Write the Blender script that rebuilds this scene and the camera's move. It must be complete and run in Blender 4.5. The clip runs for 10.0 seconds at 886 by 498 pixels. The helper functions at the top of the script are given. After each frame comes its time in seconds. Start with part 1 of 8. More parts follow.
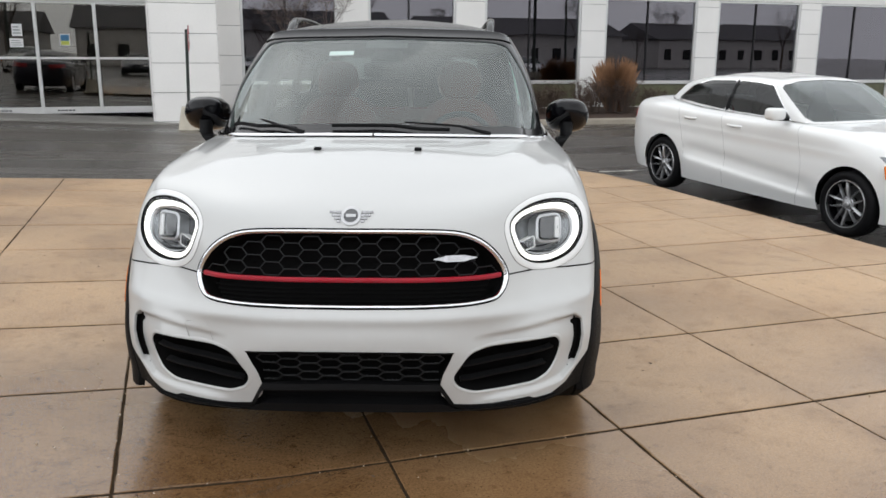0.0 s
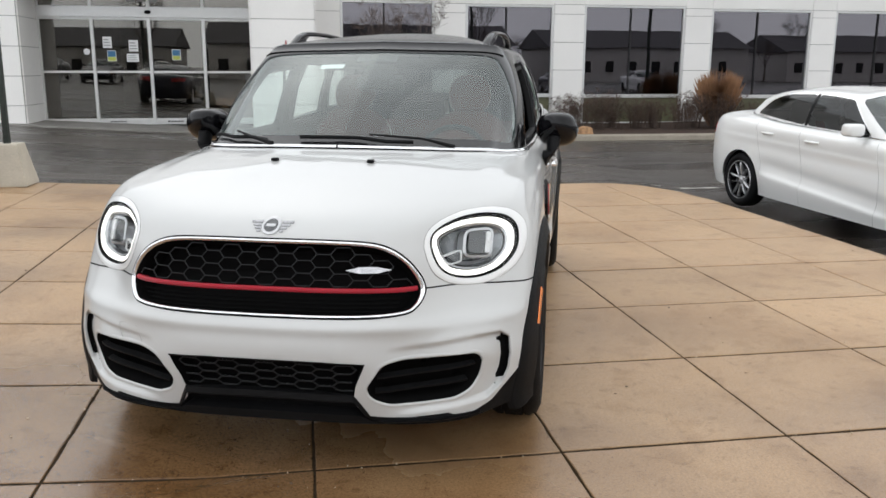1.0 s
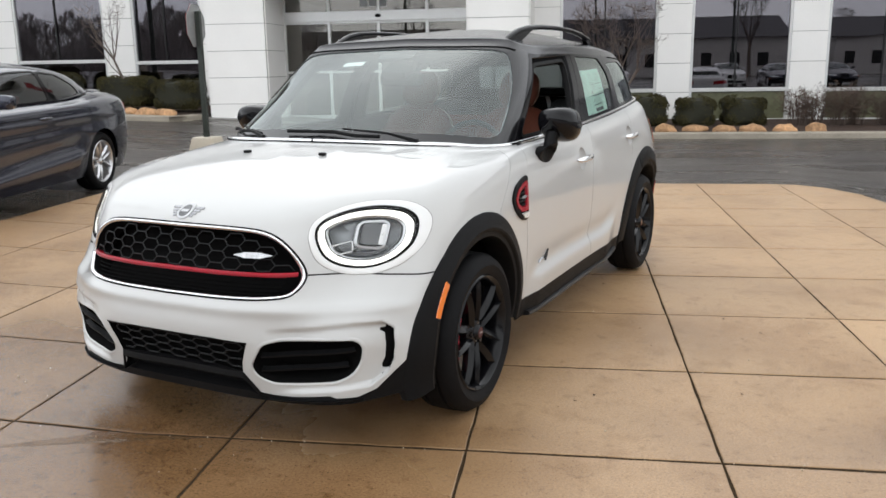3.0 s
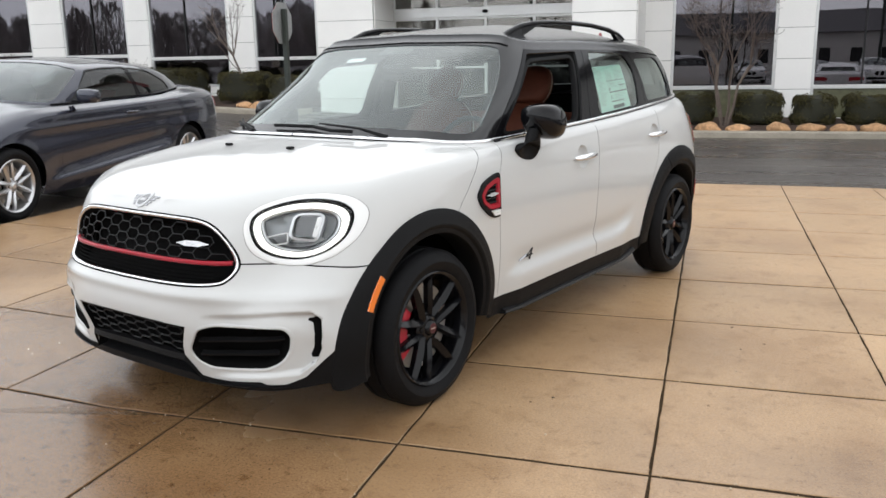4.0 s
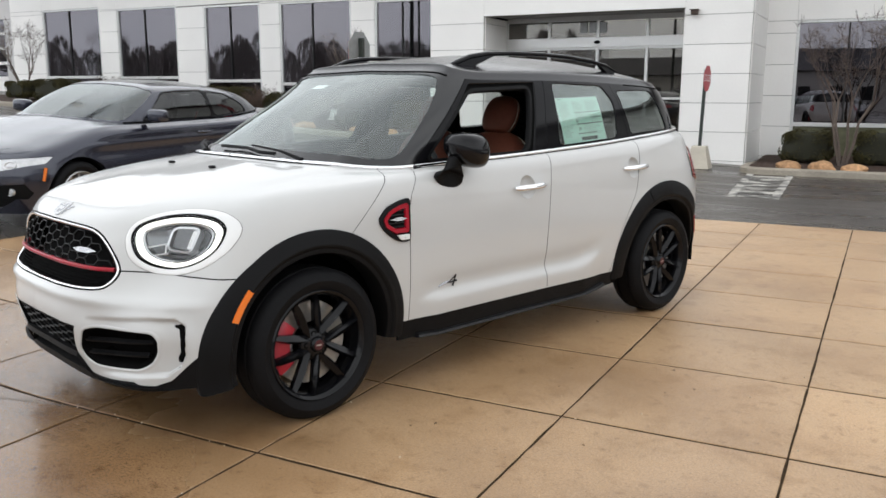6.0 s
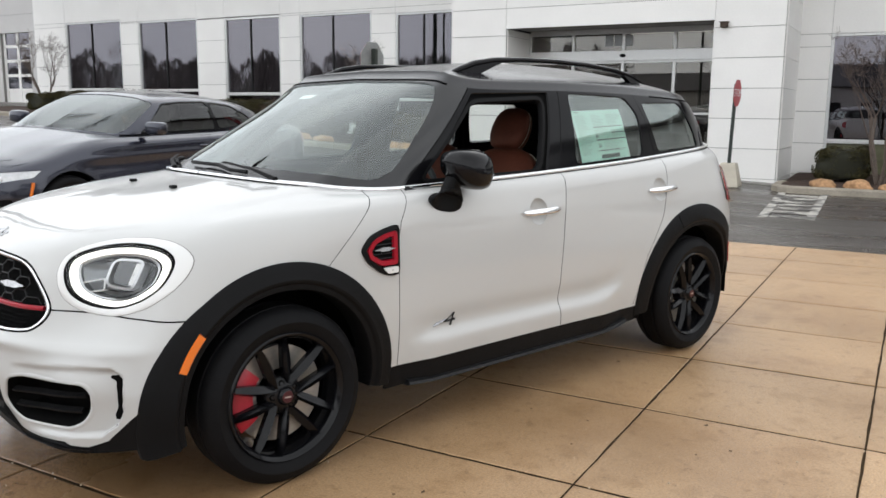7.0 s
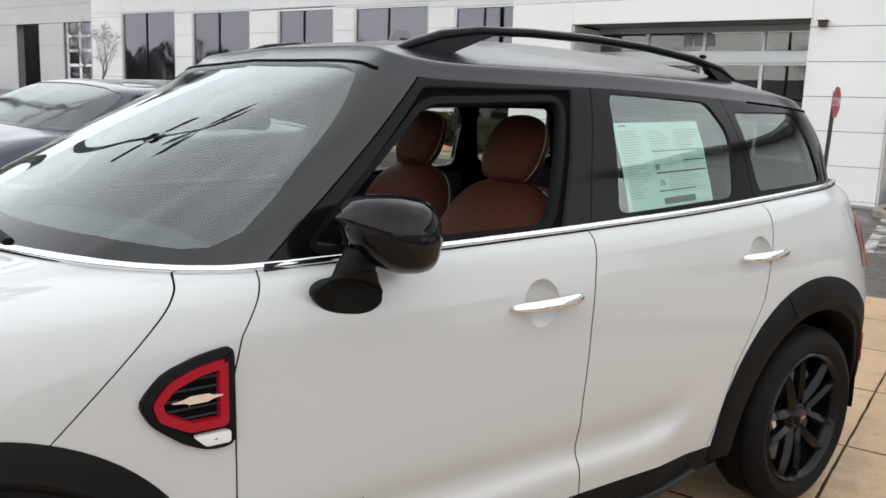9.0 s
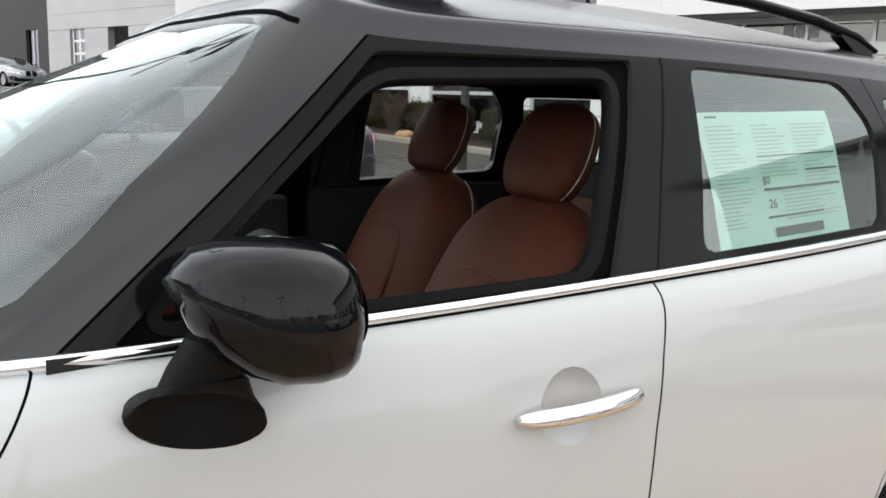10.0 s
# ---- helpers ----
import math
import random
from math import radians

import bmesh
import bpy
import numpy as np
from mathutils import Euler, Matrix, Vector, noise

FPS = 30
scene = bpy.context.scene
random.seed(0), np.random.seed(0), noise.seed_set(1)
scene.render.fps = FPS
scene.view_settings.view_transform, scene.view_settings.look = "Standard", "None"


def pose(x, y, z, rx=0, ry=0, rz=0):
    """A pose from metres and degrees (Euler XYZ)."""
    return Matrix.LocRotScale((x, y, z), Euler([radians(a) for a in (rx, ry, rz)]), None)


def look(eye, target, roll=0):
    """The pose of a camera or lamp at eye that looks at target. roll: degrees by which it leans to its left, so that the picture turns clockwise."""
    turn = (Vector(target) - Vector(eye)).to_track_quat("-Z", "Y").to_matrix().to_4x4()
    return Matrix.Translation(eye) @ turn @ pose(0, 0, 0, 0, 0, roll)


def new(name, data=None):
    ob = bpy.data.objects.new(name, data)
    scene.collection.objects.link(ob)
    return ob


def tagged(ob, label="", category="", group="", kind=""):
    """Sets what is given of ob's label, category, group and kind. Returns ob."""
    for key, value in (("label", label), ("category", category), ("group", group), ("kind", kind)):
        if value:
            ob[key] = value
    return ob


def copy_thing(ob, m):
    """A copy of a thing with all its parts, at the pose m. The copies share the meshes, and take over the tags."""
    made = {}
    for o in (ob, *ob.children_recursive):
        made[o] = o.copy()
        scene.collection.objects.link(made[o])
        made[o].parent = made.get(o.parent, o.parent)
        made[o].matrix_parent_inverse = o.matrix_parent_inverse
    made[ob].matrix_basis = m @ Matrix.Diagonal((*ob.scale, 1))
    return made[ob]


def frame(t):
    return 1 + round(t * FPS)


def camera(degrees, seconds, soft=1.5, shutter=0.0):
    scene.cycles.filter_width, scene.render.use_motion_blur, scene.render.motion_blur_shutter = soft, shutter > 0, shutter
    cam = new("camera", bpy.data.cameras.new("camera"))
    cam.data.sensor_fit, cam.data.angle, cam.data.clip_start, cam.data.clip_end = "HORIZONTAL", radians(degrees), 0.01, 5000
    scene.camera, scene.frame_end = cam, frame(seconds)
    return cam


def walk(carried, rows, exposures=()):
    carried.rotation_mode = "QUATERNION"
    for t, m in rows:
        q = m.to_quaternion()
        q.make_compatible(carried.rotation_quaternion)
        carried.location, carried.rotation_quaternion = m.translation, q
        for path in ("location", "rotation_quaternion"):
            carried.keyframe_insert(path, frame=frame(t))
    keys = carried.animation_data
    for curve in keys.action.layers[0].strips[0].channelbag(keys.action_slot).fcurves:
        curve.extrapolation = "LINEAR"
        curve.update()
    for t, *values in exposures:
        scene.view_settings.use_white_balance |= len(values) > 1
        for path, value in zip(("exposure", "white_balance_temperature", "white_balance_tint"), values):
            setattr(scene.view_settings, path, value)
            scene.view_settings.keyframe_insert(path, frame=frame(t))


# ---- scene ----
LENS = 55.8
cam = camera(LENS, 10.0, soft=1.6)
# seconds, eye, target, roll
PATH = [
    (0.0, (0.059, 0.014, 1.397), (0.652, 1.870, 0.947), 0.3),
    (0.5, (0.404, -0.076, 1.401), (0.872, 1.819, 0.963), 0.1),
    (1.0, (0.700, -0.131, 1.397), (1.024, 1.798, 0.976), 0.2),
    (1.5, (1.020, -0.145, 1.405), (1.180, 1.804, 0.986), 0.0),
    (2.0, (1.345, -0.198, 1.404), (1.360, 1.755, 0.973), 0.0),
    (2.5, (1.651, -0.215, 1.392), (1.513, 1.734, 0.965), -0.5),
    (4.0, (2.674, -0.046, 1.376), (2.078, 1.814, 0.946), -1.0),
    (4.5, (2.992, 0.048, 1.351), (2.274, 1.865, 0.925), -0.6),
    (5.0, (3.293, 0.105, 1.355), (2.487, 1.889, 0.947), -0.4),
    (5.5, (3.556, 0.150, 1.371), (2.673, 1.903, 0.989), 0.0),
    (6.0, (3.674, 0.285, 1.365), (2.759, 2.027, 1.003), 0.2),
    (6.5, (3.636, 0.496, 1.357), (2.691, 2.226, 1.012), 0.35),
    (7.0, (3.527, 0.813, 1.351), (2.559, 2.532, 1.022), 0.5),
    (7.5, (3.403, 1.220, 1.356), (2.407, 2.923, 1.032), 0.8),
    (8.0, (3.250, 1.634, 1.349), (2.220, 3.317, 1.018), 0.5),
    (8.5, (3.116, 2.038, 1.361), (2.064, 3.707, 1.032), 0.8),
    (9.0, (2.989, 2.472, 1.372), (1.886, 4.107, 1.041), 2.1),
    (9.5, (2.826, 2.877, 1.359), (1.660, 4.466, 1.018), 2.5),
    (10.0, (2.676, 3.249, 1.347), (1.414, 4.763, 1.008), 1.9),
]
EXPOSURES = [(0.0, 0.02), (1.0, 0.08), (2.5, 0.18), (4.0, 0.32), (4.5, 0.26), (5.5, 0.18), (7.0, 0.18), (8.5, 0.22), (9.5, 0.22), (10.0, 0.42)]
walk(cam, [(t, look(eye, target, roll)) for t, eye, target, roll in PATH], EXPOSURES)

# ---- overcast sky ----
world = bpy.data.worlds.new("overcast")
scene.world = world
world.use_nodes = True
wn, wl = world.node_tree.nodes, world.node_tree.links
sky = wn.new("ShaderNodeTexSky")
sky.sky_type, sky.sun_disc = "NISHITA", False
sky.sun_elevation, sky.sun_rotation = radians(45), radians(-12)
sky.air_density, sky.dust_density = 1.0, 4.0
dull = wn.new("ShaderNodeHueSaturation")
dull.inputs["Saturation"].default_value = 0.12
wl.new(sky.outputs[0], dull.inputs["Color"])
cloud_pos = wn.new("ShaderNodeTexCoord")
cloud = wn.new("ShaderNodeTexNoise")
cloud.inputs["Scale"].default_value, cloud.inputs["Detail"].default_value = 2.2, 5
wl.new(cloud_pos.outputs["Generated"], cloud.inputs["Vector"])
cloud_ramp = wn.new("ShaderNodeValToRGB")
cloud_ramp.color_ramp.elements[0].position, cloud_ramp.color_ramp.elements[0].color = 0.3, (6.35, 6.7, 7.2, 1)
cloud_ramp.color_ramp.elements[1].position, cloud_ramp.color_ramp.elements[1].color = 0.7, (9.3, 9.6, 9.85, 1)
wl.new(cloud.outputs["Fac"], cloud_ramp.inputs["Fac"])
# the cloud is a little thinner towards the horizon than overhead
split = wn.new("ShaderNodeSeparateXYZ")
wl.new(cloud_pos.outputs["Generated"], split.inputs[0])
rise = wn.new("ShaderNodeMapRange")
rise.inputs[1].default_value, rise.inputs[2].default_value = 0.0, 1.0
rise.inputs[3].default_value, rise.inputs[4].default_value = 1.16, 0.84
wl.new(split.outputs["Z"], rise.inputs[0])
veil = wn.new("ShaderNodeMixRGB")
veil.inputs["Fac"].default_value = 0.85
wl.new(dull.outputs[0], veil.inputs[1])
wl.new(cloud_ramp.outputs[0], veil.inputs[2])
graded = wn.new("ShaderNodeVectorMath")
graded.operation = "SCALE"
wl.new(veil.outputs[0], graded.inputs[0])
# thinner cloud, and so more light, to the south-west
lean = wn.new("ShaderNodeVectorMath")
lean.operation = "DOT_PRODUCT"
lean.inputs[1].default_value = (-0.75, -0.42, 0.51)
wl.new(cloud_pos.outputs["Generated"], lean.inputs[0])
thin = wn.new("ShaderNodeMapRange")
thin.interpolation_type = "SMOOTHSTEP"
thin.inputs[1].default_value, thin.inputs[2].default_value = 0.2, 1.0
thin.inputs[3].default_value, thin.inputs[4].default_value = 0.96, 1.45
wl.new(lean.outputs["Value"], thin.inputs[0])
both = wn.new("ShaderNodeMath")
both.operation = "MULTIPLY"
wl.new(rise.outputs[0], both.inputs[0])
wl.new(thin.outputs[0], both.inputs[1])
wl.new(both.outputs[0], graded.inputs["Scale"])
wn["Background"].inputs["Strength"].default_value = 0.15
wl.new(graded.outputs[0], wn["Background"].inputs["Color"])
sun = new("sun", bpy.data.lights.new("sun", "SUN"))
sun.data.energy, sun.data.angle, sun.data.color = 0.75, radians(150), (1.0, 0.985, 0.96)
sun.matrix_world = look((12, -5, 10), (0, 3, 0))

# ---- materials ----
def mat(name, color, rough=0.5, metal=0.0, grain=0.0, scale=20.0, spots=0.0, spot_scale=2.0, bump=0.0, bump_scale=200.0,
        coat=0.0, spec=0.5, vary=0.0, rough_vary=0.0):
    """Principled material with colour grain, broad stains, fine relief and a change from piece to piece."""
    m = bpy.data.materials.new(name)
    m.use_nodes = True
    n, l = m.node_tree.nodes, m.node_tree.links
    b = n["Principled BSDF"]
    b.inputs["Roughness"].default_value, b.inputs["Metallic"].default_value = rough, metal
    b.inputs["Coat Weight"].default_value, b.inputs["Specular IOR Level"].default_value = coat, spec
    b.inputs["Coat Roughness"].default_value = 0.03
    pos = n.new("ShaderNodeTexCoord")
    last = n.new("ShaderNodeRGB").outputs[0]
    last.default_value = (*color, 1)

    def noise_fac(s, detail, lo, hi):
        t = n.new("ShaderNodeTexNoise")
        t.inputs["Scale"].default_value, t.inputs["Detail"].default_value = s, detail
        l.new(pos.outputs["Object"], t.inputs["Vector"])
        r = n.new("ShaderNodeMapRange")
        r.inputs[1].default_value, r.inputs[2].default_value = 0.3, 0.7
        r.inputs[3].default_value, r.inputs[4].default_value = lo, hi
        l.new(t.outputs["Fac"], r.inputs[0])
        return r.outputs[0]

    def times(color_out, fac_out):
        x = n.new("ShaderNodeVectorMath")
        x.operation = "SCALE"
        l.new(color_out, x.inputs[0])
        l.new(fac_out, x.inputs["Scale"])
        return x.outputs[0]
    if grain:
        last = times(last, noise_fac(scale, 6, 1 - grain, 1 + grain))
    if spots:
        last = times(last, noise_fac(spot_scale, 4, 1 - spots, 1 + spots))
    if vary:
        o = n.new("ShaderNodeObjectInfo")
        r = n.new("ShaderNodeMapRange")
        r.inputs[3].default_value, r.inputs[4].default_value = 1 - vary, 1 + vary
        l.new(o.outputs["Random"], r.inputs[0])
        last = times(last, r.outputs[0])
    l.new(last, b.inputs["Base Color"])
    if rough_vary:
        l.new(noise_fac(spot_scale * 1.7, 5, rough - rough_vary, rough + rough_vary), b.inputs["Roughness"])
    if bump:
        t = n.new("ShaderNodeTexNoise")
        t.inputs["Scale"].default_value, t.inputs["Detail"].default_value = bump_scale, 4
        l.new(pos.outputs["Object"], t.inputs["Vector"])
        u = n.new("ShaderNodeBump")
        u.inputs["Strength"].default_value, u.inputs["Distance"].default_value = bump, 0.01
        l.new(t.outputs["Fac"], u.inputs["Height"])
        l.new(u.outputs[0], b.inputs["Normal"])
    return m


def glass_mat(name, tint, rough=0.0, spec=0.5, ior=1.5, sheen=(1, 1, 1), wavy=0.0):
    """Thin glass: see-through, tinted, with a real gloss over it."""
    m = bpy.data.materials.new(name)
    m.use_nodes = True
    n, l = m.node_tree.nodes, m.node_tree.links
    n.remove(n["Principled BSDF"])
    clear, gloss, mix = n.new("ShaderNodeBsdfTransparent"), n.new("ShaderNodeBsdfGlossy"), n.new("ShaderNodeMixShader")
    # a pane mirrors alike from both sides: base gloss, rising to full at a grazing view
    facing, fifth, fres = n.new("ShaderNodeLayerWeight"), n.new("ShaderNodeMath"), n.new("ShaderNodeMapRange")
    facing.inputs["Blend"].default_value = 0.5
    fifth.operation = "POWER"
    fifth.inputs[1].default_value = 5.0
    l.new(facing.outputs["Facing"], fifth.inputs[0])
    l.new(fifth.outputs[0], fres.inputs[0])
    fres.inputs[3].default_value, fres.inputs[4].default_value = ((ior - 1) / (ior + 1)) ** 2, 1.0
    gloss.inputs["Color"].default_value = (*sheen, 1)
    clear.inputs["Color"].default_value = (*tint, 1)
    gloss.inputs["Roughness"].default_value = rough
    if wavy:  # large panes are never quite flat
        place, swell, bend = n.new("ShaderNodeNewGeometry"), n.new("ShaderNodeTexNoise"), n.new("ShaderNodeBump")
        swell.inputs["Scale"].default_value, swell.inputs["Detail"].default_value = 1.3, 1.0
        bend.inputs["Strength"].default_value, bend.inputs["Distance"].default_value = 1.0, wavy
        l.new(place.outputs["Position"], swell.inputs["Vector"])
        l.new(swell.outputs["Fac"], bend.inputs["Height"])
        l.new(bend.outputs[0], gloss.inputs["Normal"])
    l.new(fres.outputs[0], mix.inputs[0])
    l.new(clear.outputs[0], mix.inputs[1])
    l.new(gloss.outputs[0], mix.inputs[2])
    l.new(mix.outputs[0], n["Material Output"].inputs["Surface"])
    return m


def glow_mat(name, color, strength):
    m = bpy.data.materials.new(name)
    m.use_nodes = True
    b = m.node_tree.nodes["Principled BSDF"]
    b.inputs["Base Color"].default_value = (*color, 1)
    b.inputs["Emission Color"].default_value = (*color, 1)
    b.inputs["Emission Strength"].default_value = strength
    return m


def concrete_mat(name, color):
    """Broom-finished tan concrete: fine sand, blotches, damp darker patches that shine more, small pits."""
    m = mat(name, color, 0.5, 0, 0.22, 110, 0.07, 1.3, 0.22, 240, vary=0.07)
    n, l = m.node_tree.nodes, m.node_tree.links
    b = n["Principled BSDF"]
    old = b.inputs["Base Color"].links[0].from_socket
    pos = n.new("ShaderNodeTexCoord")

    def field(scale, detail, lo, hi, warp=0.0):
        t = n.new("ShaderNodeTexNoise")
        t.inputs["Scale"].default_value, t.inputs["Detail"].default_value, t.inputs["Distortion"].default_value = scale, detail, warp
        l.new(pos.outputs["Object"], t.inputs["Vector"])
        r = n.new("ShaderNodeMapRange")
        r.interpolation_type = "SMOOTHSTEP"
        r.inputs[1].default_value, r.inputs[2].default_value = lo, hi
        l.new(t.outputs["Fac"], r.inputs[0])
        return r.outputs[0]

    def tint(color_in, fac, value):
        x = n.new("ShaderNodeMixRGB")
        x.blend_type = "MULTIPLY"
        l.new(fac, x.inputs[0])
        l.new(color_in, x.inputs[1])
        x.inputs[2].default_value = (*value, 1)
        return x.outputs[0]
    # wetter towards the near end of the apron, where water stands longest
    t = n.new("ShaderNodeTexNoise")
    t.inputs["Scale"].default_value, t.inputs["Detail"].default_value, t.inputs["Distortion"].default_value = 0.55, 8, 0.5
    l.new(pos.outputs["Object"], t.inputs["Vector"])
    part_of = n.new("ShaderNodeSeparateXYZ")
    l.new(pos.outputs["Object"], part_of.inputs[0])
    slope = n.new("ShaderNodeMapRange")
    slope.inputs[1].default_value, slope.inputs[2].default_value = 0.2, 5.0
    slope.inputs[3].default_value, slope.inputs[4].default_value = 0.34, -0.10
    l.new(part_of.outputs["Y"], slope.inputs[0])
    total = n.new("ShaderNodeMath")
    across = n.new("ShaderNodeMapRange")
    across.inputs[1].default_value, across.inputs[2].default_value = 0.5, 4.3
    across.inputs[3].default_value, across.inputs[4].default_value = 0.24, 0.06
    l.new(part_of.outputs["X"], across.inputs[0])
    soft = n.new("ShaderNodeMath")
    soft.operation = "MULTIPLY_ADD"
    soft.inputs[1].default_value = 0.6
    l.new(t.outputs["Fac"], soft.inputs[0])
    l.new(across.outputs[0], soft.inputs[2])
    l.new(soft.outputs[0], total.inputs[0])
    l.new(slope.outputs[0], total.inputs[1])
    wet = n.new("ShaderNodeMapRange")
    wet.interpolation_type = "SMOOTHSTEP"
    wet.inputs[1].default_value, wet.inputs[2].default_value = 0.36, 0.74
    l.new(total.outputs[0], wet.inputs[0])
    damp = wet.outputs[0]
    col = tint(old, damp, (0.385, 0.315, 0.235))
    col = tint(col, field(1.1, 10, 0.42, 0.72, 0.3), (0.80, 0.75, 0.69))
    col = tint(col, field(4.5, 12, 0.52, 0.70, 0.2), (0.82, 0.78, 0.72))
    col = tint(col, field(17.0, 8, 0.55, 0.74, 0.2), (0.72, 0.67, 0.60))
    col = tint(col, field(60.0, 4, 0.62, 0.72), (0.56, 0.50, 0.44))
    col = tint(col, field(150.0, 2, 0.60, 0.70), (0.62, 0.57, 0.52))
    l.new(col, b.inputs["Base Color"])
    film = n.new("ShaderNodeMapRange")
    film.inputs[3].default_value, film.inputs[4].default_value = 0.06, 0.70
    l.new(damp, film.inputs[0])
    l.new(film.outputs[0], b.inputs["Coat Weight"])
    b.inputs["Coat Roughness"].default_value, b.inputs["Coat IOR"].default_value = 0.17, 1.4
    r = n.new("ShaderNodeMapRange")
    r.inputs[3].default_value, r.inputs[4].default_value = 0.38, 0.22
    l.new(damp, r.inputs[0])
    l.new(r.outputs[0], b.inputs["Roughness"])
    return m


M_CONCRETE = concrete_mat("tan_concrete", (0.462, 0.302, 0.167))
M_JOINT = mat("joint_dirt", (0.040, 0.027, 0.016), 0.95, 0, 0.4, 60, bump=0.5, spec=0.05)
M_KERB = mat("kerb_concrete", (0.29, 0.255, 0.205), 0.7, 0, 0.15, 40, 0.15, 2, 0.3, 150)
M_STEP = mat("worn_slab", (0.20, 0.19, 0.175), 0.6, 0, 0.2, 40, 0.2, 2, 0.3, 150)
M_ASPHALT = mat("wet_asphalt", (0.066, 0.056, 0.047), 0.26, 0, 0.35, 180, 0.25, 0.5, 0.45, 320)


def streaked(m, lo, hi):
    """Long damp streaks along the drive: darker and glossier where it is wet."""
    n, l = m.node_tree.nodes, m.node_tree.links
    b = n["Principled BSDF"]
    old = b.inputs["Base Color"].links[0].from_socket
    pos = n.new("ShaderNodeTexCoord")
    tone = old
    for stretch, size, a, c in (((0.10, 1.0, 1.0), 0.9, 0.36, 0.66), ((0.16, 1.0, 1.0), 3.5, 0.40, 0.68)):
        place, t, r = n.new("ShaderNodeMapping"), n.new("ShaderNodeTexNoise"), n.new("ShaderNodeMapRange")
        place.inputs["Scale"].default_value = stretch
        t.inputs["Scale"].default_value, t.inputs["Detail"].default_value, t.inputs["Distortion"].default_value = size, 6, 0.4
        r.interpolation_type = "SMOOTHSTEP"
        r.inputs[1].default_value, r.inputs[2].default_value = a, c
        l.new(pos.outputs["Object"], place.inputs["Vector"])
        l.new(place.outputs[0], t.inputs["Vector"])
        l.new(t.outputs["Fac"], r.inputs[0])
        x = n.new("ShaderNodeMixRGB")
        x.blend_type = "MULTIPLY"
        l.new(r.outputs[0], x.inputs[0])
        l.new(tone, x.inputs[1])
        x.inputs[2].default_value = (0.60, 0.56, 0.53, 1)
        tone = x.outputs[0]
        if size < 1:
            gloss = n.new("ShaderNodeMapRange")
            gloss.inputs[3].default_value, gloss.inputs[4].default_value = hi, lo
            l.new(r.outputs[0], gloss.inputs[0])
            l.new(gloss.outputs[0], b.inputs["Roughness"])
    l.new(tone, b.inputs["Base Color"])


streaked(M_ASPHALT, 0.16, 0.38)
M_FOOT = mat("pale_cast_foot", (0.50, 0.455, 0.375), 0.7, 0, 0.08, 60, 0.10, 4, 0.2, 150)
M_HAZEGLASS = glass_mat("dusty_windscreen", (0.60, 0.68, 0.66), 0.10, ior=2.15, sheen=(0.93, 0.97, 0.97))
M_NOTICEBLUE = mat("blue_notice", (0.05, 0.17, 0.32), 0.6, 0, 0.05, 30)
M_NOTICEYELLOW = mat("yellow_notice", (0.45, 0.50, 0.10), 0.6, 0, 0.05, 30)
M_PAINTLINE = mat("worn_road_paint", (0.45, 0.43, 0.39), 0.6, 0, 0.35, 30, 0.35, 6, 0.3, 200)


def worn_paint(m, under, scale):
    """Paint worn through to what lies under it, in ragged patches."""
    n, l = m.node_tree.nodes, m.node_tree.links
    b = n["Principled BSDF"]
    old = b.inputs["Base Color"].links[0].from_socket
    pos, t, r, x = n.new("ShaderNodeNewGeometry"), n.new("ShaderNodeTexNoise"), n.new("ShaderNodeMapRange"), n.new("ShaderNodeMixRGB")
    t.inputs["Scale"].default_value, t.inputs["Detail"].default_value = scale, 8
    r.inputs[1].default_value, r.inputs[2].default_value = 0.44, 0.56
    l.new(pos.outputs["Position"], t.inputs["Vector"])
    l.new(t.outputs["Fac"], r.inputs[0])
    l.new(r.outputs[0], x.inputs[0])
    l.new(old, x.inputs[1])
    x.inputs[2].default_value = (*under, 1)
    l.new(x.outputs[0], b.inputs["Base Color"])


worn_paint(M_PAINTLINE, (0.085, 0.08, 0.075), 3.2)
M_PANEL = mat("white_wall_panel", (0.82, 0.805, 0.78), 0.45, 0, 0.02, 30, 0.035, 0.8, 0.05, 60, vary=0.02)
# the white panel in a darker grey, for the garage wing
M_WING = mat("grey_wall_panel", (0.50, 0.485, 0.475), 0.5, 0, 0.03, 30, 0.05, 0.8, 0.05, 60, vary=0.03)
M_SEAL = mat("panel_joint", (0.22, 0.21, 0.2), 0.8)
M_FRAME = mat("aluminium_frame", (0.62, 0.62, 0.61), 0.35, 0.6, 0.05, 30)
M_DARKPANEL = mat("olive_spandrel", (0.10, 0.10, 0.055), 0.35, 0, 0.2, 8)
M_WINGLASS = glass_mat("window_glass", (0.25, 0.26, 0.27), 0.0, ior=2.15, sheen=(0.93, 0.89, 0.97), wavy=0.0006)
M_DOORGLASS = glass_mat("door_glass", (0.62, 0.60, 0.56), 0.0, ior=1.95, sheen=(1.0, 0.97, 0.92))
M_DARKCLAD = mat("dark_brown_cladding", (0.022, 0.019, 0.018), 0.6, 0, 0.15, 6)
# dark colour that carries the lack of light inside rooms and bays
M_INSIDE = mat("interior_painted_dim", (0.05, 0.048, 0.045), 0.8, 0, 0.3, 2)
M_SOFFIT = mat("soffit", (0.30, 0.29, 0.28), 0.7, 0, 0.05, 10)
M_MULCH = mat("bark_mulch", (0.045, 0.024, 0.015), 0.95, 0, 0.5, 90, 0.3, 5, 0.9, 120)
M_STONE = mat("orange_fieldstone", (0.42, 0.24, 0.12), 0.8, 0, 0.3, 20, 0.2, 6, 0.5, 60, vary=0.25)
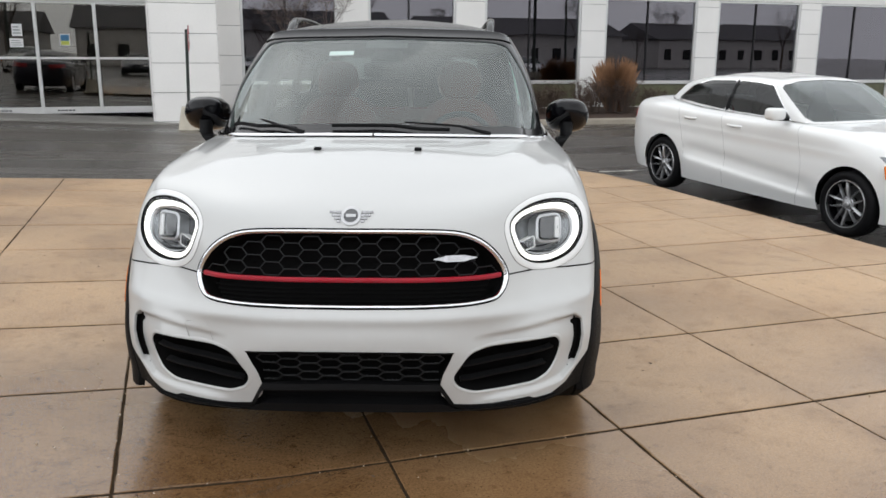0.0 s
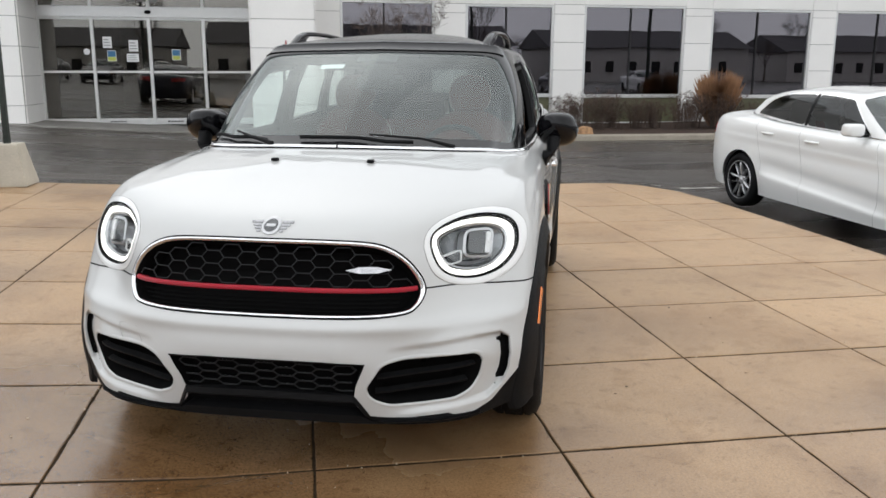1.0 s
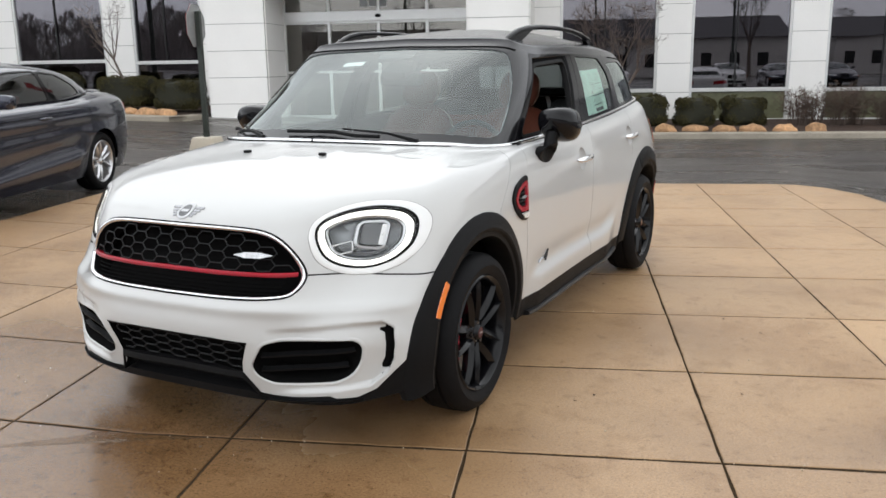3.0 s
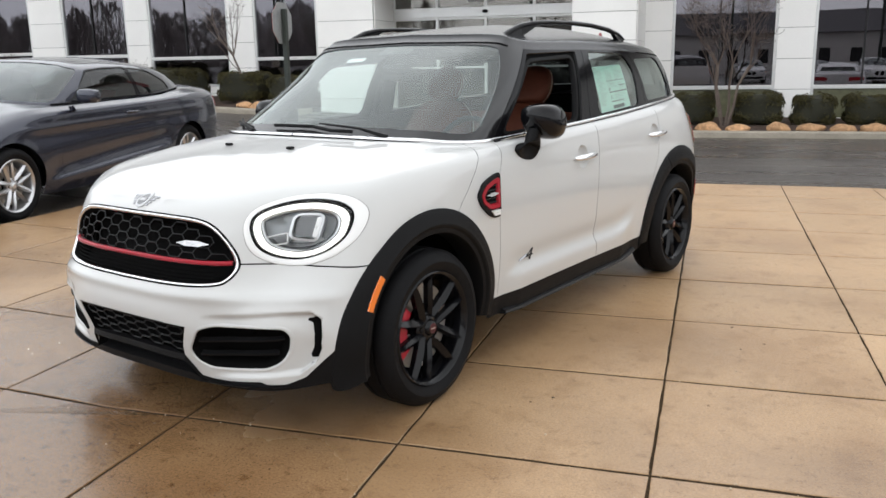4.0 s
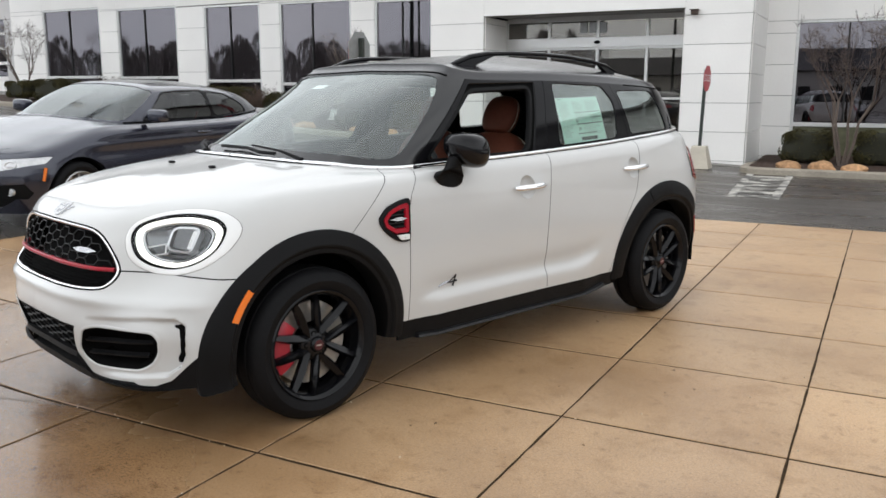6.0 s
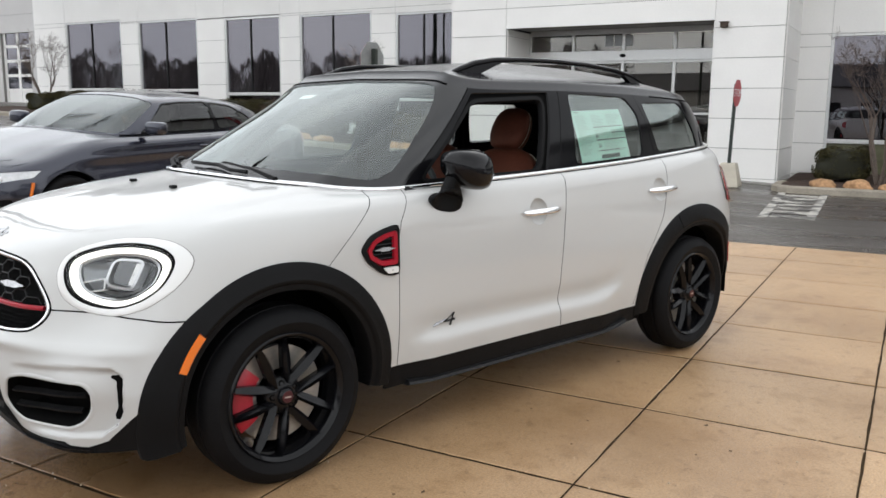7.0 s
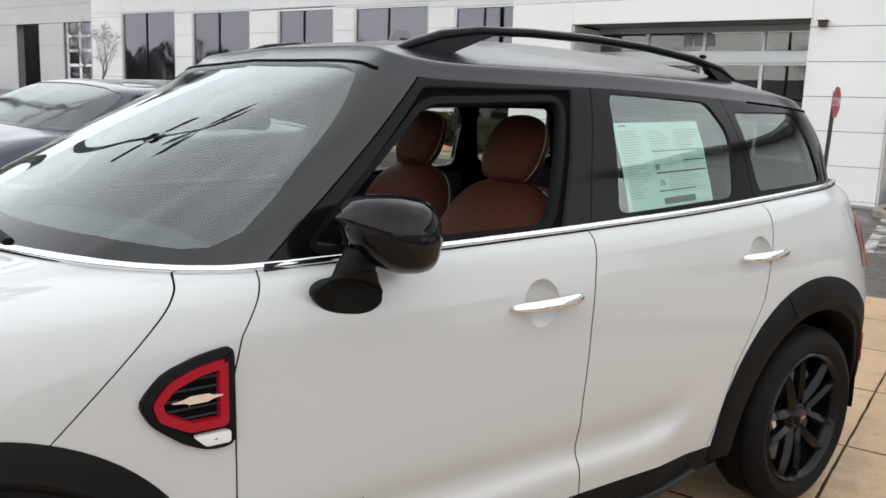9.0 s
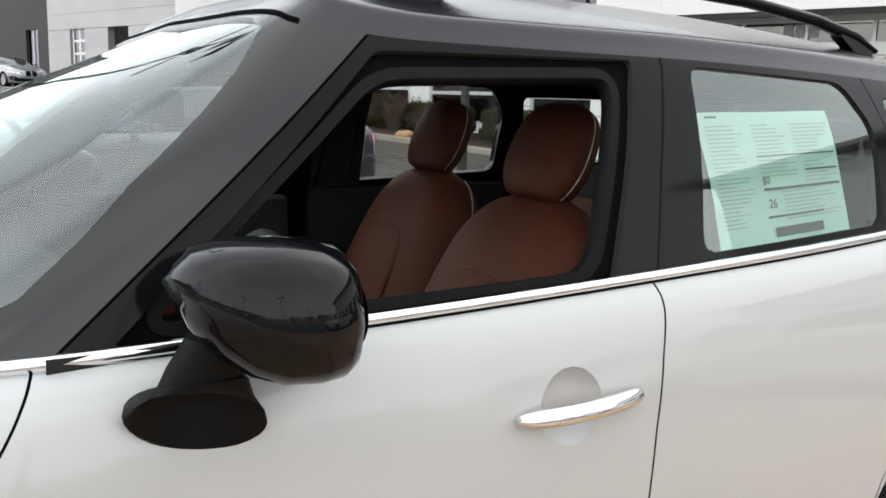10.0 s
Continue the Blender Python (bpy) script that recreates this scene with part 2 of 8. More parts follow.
M_HEDGE = mat("hedge_leaf", (0.048, 0.042, 0.016), 0.8, 0, 0.5, 30, 0.25, 3, vary=0.15, spec=0.2)
# dark olive that stands for the shade deep between the leaves
M_HEDGEIN = mat("hedge_inner_shade", (0.018, 0.018, 0.009), 0.9)
M_TWIG = mat("brown_twig", (0.075, 0.052, 0.042), 0.85, 0, 0.3, 60)
M_DRYLEAF = mat("dry_leaf", (0.085, 0.05, 0.034), 0.8, 0, 0.4, 60)
M_DRYGRASS = mat("dry_grass", (0.27, 0.14, 0.07), 0.8, 0, 0.4, 40)
M_BARK = mat("grey_bark", (0.12, 0.092, 0.076), 0.85, 0, 0.3, 60, bump=0.4, bump_scale=80)
M_POST = mat("green_black_post", (0.028, 0.035, 0.03), 0.5, 0.2, 0.2, 40)
M_SIGNBACK = mat("sign_back", (0.30, 0.31, 0.31), 0.45, 0.5, 0.1, 20)
M_SIGNRED = mat("sign_red", (0.42, 0.03, 0.04), 0.4, 0, 0.1, 20)
M_WHITE = mat("white_plain", (0.8, 0.8, 0.8), 0.5)
M_PAINT = mat("pearl_white_paint", (0.515, 0.515, 0.506), 0.34, 0.0, 0.012, 900, coat=0.9, spec=0.2)
M_SEDAN = mat("sedan_white_paint", (0.74, 0.74, 0.73), 0.30, 0, 0.01, 600, coat=1.0)
M_GREY = mat("dark_grey_paint", (0.027, 0.030, 0.047), 0.24, 0.5, 0.05, 900, coat=0.75)
M_BLACK = mat("gloss_black_paint", (0.005, 0.005, 0.006), 0.09, 0, spec=0.14)
M_PIANO = mat("polished_black_cap", (0.004, 0.004, 0.005), 0.03, 0, spec=0.27)
M_FRIT = mat("black_glass_border", (0.009, 0.009, 0.010), 0.18, 0, spec=0.62)
M_ROOF = mat("black_roof_paint", (0.010, 0.010, 0.012), 0.22, 0.0, 0.03, 500, coat=0.12, spec=0.5)
M_PLASTIC = mat("black_plastic", (0.0065, 0.0065, 0.007), 0.5, 0, 0.14, 300, 0.12, 5, bump=0.12, bump_scale=900, spec=0.10)
# near-black for seals and joints, and painted shade in wells, ducts and gaps
M_SHADOW = mat("trim_and_shade_black", (0.004, 0.004, 0.004), 0.9, spec=0.05)
M_RUBBER = mat("tyre_rubber", (0.0058, 0.0058, 0.0065), 0.6, 0, 0.15, 60, 0.1, 8, 0.15, 300, spec=0.12)
M_RIM = mat("black_alloy", (0.004, 0.004, 0.005), 0.16, 0.0, spec=0.24)
M_NET = mat("satin_black_net", (0.010, 0.010, 0.011), 0.4, 0, spec=0.18)
M_ALLOY = mat("silver_alloy", (0.55, 0.55, 0.56), 0.28, 0.9)
M_DISC = mat("brake_disc", (0.40, 0.385, 0.36), 0.4, 0.8, 0.1, 60)
M_TWOCHROME = mat("dulled_chrome", (0.42, 0.42, 0.43), 0.25, 0.9, 0.15, 60)
M_SATIN = mat("satin_black_trim", (0.010, 0.010, 0.011), 0.3, 0, 0.1, 200, spec=0.3)
M_SILVER = mat("silver_paint", (0.30, 0.31, 0.32), 0.25, 0.6, 0.05, 900, coat=0.8)
M_CHROME = mat("chrome", (0.82, 0.82, 0.83), 0.06, 1.0)
M_RED = mat("red_trim", (0.32, 0.004, 0.016), 0.3, 0, spec=0.3)
M_CAPRED = mat("dark_red_cap", (0.05, 0.006, 0.01), 0.3, 0, spec=0.4)
M_CALIPER = mat("red_caliper", (0.34, 0.008, 0.022), 0.35, 0, 0.1, 40)
M_ORANGE = mat("orange_reflector", (0.75, 0.17, 0.01), 0.25, 0, coat=0.5)
M_TAIL = mat("red_lens", (0.40, 0.012, 0.02), 0.15, 0, coat=1.0)
M_LENS = mat("lamp_lens_grey", (0.22, 0.23, 0.24), 0.16, 0.5, 0.04, 12, coat=0.5)
M_LAMPDARK = mat("lamp_dark", (0.05, 0.052, 0.055), 0.2, 0.3, coat=1.0)
M_DRL = glow_mat("daytime_light", (1.0, 0.98, 0.92), 1.3)
M_SHIELD = glass_mat("windscreen_glass", (0.76, 0.86, 0.83), 0.0, ior=2.15, sheen=(0.93, 0.98, 0.97))
M_CARGLASS = glass_mat("car_glass", (0.80, 0.87, 0.85), 0.0, ior=1.6)
M_CLEAR = glass_mat("clear_cover", (0.92, 0.93, 0.93), 0.0, ior=1.45)
M_TINT = glass_mat("tinted_car_glass", (0.16, 0.18, 0.18), 0.0, ior=1.65)
M_REARGLASS = glass_mat("green_car_glass", (0.93, 0.98, 0.95), 0.0, ior=2.45, sheen=(0.92, 1.0, 0.96))
M_LEATHER = mat("brown_leather", (0.105, 0.030, 0.017), 0.6, 0, 0.08, 60, 0.1, 5, 0.15, 400, spec=0.2)
M_PIPING = mat("pale_piping", (0.62, 0.58, 0.52), 0.6)
M_TRIMDARK = mat("dark_interior_trim", (0.021, 0.021, 0.022), 0.6, 0, 0.1, 60, spec=0.2)
M_PAPER = mat("pale_green_paper", (0.70, 0.95, 0.87), 0.7, 0, 0.02, 6)
M_PAPERTEXT = mat("grey_print", (0.50, 0.62, 0.58), 0.8)
M_INK = mat("dark_print", (0.10, 0.13, 0.12), 0.8)


# ---- mesh helpers ----
def mesh_of(bm, name, material, smooth=None):
    me = bpy.data.meshes.new(name)
    bm.to_mesh(me)
    bm.free()
    me.materials.append(material)
    if smooth is not None:
        me.shade_smooth()
        if smooth < 180:
            me.set_sharp_from_angle(angle=radians(smooth))
    return me


def part(name, bm, material, parent, label="", smooth=None):
    """Links a bmesh as one mesh object under a thing or a part."""
    ob = new(name, mesh_of(bm, name, material, smooth))
    ob.parent = parent
    if label:
        tagged(ob, label)
    return ob


def thing(name, m, label, category, group="", kind=""):
    ob = new(name)
    ob.matrix_world = m
    return tagged(ob, label, category, group, kind)


def box(bm, x0, y0, z0, x1, y1, z1, bevel=0.0, m=None):
    vs = [bm.verts.new((x, y, z)) for z in (z0, z1) for x, y in ((x0, y0), (x1, y0), (x1, y1), (x0, y1))]
    fs = [(3, 2, 1, 0), (4, 5, 6, 7), (0, 1, 5, 4), (1, 2, 6, 5), (2, 3, 7, 6), (3, 0, 4, 7)]
    faces = [bm.faces.new([vs[i] for i in f]) for f in fs]
    if bevel:
        edges = list({e for f in faces for e in f.edges})
        r = bmesh.ops.bevel(bm, geom=edges, offset=bevel, segments=2, affect="EDGES", profile=0.5)
        vs = list({v for f in r["faces"] for v in f.verts} | {v for v in vs if v.is_valid})
    if m:
        bmesh.ops.transform(bm, matrix=m, verts=vs)
    return vs


def boxed(*a, **k):
    bm = bmesh.new()
    box(bm, *a, **k)
    return bm


def loft(bm, rings, closed=True, caps=True):
    """Skin over rings of points."""
    vs = [[bm.verts.new(p) for p in r] for r in rings]
    n = len(vs[0])
    for a, b in zip(vs, vs[1:]):
        for i in range(n if closed else n - 1):
            j = (i + 1) % n
            bm.faces.new((a[i], a[j], b[j], b[i]))
    if caps and closed:
        bm.faces.new(list(reversed(vs[0])))
        bm.faces.new(vs[-1])
    return vs


def tube(bm, pts, radius, n=8, flat=1.0, caps=True):
    """A round bar along points; radius may be a list."""
    pts = [Vector(p) for p in pts]
    rings = []
    up = Vector((0, 0, 1))
    for i, p in enumerate(pts):
        d = (pts[min(i + 1, len(pts) - 1)] - pts[max(i - 1, 0)]).normalized()
        a = d.cross(up)
        a = d.cross(Vector((1, 0, 0))) if a.length < 0.05 else a
        a.normalize()
        b = a.cross(d)
        r = radius[i] if isinstance(radius, (list, tuple)) else radius
        rings.append([p + a * (r * math.cos(k)) + b * (r * flat * math.sin(k)) for k in (2 * math.pi * j / n for j in range(n))])
    return loft(bm, rings, True, caps)


def lathe(bm, profile, n=48, axis="y"):
    """A turned solid: profile of (radius, along); closed loop around the axis."""
    rings = []
    for k in range(n):
        a = 2 * math.pi * k / n
        c, s = math.cos(a), math.sin(a)
        rings.append([{"y": (r * c, h, r * s), "z": (r * c, r * s, h), "x": (h, r * c, r * s)}[axis] for r, h in profile])
    vs = [[bm.verts.new(p) for p in r] for r in rings]
    for k in range(n):
        a, b = vs[k], vs[(k + 1) % n]
        for i in range(len(profile) - 1):
            bm.faces.new((a[i], a[i + 1], b[i + 1], b[i]))
    return vs


def spline(points, ts):
    """Smooth curve through points at even knots (Catmull-Rom)."""
    p = np.asarray(points, float)
    n = len(p) - 1
    p = np.vstack([2 * p[0] - p[1], p, 2 * p[-1] - p[-2]])
    out = []
    for t in ts:
        t = min(max(t, 0), n - 1e-9)
        i = int(t)
        f = t - i
        a, b, c, d = p[i], p[i + 1], p[i + 2], p[i + 3]
        out.append(0.5 * (2 * b + (c - a) * f + (2 * a - 5 * b + 4 * c - d) * f * f + (3 * b - a - 3 * c + d) * f ** 3))
    return np.array(out)


def mirrored(me, name):
    """The mesh on the other side of the car."""
    bm = bmesh.new()
    bm.from_mesh(me)
    for v in bm.verts:
        v.co.y = -v.co.y
    bmesh.ops.reverse_faces(bm, faces=bm.faces)
    out = bpy.data.meshes.new(name)
    bm.to_mesh(out)
    bm.free()
    for m in me.materials:
        out.materials.append(m)
    return out


def poly_distance(px, py, pts):
    """Signed distance to a polygon, negative inside."""
    d, inside = 1e9, False
    n = len(pts)
    for i in range(n):
        (x0, y0), (x1, y1) = pts[i], pts[(i + 1) % n]
        ex, ey, wx, wy = x1 - x0, y1 - y0, px - x0, py - y0
        t = min(1, max(0, (wx * ex + wy * ey) / (ex * ex + ey * ey + 1e-12)))
        d = min(d, (wx - ex * t) ** 2 + (wy - ey * t) ** 2)
        if (y0 > py) != (y1 > py) and px < ex * (py - y0) / (ey if ey else 1e-12) + x0:
            inside = not inside
    return -math.sqrt(d) if inside else math.sqrt(d)


def rounded(pts, r, n=5):
    """A polygon with its corners rounded by r."""
    out = []
    k = len(pts)
    for i in range(k):
        p, a, b = Vector(pts[i]), Vector(pts[i - 1]), Vector(pts[(i + 1) % k])
        u, w = (a - p), (b - p)
        c = min(r, u.length * 0.48, w.length * 0.48)
        s, e = p + u.normalized() * c, p + w.normalized() * c
        for j in range(n + 1):
            t = j / n
            out.append(tuple((1 - t) ** 2 * s + 2 * t * (1 - t) * p + t * t * e))
    return out

# ---- ground ----
def pad_z(x):
    return 0.05 * max(0.0, 0.3 - x)


def road_z(x):
    return -0.12 + 0.05 * max(0.0, 1.3 - max(x, -31.0))


def ease(t, a, b):
    t = min(1.0, max(0.0, (t - a) / (b - a)))
    return t * t * (3 - 2 * t)


def bay_drop(x, y):
    """The asphalt falls away beside the apron, where the white saloon stands."""
    return -0.20 * ease(x, 5.0, 6.0) * (1 - 0.40 * ease(y, 6.0, 10.0)) * (1 - ease(y, 11.0, 15.0)) * ease(y, -2.0, 2.0)


def sheet(xs, ys, height):
    bm = bmesh.new()
    rows = [[bm.verts.new((x, y, height(x, y))) for x in xs] for y in ys]
    for a, b in zip(rows, rows[1:]):
        for i in range(len(xs) - 1):
            bm.faces.new((a[i], a[i + 1], b[i + 1], b[i]))
    return bm


xs = [-900, -200, -60] + [-40 + .5 * i for i in range(121)] + [30, 60, 200, 900]
ys = [-900, -200, -60, -30] + [-20 + i for i in range(61)] + [60, 120, 400, 900]
road = tagged(new("road", mesh_of(sheet(xs, ys, lambda x, y: road_z(x) + bay_drop(x, y) - (0.2 if -2.5 < x < 4.9 and -6.5 < y < 9.0 else 0)), "road", M_ASPHALT)),
              "dark wet asphalt driveway and car park", "road", kind="structure")

# the concrete apron, cut by its outline
PAD = [(-2.85, -7.0), (5.1, -7.0), (5.12, 8.3), (5.02, 9.1), (4.80, 9.60), (4.55, 9.82), (4.3, 9.88), (1.5, 9.9), (-1.2, 9.92), (-2.2, 9.9), (-2.7, 9.6), (-2.85, 9.0)]
GRID, GX, GY = 0.914, 1.62, 2.65


def clip(poly, a, b):
    """The part of a polygon on the left of a line."""
    out = []
    side = lambda p: (b[0] - a[0]) * (p[1] - a[1]) - (b[1] - a[1]) * (p[0] - a[0])
    for i, p in enumerate(poly):
        q = poly[(i + 1) % len(poly)]
        sp, sq = side(p), side(q)
        if sp >= 0:
            out.append(p)
        if (sp < 0) != (sq < 0):
            t = sp / (sp - sq)
            out.append((p[0] + t * (q[0] - p[0]), p[1] + t * (q[1] - p[1])))
    return out


def inset(poly, d):
    c = Vector((sum(p[0] for p in poly) / len(poly), sum(p[1] for p in poly) / len(poly)))
    out = []
    for p in poly:
        v = Vector(p) - c
        out.append(tuple(c + v * max(0.2, 1 - d * 1.3 / max(v.length, 0.01))))
    return out


bm = bmesh.new()
for a, b in (((0.3, -9), (0.3, 11)), ((0.3, 11), (0.3, -9))):
    strip = clip(PAD, a, b)
    loft(bm, [[(x, y, pad_z(x) - 0.16) for x, y in strip], [(x, y, pad_z(x) - 0.003) for x, y in strip]])
pavement = tagged(new("pavement", mesh_of(bm, "pavement", M_JOINT)), "tan concrete apron of square slabs with dark dirty joints", "pavement", kind="structure")

# ---- the showroom building ----
FACE, PORTAL, DOORS = 21.0, 18.9, 20.2


def panel_wall(name, x0, x1, z0, z1, y, step, label):
    """A stretch of wall of white panels with open joints."""
    ob = tagged(new(name, mesh_of(boxed(x0, y + 0.03, z0, x1, y + 0.35, z1), name, M_SEAL)), label, "wall", kind="structure")
    z = z0
    k = 0
    while z < z1 - 0.01:
        top = min(z1, (math.floor((z + 1e-6) / step) + 1) * step)
        if top - z > 0.03:
            WALL_PIECES.append((ob, (x0 + 0.004, y, z + 0.006, x1 - 0.004, y + 0.05, top - 0.006)))
        z = top
        k += 1
    return ob


def side_wall(name, x, y0, y1, z0, z1, step, label, out):
    """A return wall that faces along x."""
    ob = tagged(new(name, mesh_of(boxed(min(x, x - out * 0.3), y0 + 0.06, z0, max(x, x - out * 0.3) , y1, z1), name, M_SEAL)), label, "wall", kind="structure")
    z = z0
    while z < z1 - 0.01:
        top = min(z1, (math.floor((z + 1e-6) / step) + 1) * step)
        if top - z > 0.03:
            a, b = sorted((x - out * 0.02, x + out * 0.03))
            WALL_PIECES.append((ob, (a, y0 + 0.053, z + 0.006, b, y1 - 0.004, top - 0.006)))
        z = top
    return ob


WALL_PIECES = []
WHITE = "wall of smooth white metal panels with dark joints"
TOP = 7.0
# windows: left edge, right edge, sill, bar, head
WINDOWS = [(1.70, 4.02, 0.05, 0.74, 3.03), (4.80, 7.08, 0.05, 0.74, 2.98), (7.88, 10.62, 0.05, 0.72, 3.0), (11.35, 14.21, 0.05, 0.70, 2.95),
           (14.9, 17.7, 0.05, 0.70, 2.95), (18.4, 21.2, 0.05, 0.70, 2.95), (22.0, 24.8, 0.05, 0.70, 2.95),
           (-9.42, -7.50, 0.9, 1.62, 3.98), (-12.80, -10.22, 0.95, 1.68, 4.08), (-15.80, -13.55, 1.0, 1.78, 4.11), (-19.70, -16.98, 1.1, 1.90, 4.18), (-23.45, -20.55, 1.15, 1.94, 4.28)]


def window(i, x0, x1, z0, zb, z1, y, panes=2):
    ob = thing("window_%d" % i, pose(x0, y + 0.02, z0), "tall dark showroom window in a pale aluminium frame", "window", "showroom windows", "structure")
    w, h, b = x1 - x0, z1 - z0, zb - z0
    part("window_frame", boxed(0, 0, 0, 0.06, 0.12, h, 0.006), M_FRAME, ob)
    part("window_frame", boxed(w - 0.06, 0, 0, w, 0.12, h, 0.006), M_FRAME, ob)
    part("window_frame", boxed(0.06, 0, h - 0.06, w - 0.06, 0.12, h, 0.006), M_FRAME, ob)
    part("window_frame", boxed(0.06, 0.0, b - 0.045, w - 0.06, 0.12, b + 0.045, 0.006), M_FRAME, ob)
    part("window_sill", boxed(0.0, -0.03, -0.06, w, 0.12, -0.002, 0.006), M_FRAME, ob)
    m = w * 0.46
    part("mullion", boxed(m - 0.018, 0.02, b + 0.045, m + 0.018, 0.10, h - 0.06, 0.004), M_TRIMDARK, ob)
    part("pane", boxed(0.06, 0.055, b + 0.045, m - 0.018, 0.065, h - 0.06), M_WINGLASS, ob).visible_shadow = False
    part("pane", boxed(m + 0.018, 0.055, b + 0.045, w - 0.06, 0.065, h - 0.06), M_WINGLASS, ob).visible_shadow = False
    part("lower_panel", boxed(0.06, 0.05, 0, w - 0.06, 0.07, b - 0.045), M_DARKPANEL if x0 > 0 else M_WINGLASS, ob, "olive lower panel" if x0 > 0 else "")
    return ob


for i, wdw in enumerate(WINDOWS):
    window(i + 1, *wdw, FACE)
right = [w for w in WINDOWS if w[0] > 0]
left = sorted(w for w in WINDOWS if w[0] < 0)
k = 1
for run, z0, xa, xb in ((right, -0.3, 1.05, 28.0), (left, 0.0, -25.2, -6.2)):
    x = xa
    for w in run:
        panel_wall("wall_north_%d" % k, x, w[0], z0, w[4], FACE, 0.69, WHITE)
        panel_wall("wall_sill_%d" % k, w[0], w[1], z0 - 0.2, w[2] - 0.06, FACE, 0.69, WHITE)
        panel_wall("wall_head_%d" % k, w[0], w[1], w[4], TOP, FACE, 1.38, WHITE)
        panel_wall("wall_upper_%d" % k, x, w[0], w[4], TOP, FACE, 1.38, WHITE)
        x = w[1]
        k += 1
    panel_wall("wall_north_%d" % k, x, xb, z0, TOP, FACE, 0.69, WHITE)
    k += 1
# entrance portal
panel_wall("portal_pier_1", -0.32, 1.05, -0.2, TOP, PORTAL, 0.61, WHITE)
panel_wall("portal_pier_2", -6.47, -5.03, 0.0, TOP, PORTAL, 0.61, WHITE)
panel_wall("portal_head", -5.03, -0.32, 3.2, TOP, PORTAL, 1.22, WHITE)
side_wall("portal_return_1", 1.05, PORTAL, FACE + 0.35, -0.2, TOP, 0.61, WHITE, 1)
side_wall("portal_return_2", -6.47, PORTAL, FACE + 0.35, 0.0, TOP, 0.61, WHITE, -1)
side_wall("portal_inner_1", -0.32, PORTAL, DOORS, 0.0, 3.2, 0.61, WHITE, -1)
side_wall("portal_inner_2", -5.03, PORTAL, DOORS, 0.0, 3.2, 0.61, WHITE, 1)
tagged(new("portal_soffit", mesh_of(boxed(-5.03, PORTAL + 0.3, 3.24, -0.32, DOORS + 0.1, 3.4), "portal_soffit", M_SOFFIT)), "grey soffit over the entrance", "ceiling", kind="structure")
bm = bmesh.new()
loft(bm, [[(x, y, road_z(x) + h) for y, h in ((18.55, -.2), (18.55, .025), (18.57, .035), (DOORS + .3, .04), (DOORS + .3, -.2))] for x in (-6.6, -4, -2, 0, 1.2)])
bmesh.ops.recalc_face_normals(bm, faces=bm.faces)
tagged(new("entrance_step", mesh_of(bm, "entrance_step", M_STEP)), "worn grey concrete entrance slab", "floor", kind="structure")

# sliding doors and transom
doors = thing("door_1", pose(-5.03, DOORS, 0.12), "automatic glass sliding doors in silver frames with stickers", "door", kind="structure")
W, HD, HB = 4.71, 2.38, 1.16
posts = [0.0, 1.13, 2.36, 3.55, W - 0.07]
for x in posts:
    part("door_post", boxed(x, 0, 0, x + 0.07, 0.1, 3.08, 0.006), M_FRAME, doors)
part("header", boxed(0.072, -0.03, HD, W - 0.072, 0.12, HD + 0.24, 0.006), M_FRAME, doors)
part("header_cap", boxed(0.072, -0.02, 3.0, W - 0.072, 0.13, 3.117, 0.006), M_FRAME, doors)
for a, b in zip(posts, posts[1:]):
    for z in (0.0, HB, HD - 0.05):
        part("rail", boxed(a + 0.072, 0.01, z, b - 0.002, 0.09, z + (0.14 if z == 0 else 0.05), 0.005), M_FRAME, doors)
    for z0, z1 in ((0.14, HB), (HB + 0.05, HD - 0.05), (HD + 0.24, 3.0)):
        part("pane", boxed(a + 0.072, 0.045, z0, b - 0.002, 0.055, z1), M_DOORGLASS, doors).visible_shadow = False
for x, z, w, h, two in ((1.375, 1.71, 0.19, 0.25, 0), (1.455, 1.42, 0.19, 0.24, 1), (1.93, 1.64, 0.20, 0.25, 0), (1.87, 1.41, 0.26, 0.18, 0), (2.86, 1.45, 0.19, 0.24, 1)):
    part("sticker", boxed(x, 0.035, z, x + w, 0.043, z + h), M_WHITE, doors, "white notice stuck on the glass")
    if two:
        part("print_bar", boxed(x + 0.012, 0.030, z + h * 0.42, x + w - 0.012, 0.034, z + h * 0.95), M_NOTICEBLUE, doors, "blue upper half of a notice")
        part("print_bar", boxed(x + 0.012, 0.030, z + h * 0.05, x + w - 0.012, 0.034, z + h * 0.40), M_NOTICEYELLOW, doors, "yellow lower half of a notice")
    else:
        for q in range(3):
            part("print_bar", boxed(x + 0.025, 0.030, z + h * (0.2 + 0.25 * q), x + w - 0.025 - 0.02 * q, 0.034, z + h * (0.29 + 0.25 * q)), M_SIGNBACK, doors)
bm = bmesh.new()
lathe(bm, [(.0005, .030), (.068, .030), (.07, .036), (.07, .042)], 28)
bmesh.ops.translate(bm, verts=bm.verts, vec=(1.02, 0, 1.63))
part("round_sticker", bm, M_WHITE, doors, "round white sticker on the glass")
for x in (1.42, 2.68):
    for q in range(5):
        part("rail_print", boxed(x + .075 * q, .004, .055, x + .075 * q + .055, .008, .085), M_TRIMDARK, doors)
bm = bmesh.new()
bmesh.ops.create_uvsphere(bm, u_segments=14, v_segments=8, radius=0.055, matrix=Matrix.Translation((2.4, -0.05, HD + 0.12)) @ Matrix.Diagonal((1.4, 1, 0.8, 1)))
part("door_sensor", bm, M_BLACK, doors, "small black motion sensor", 60)
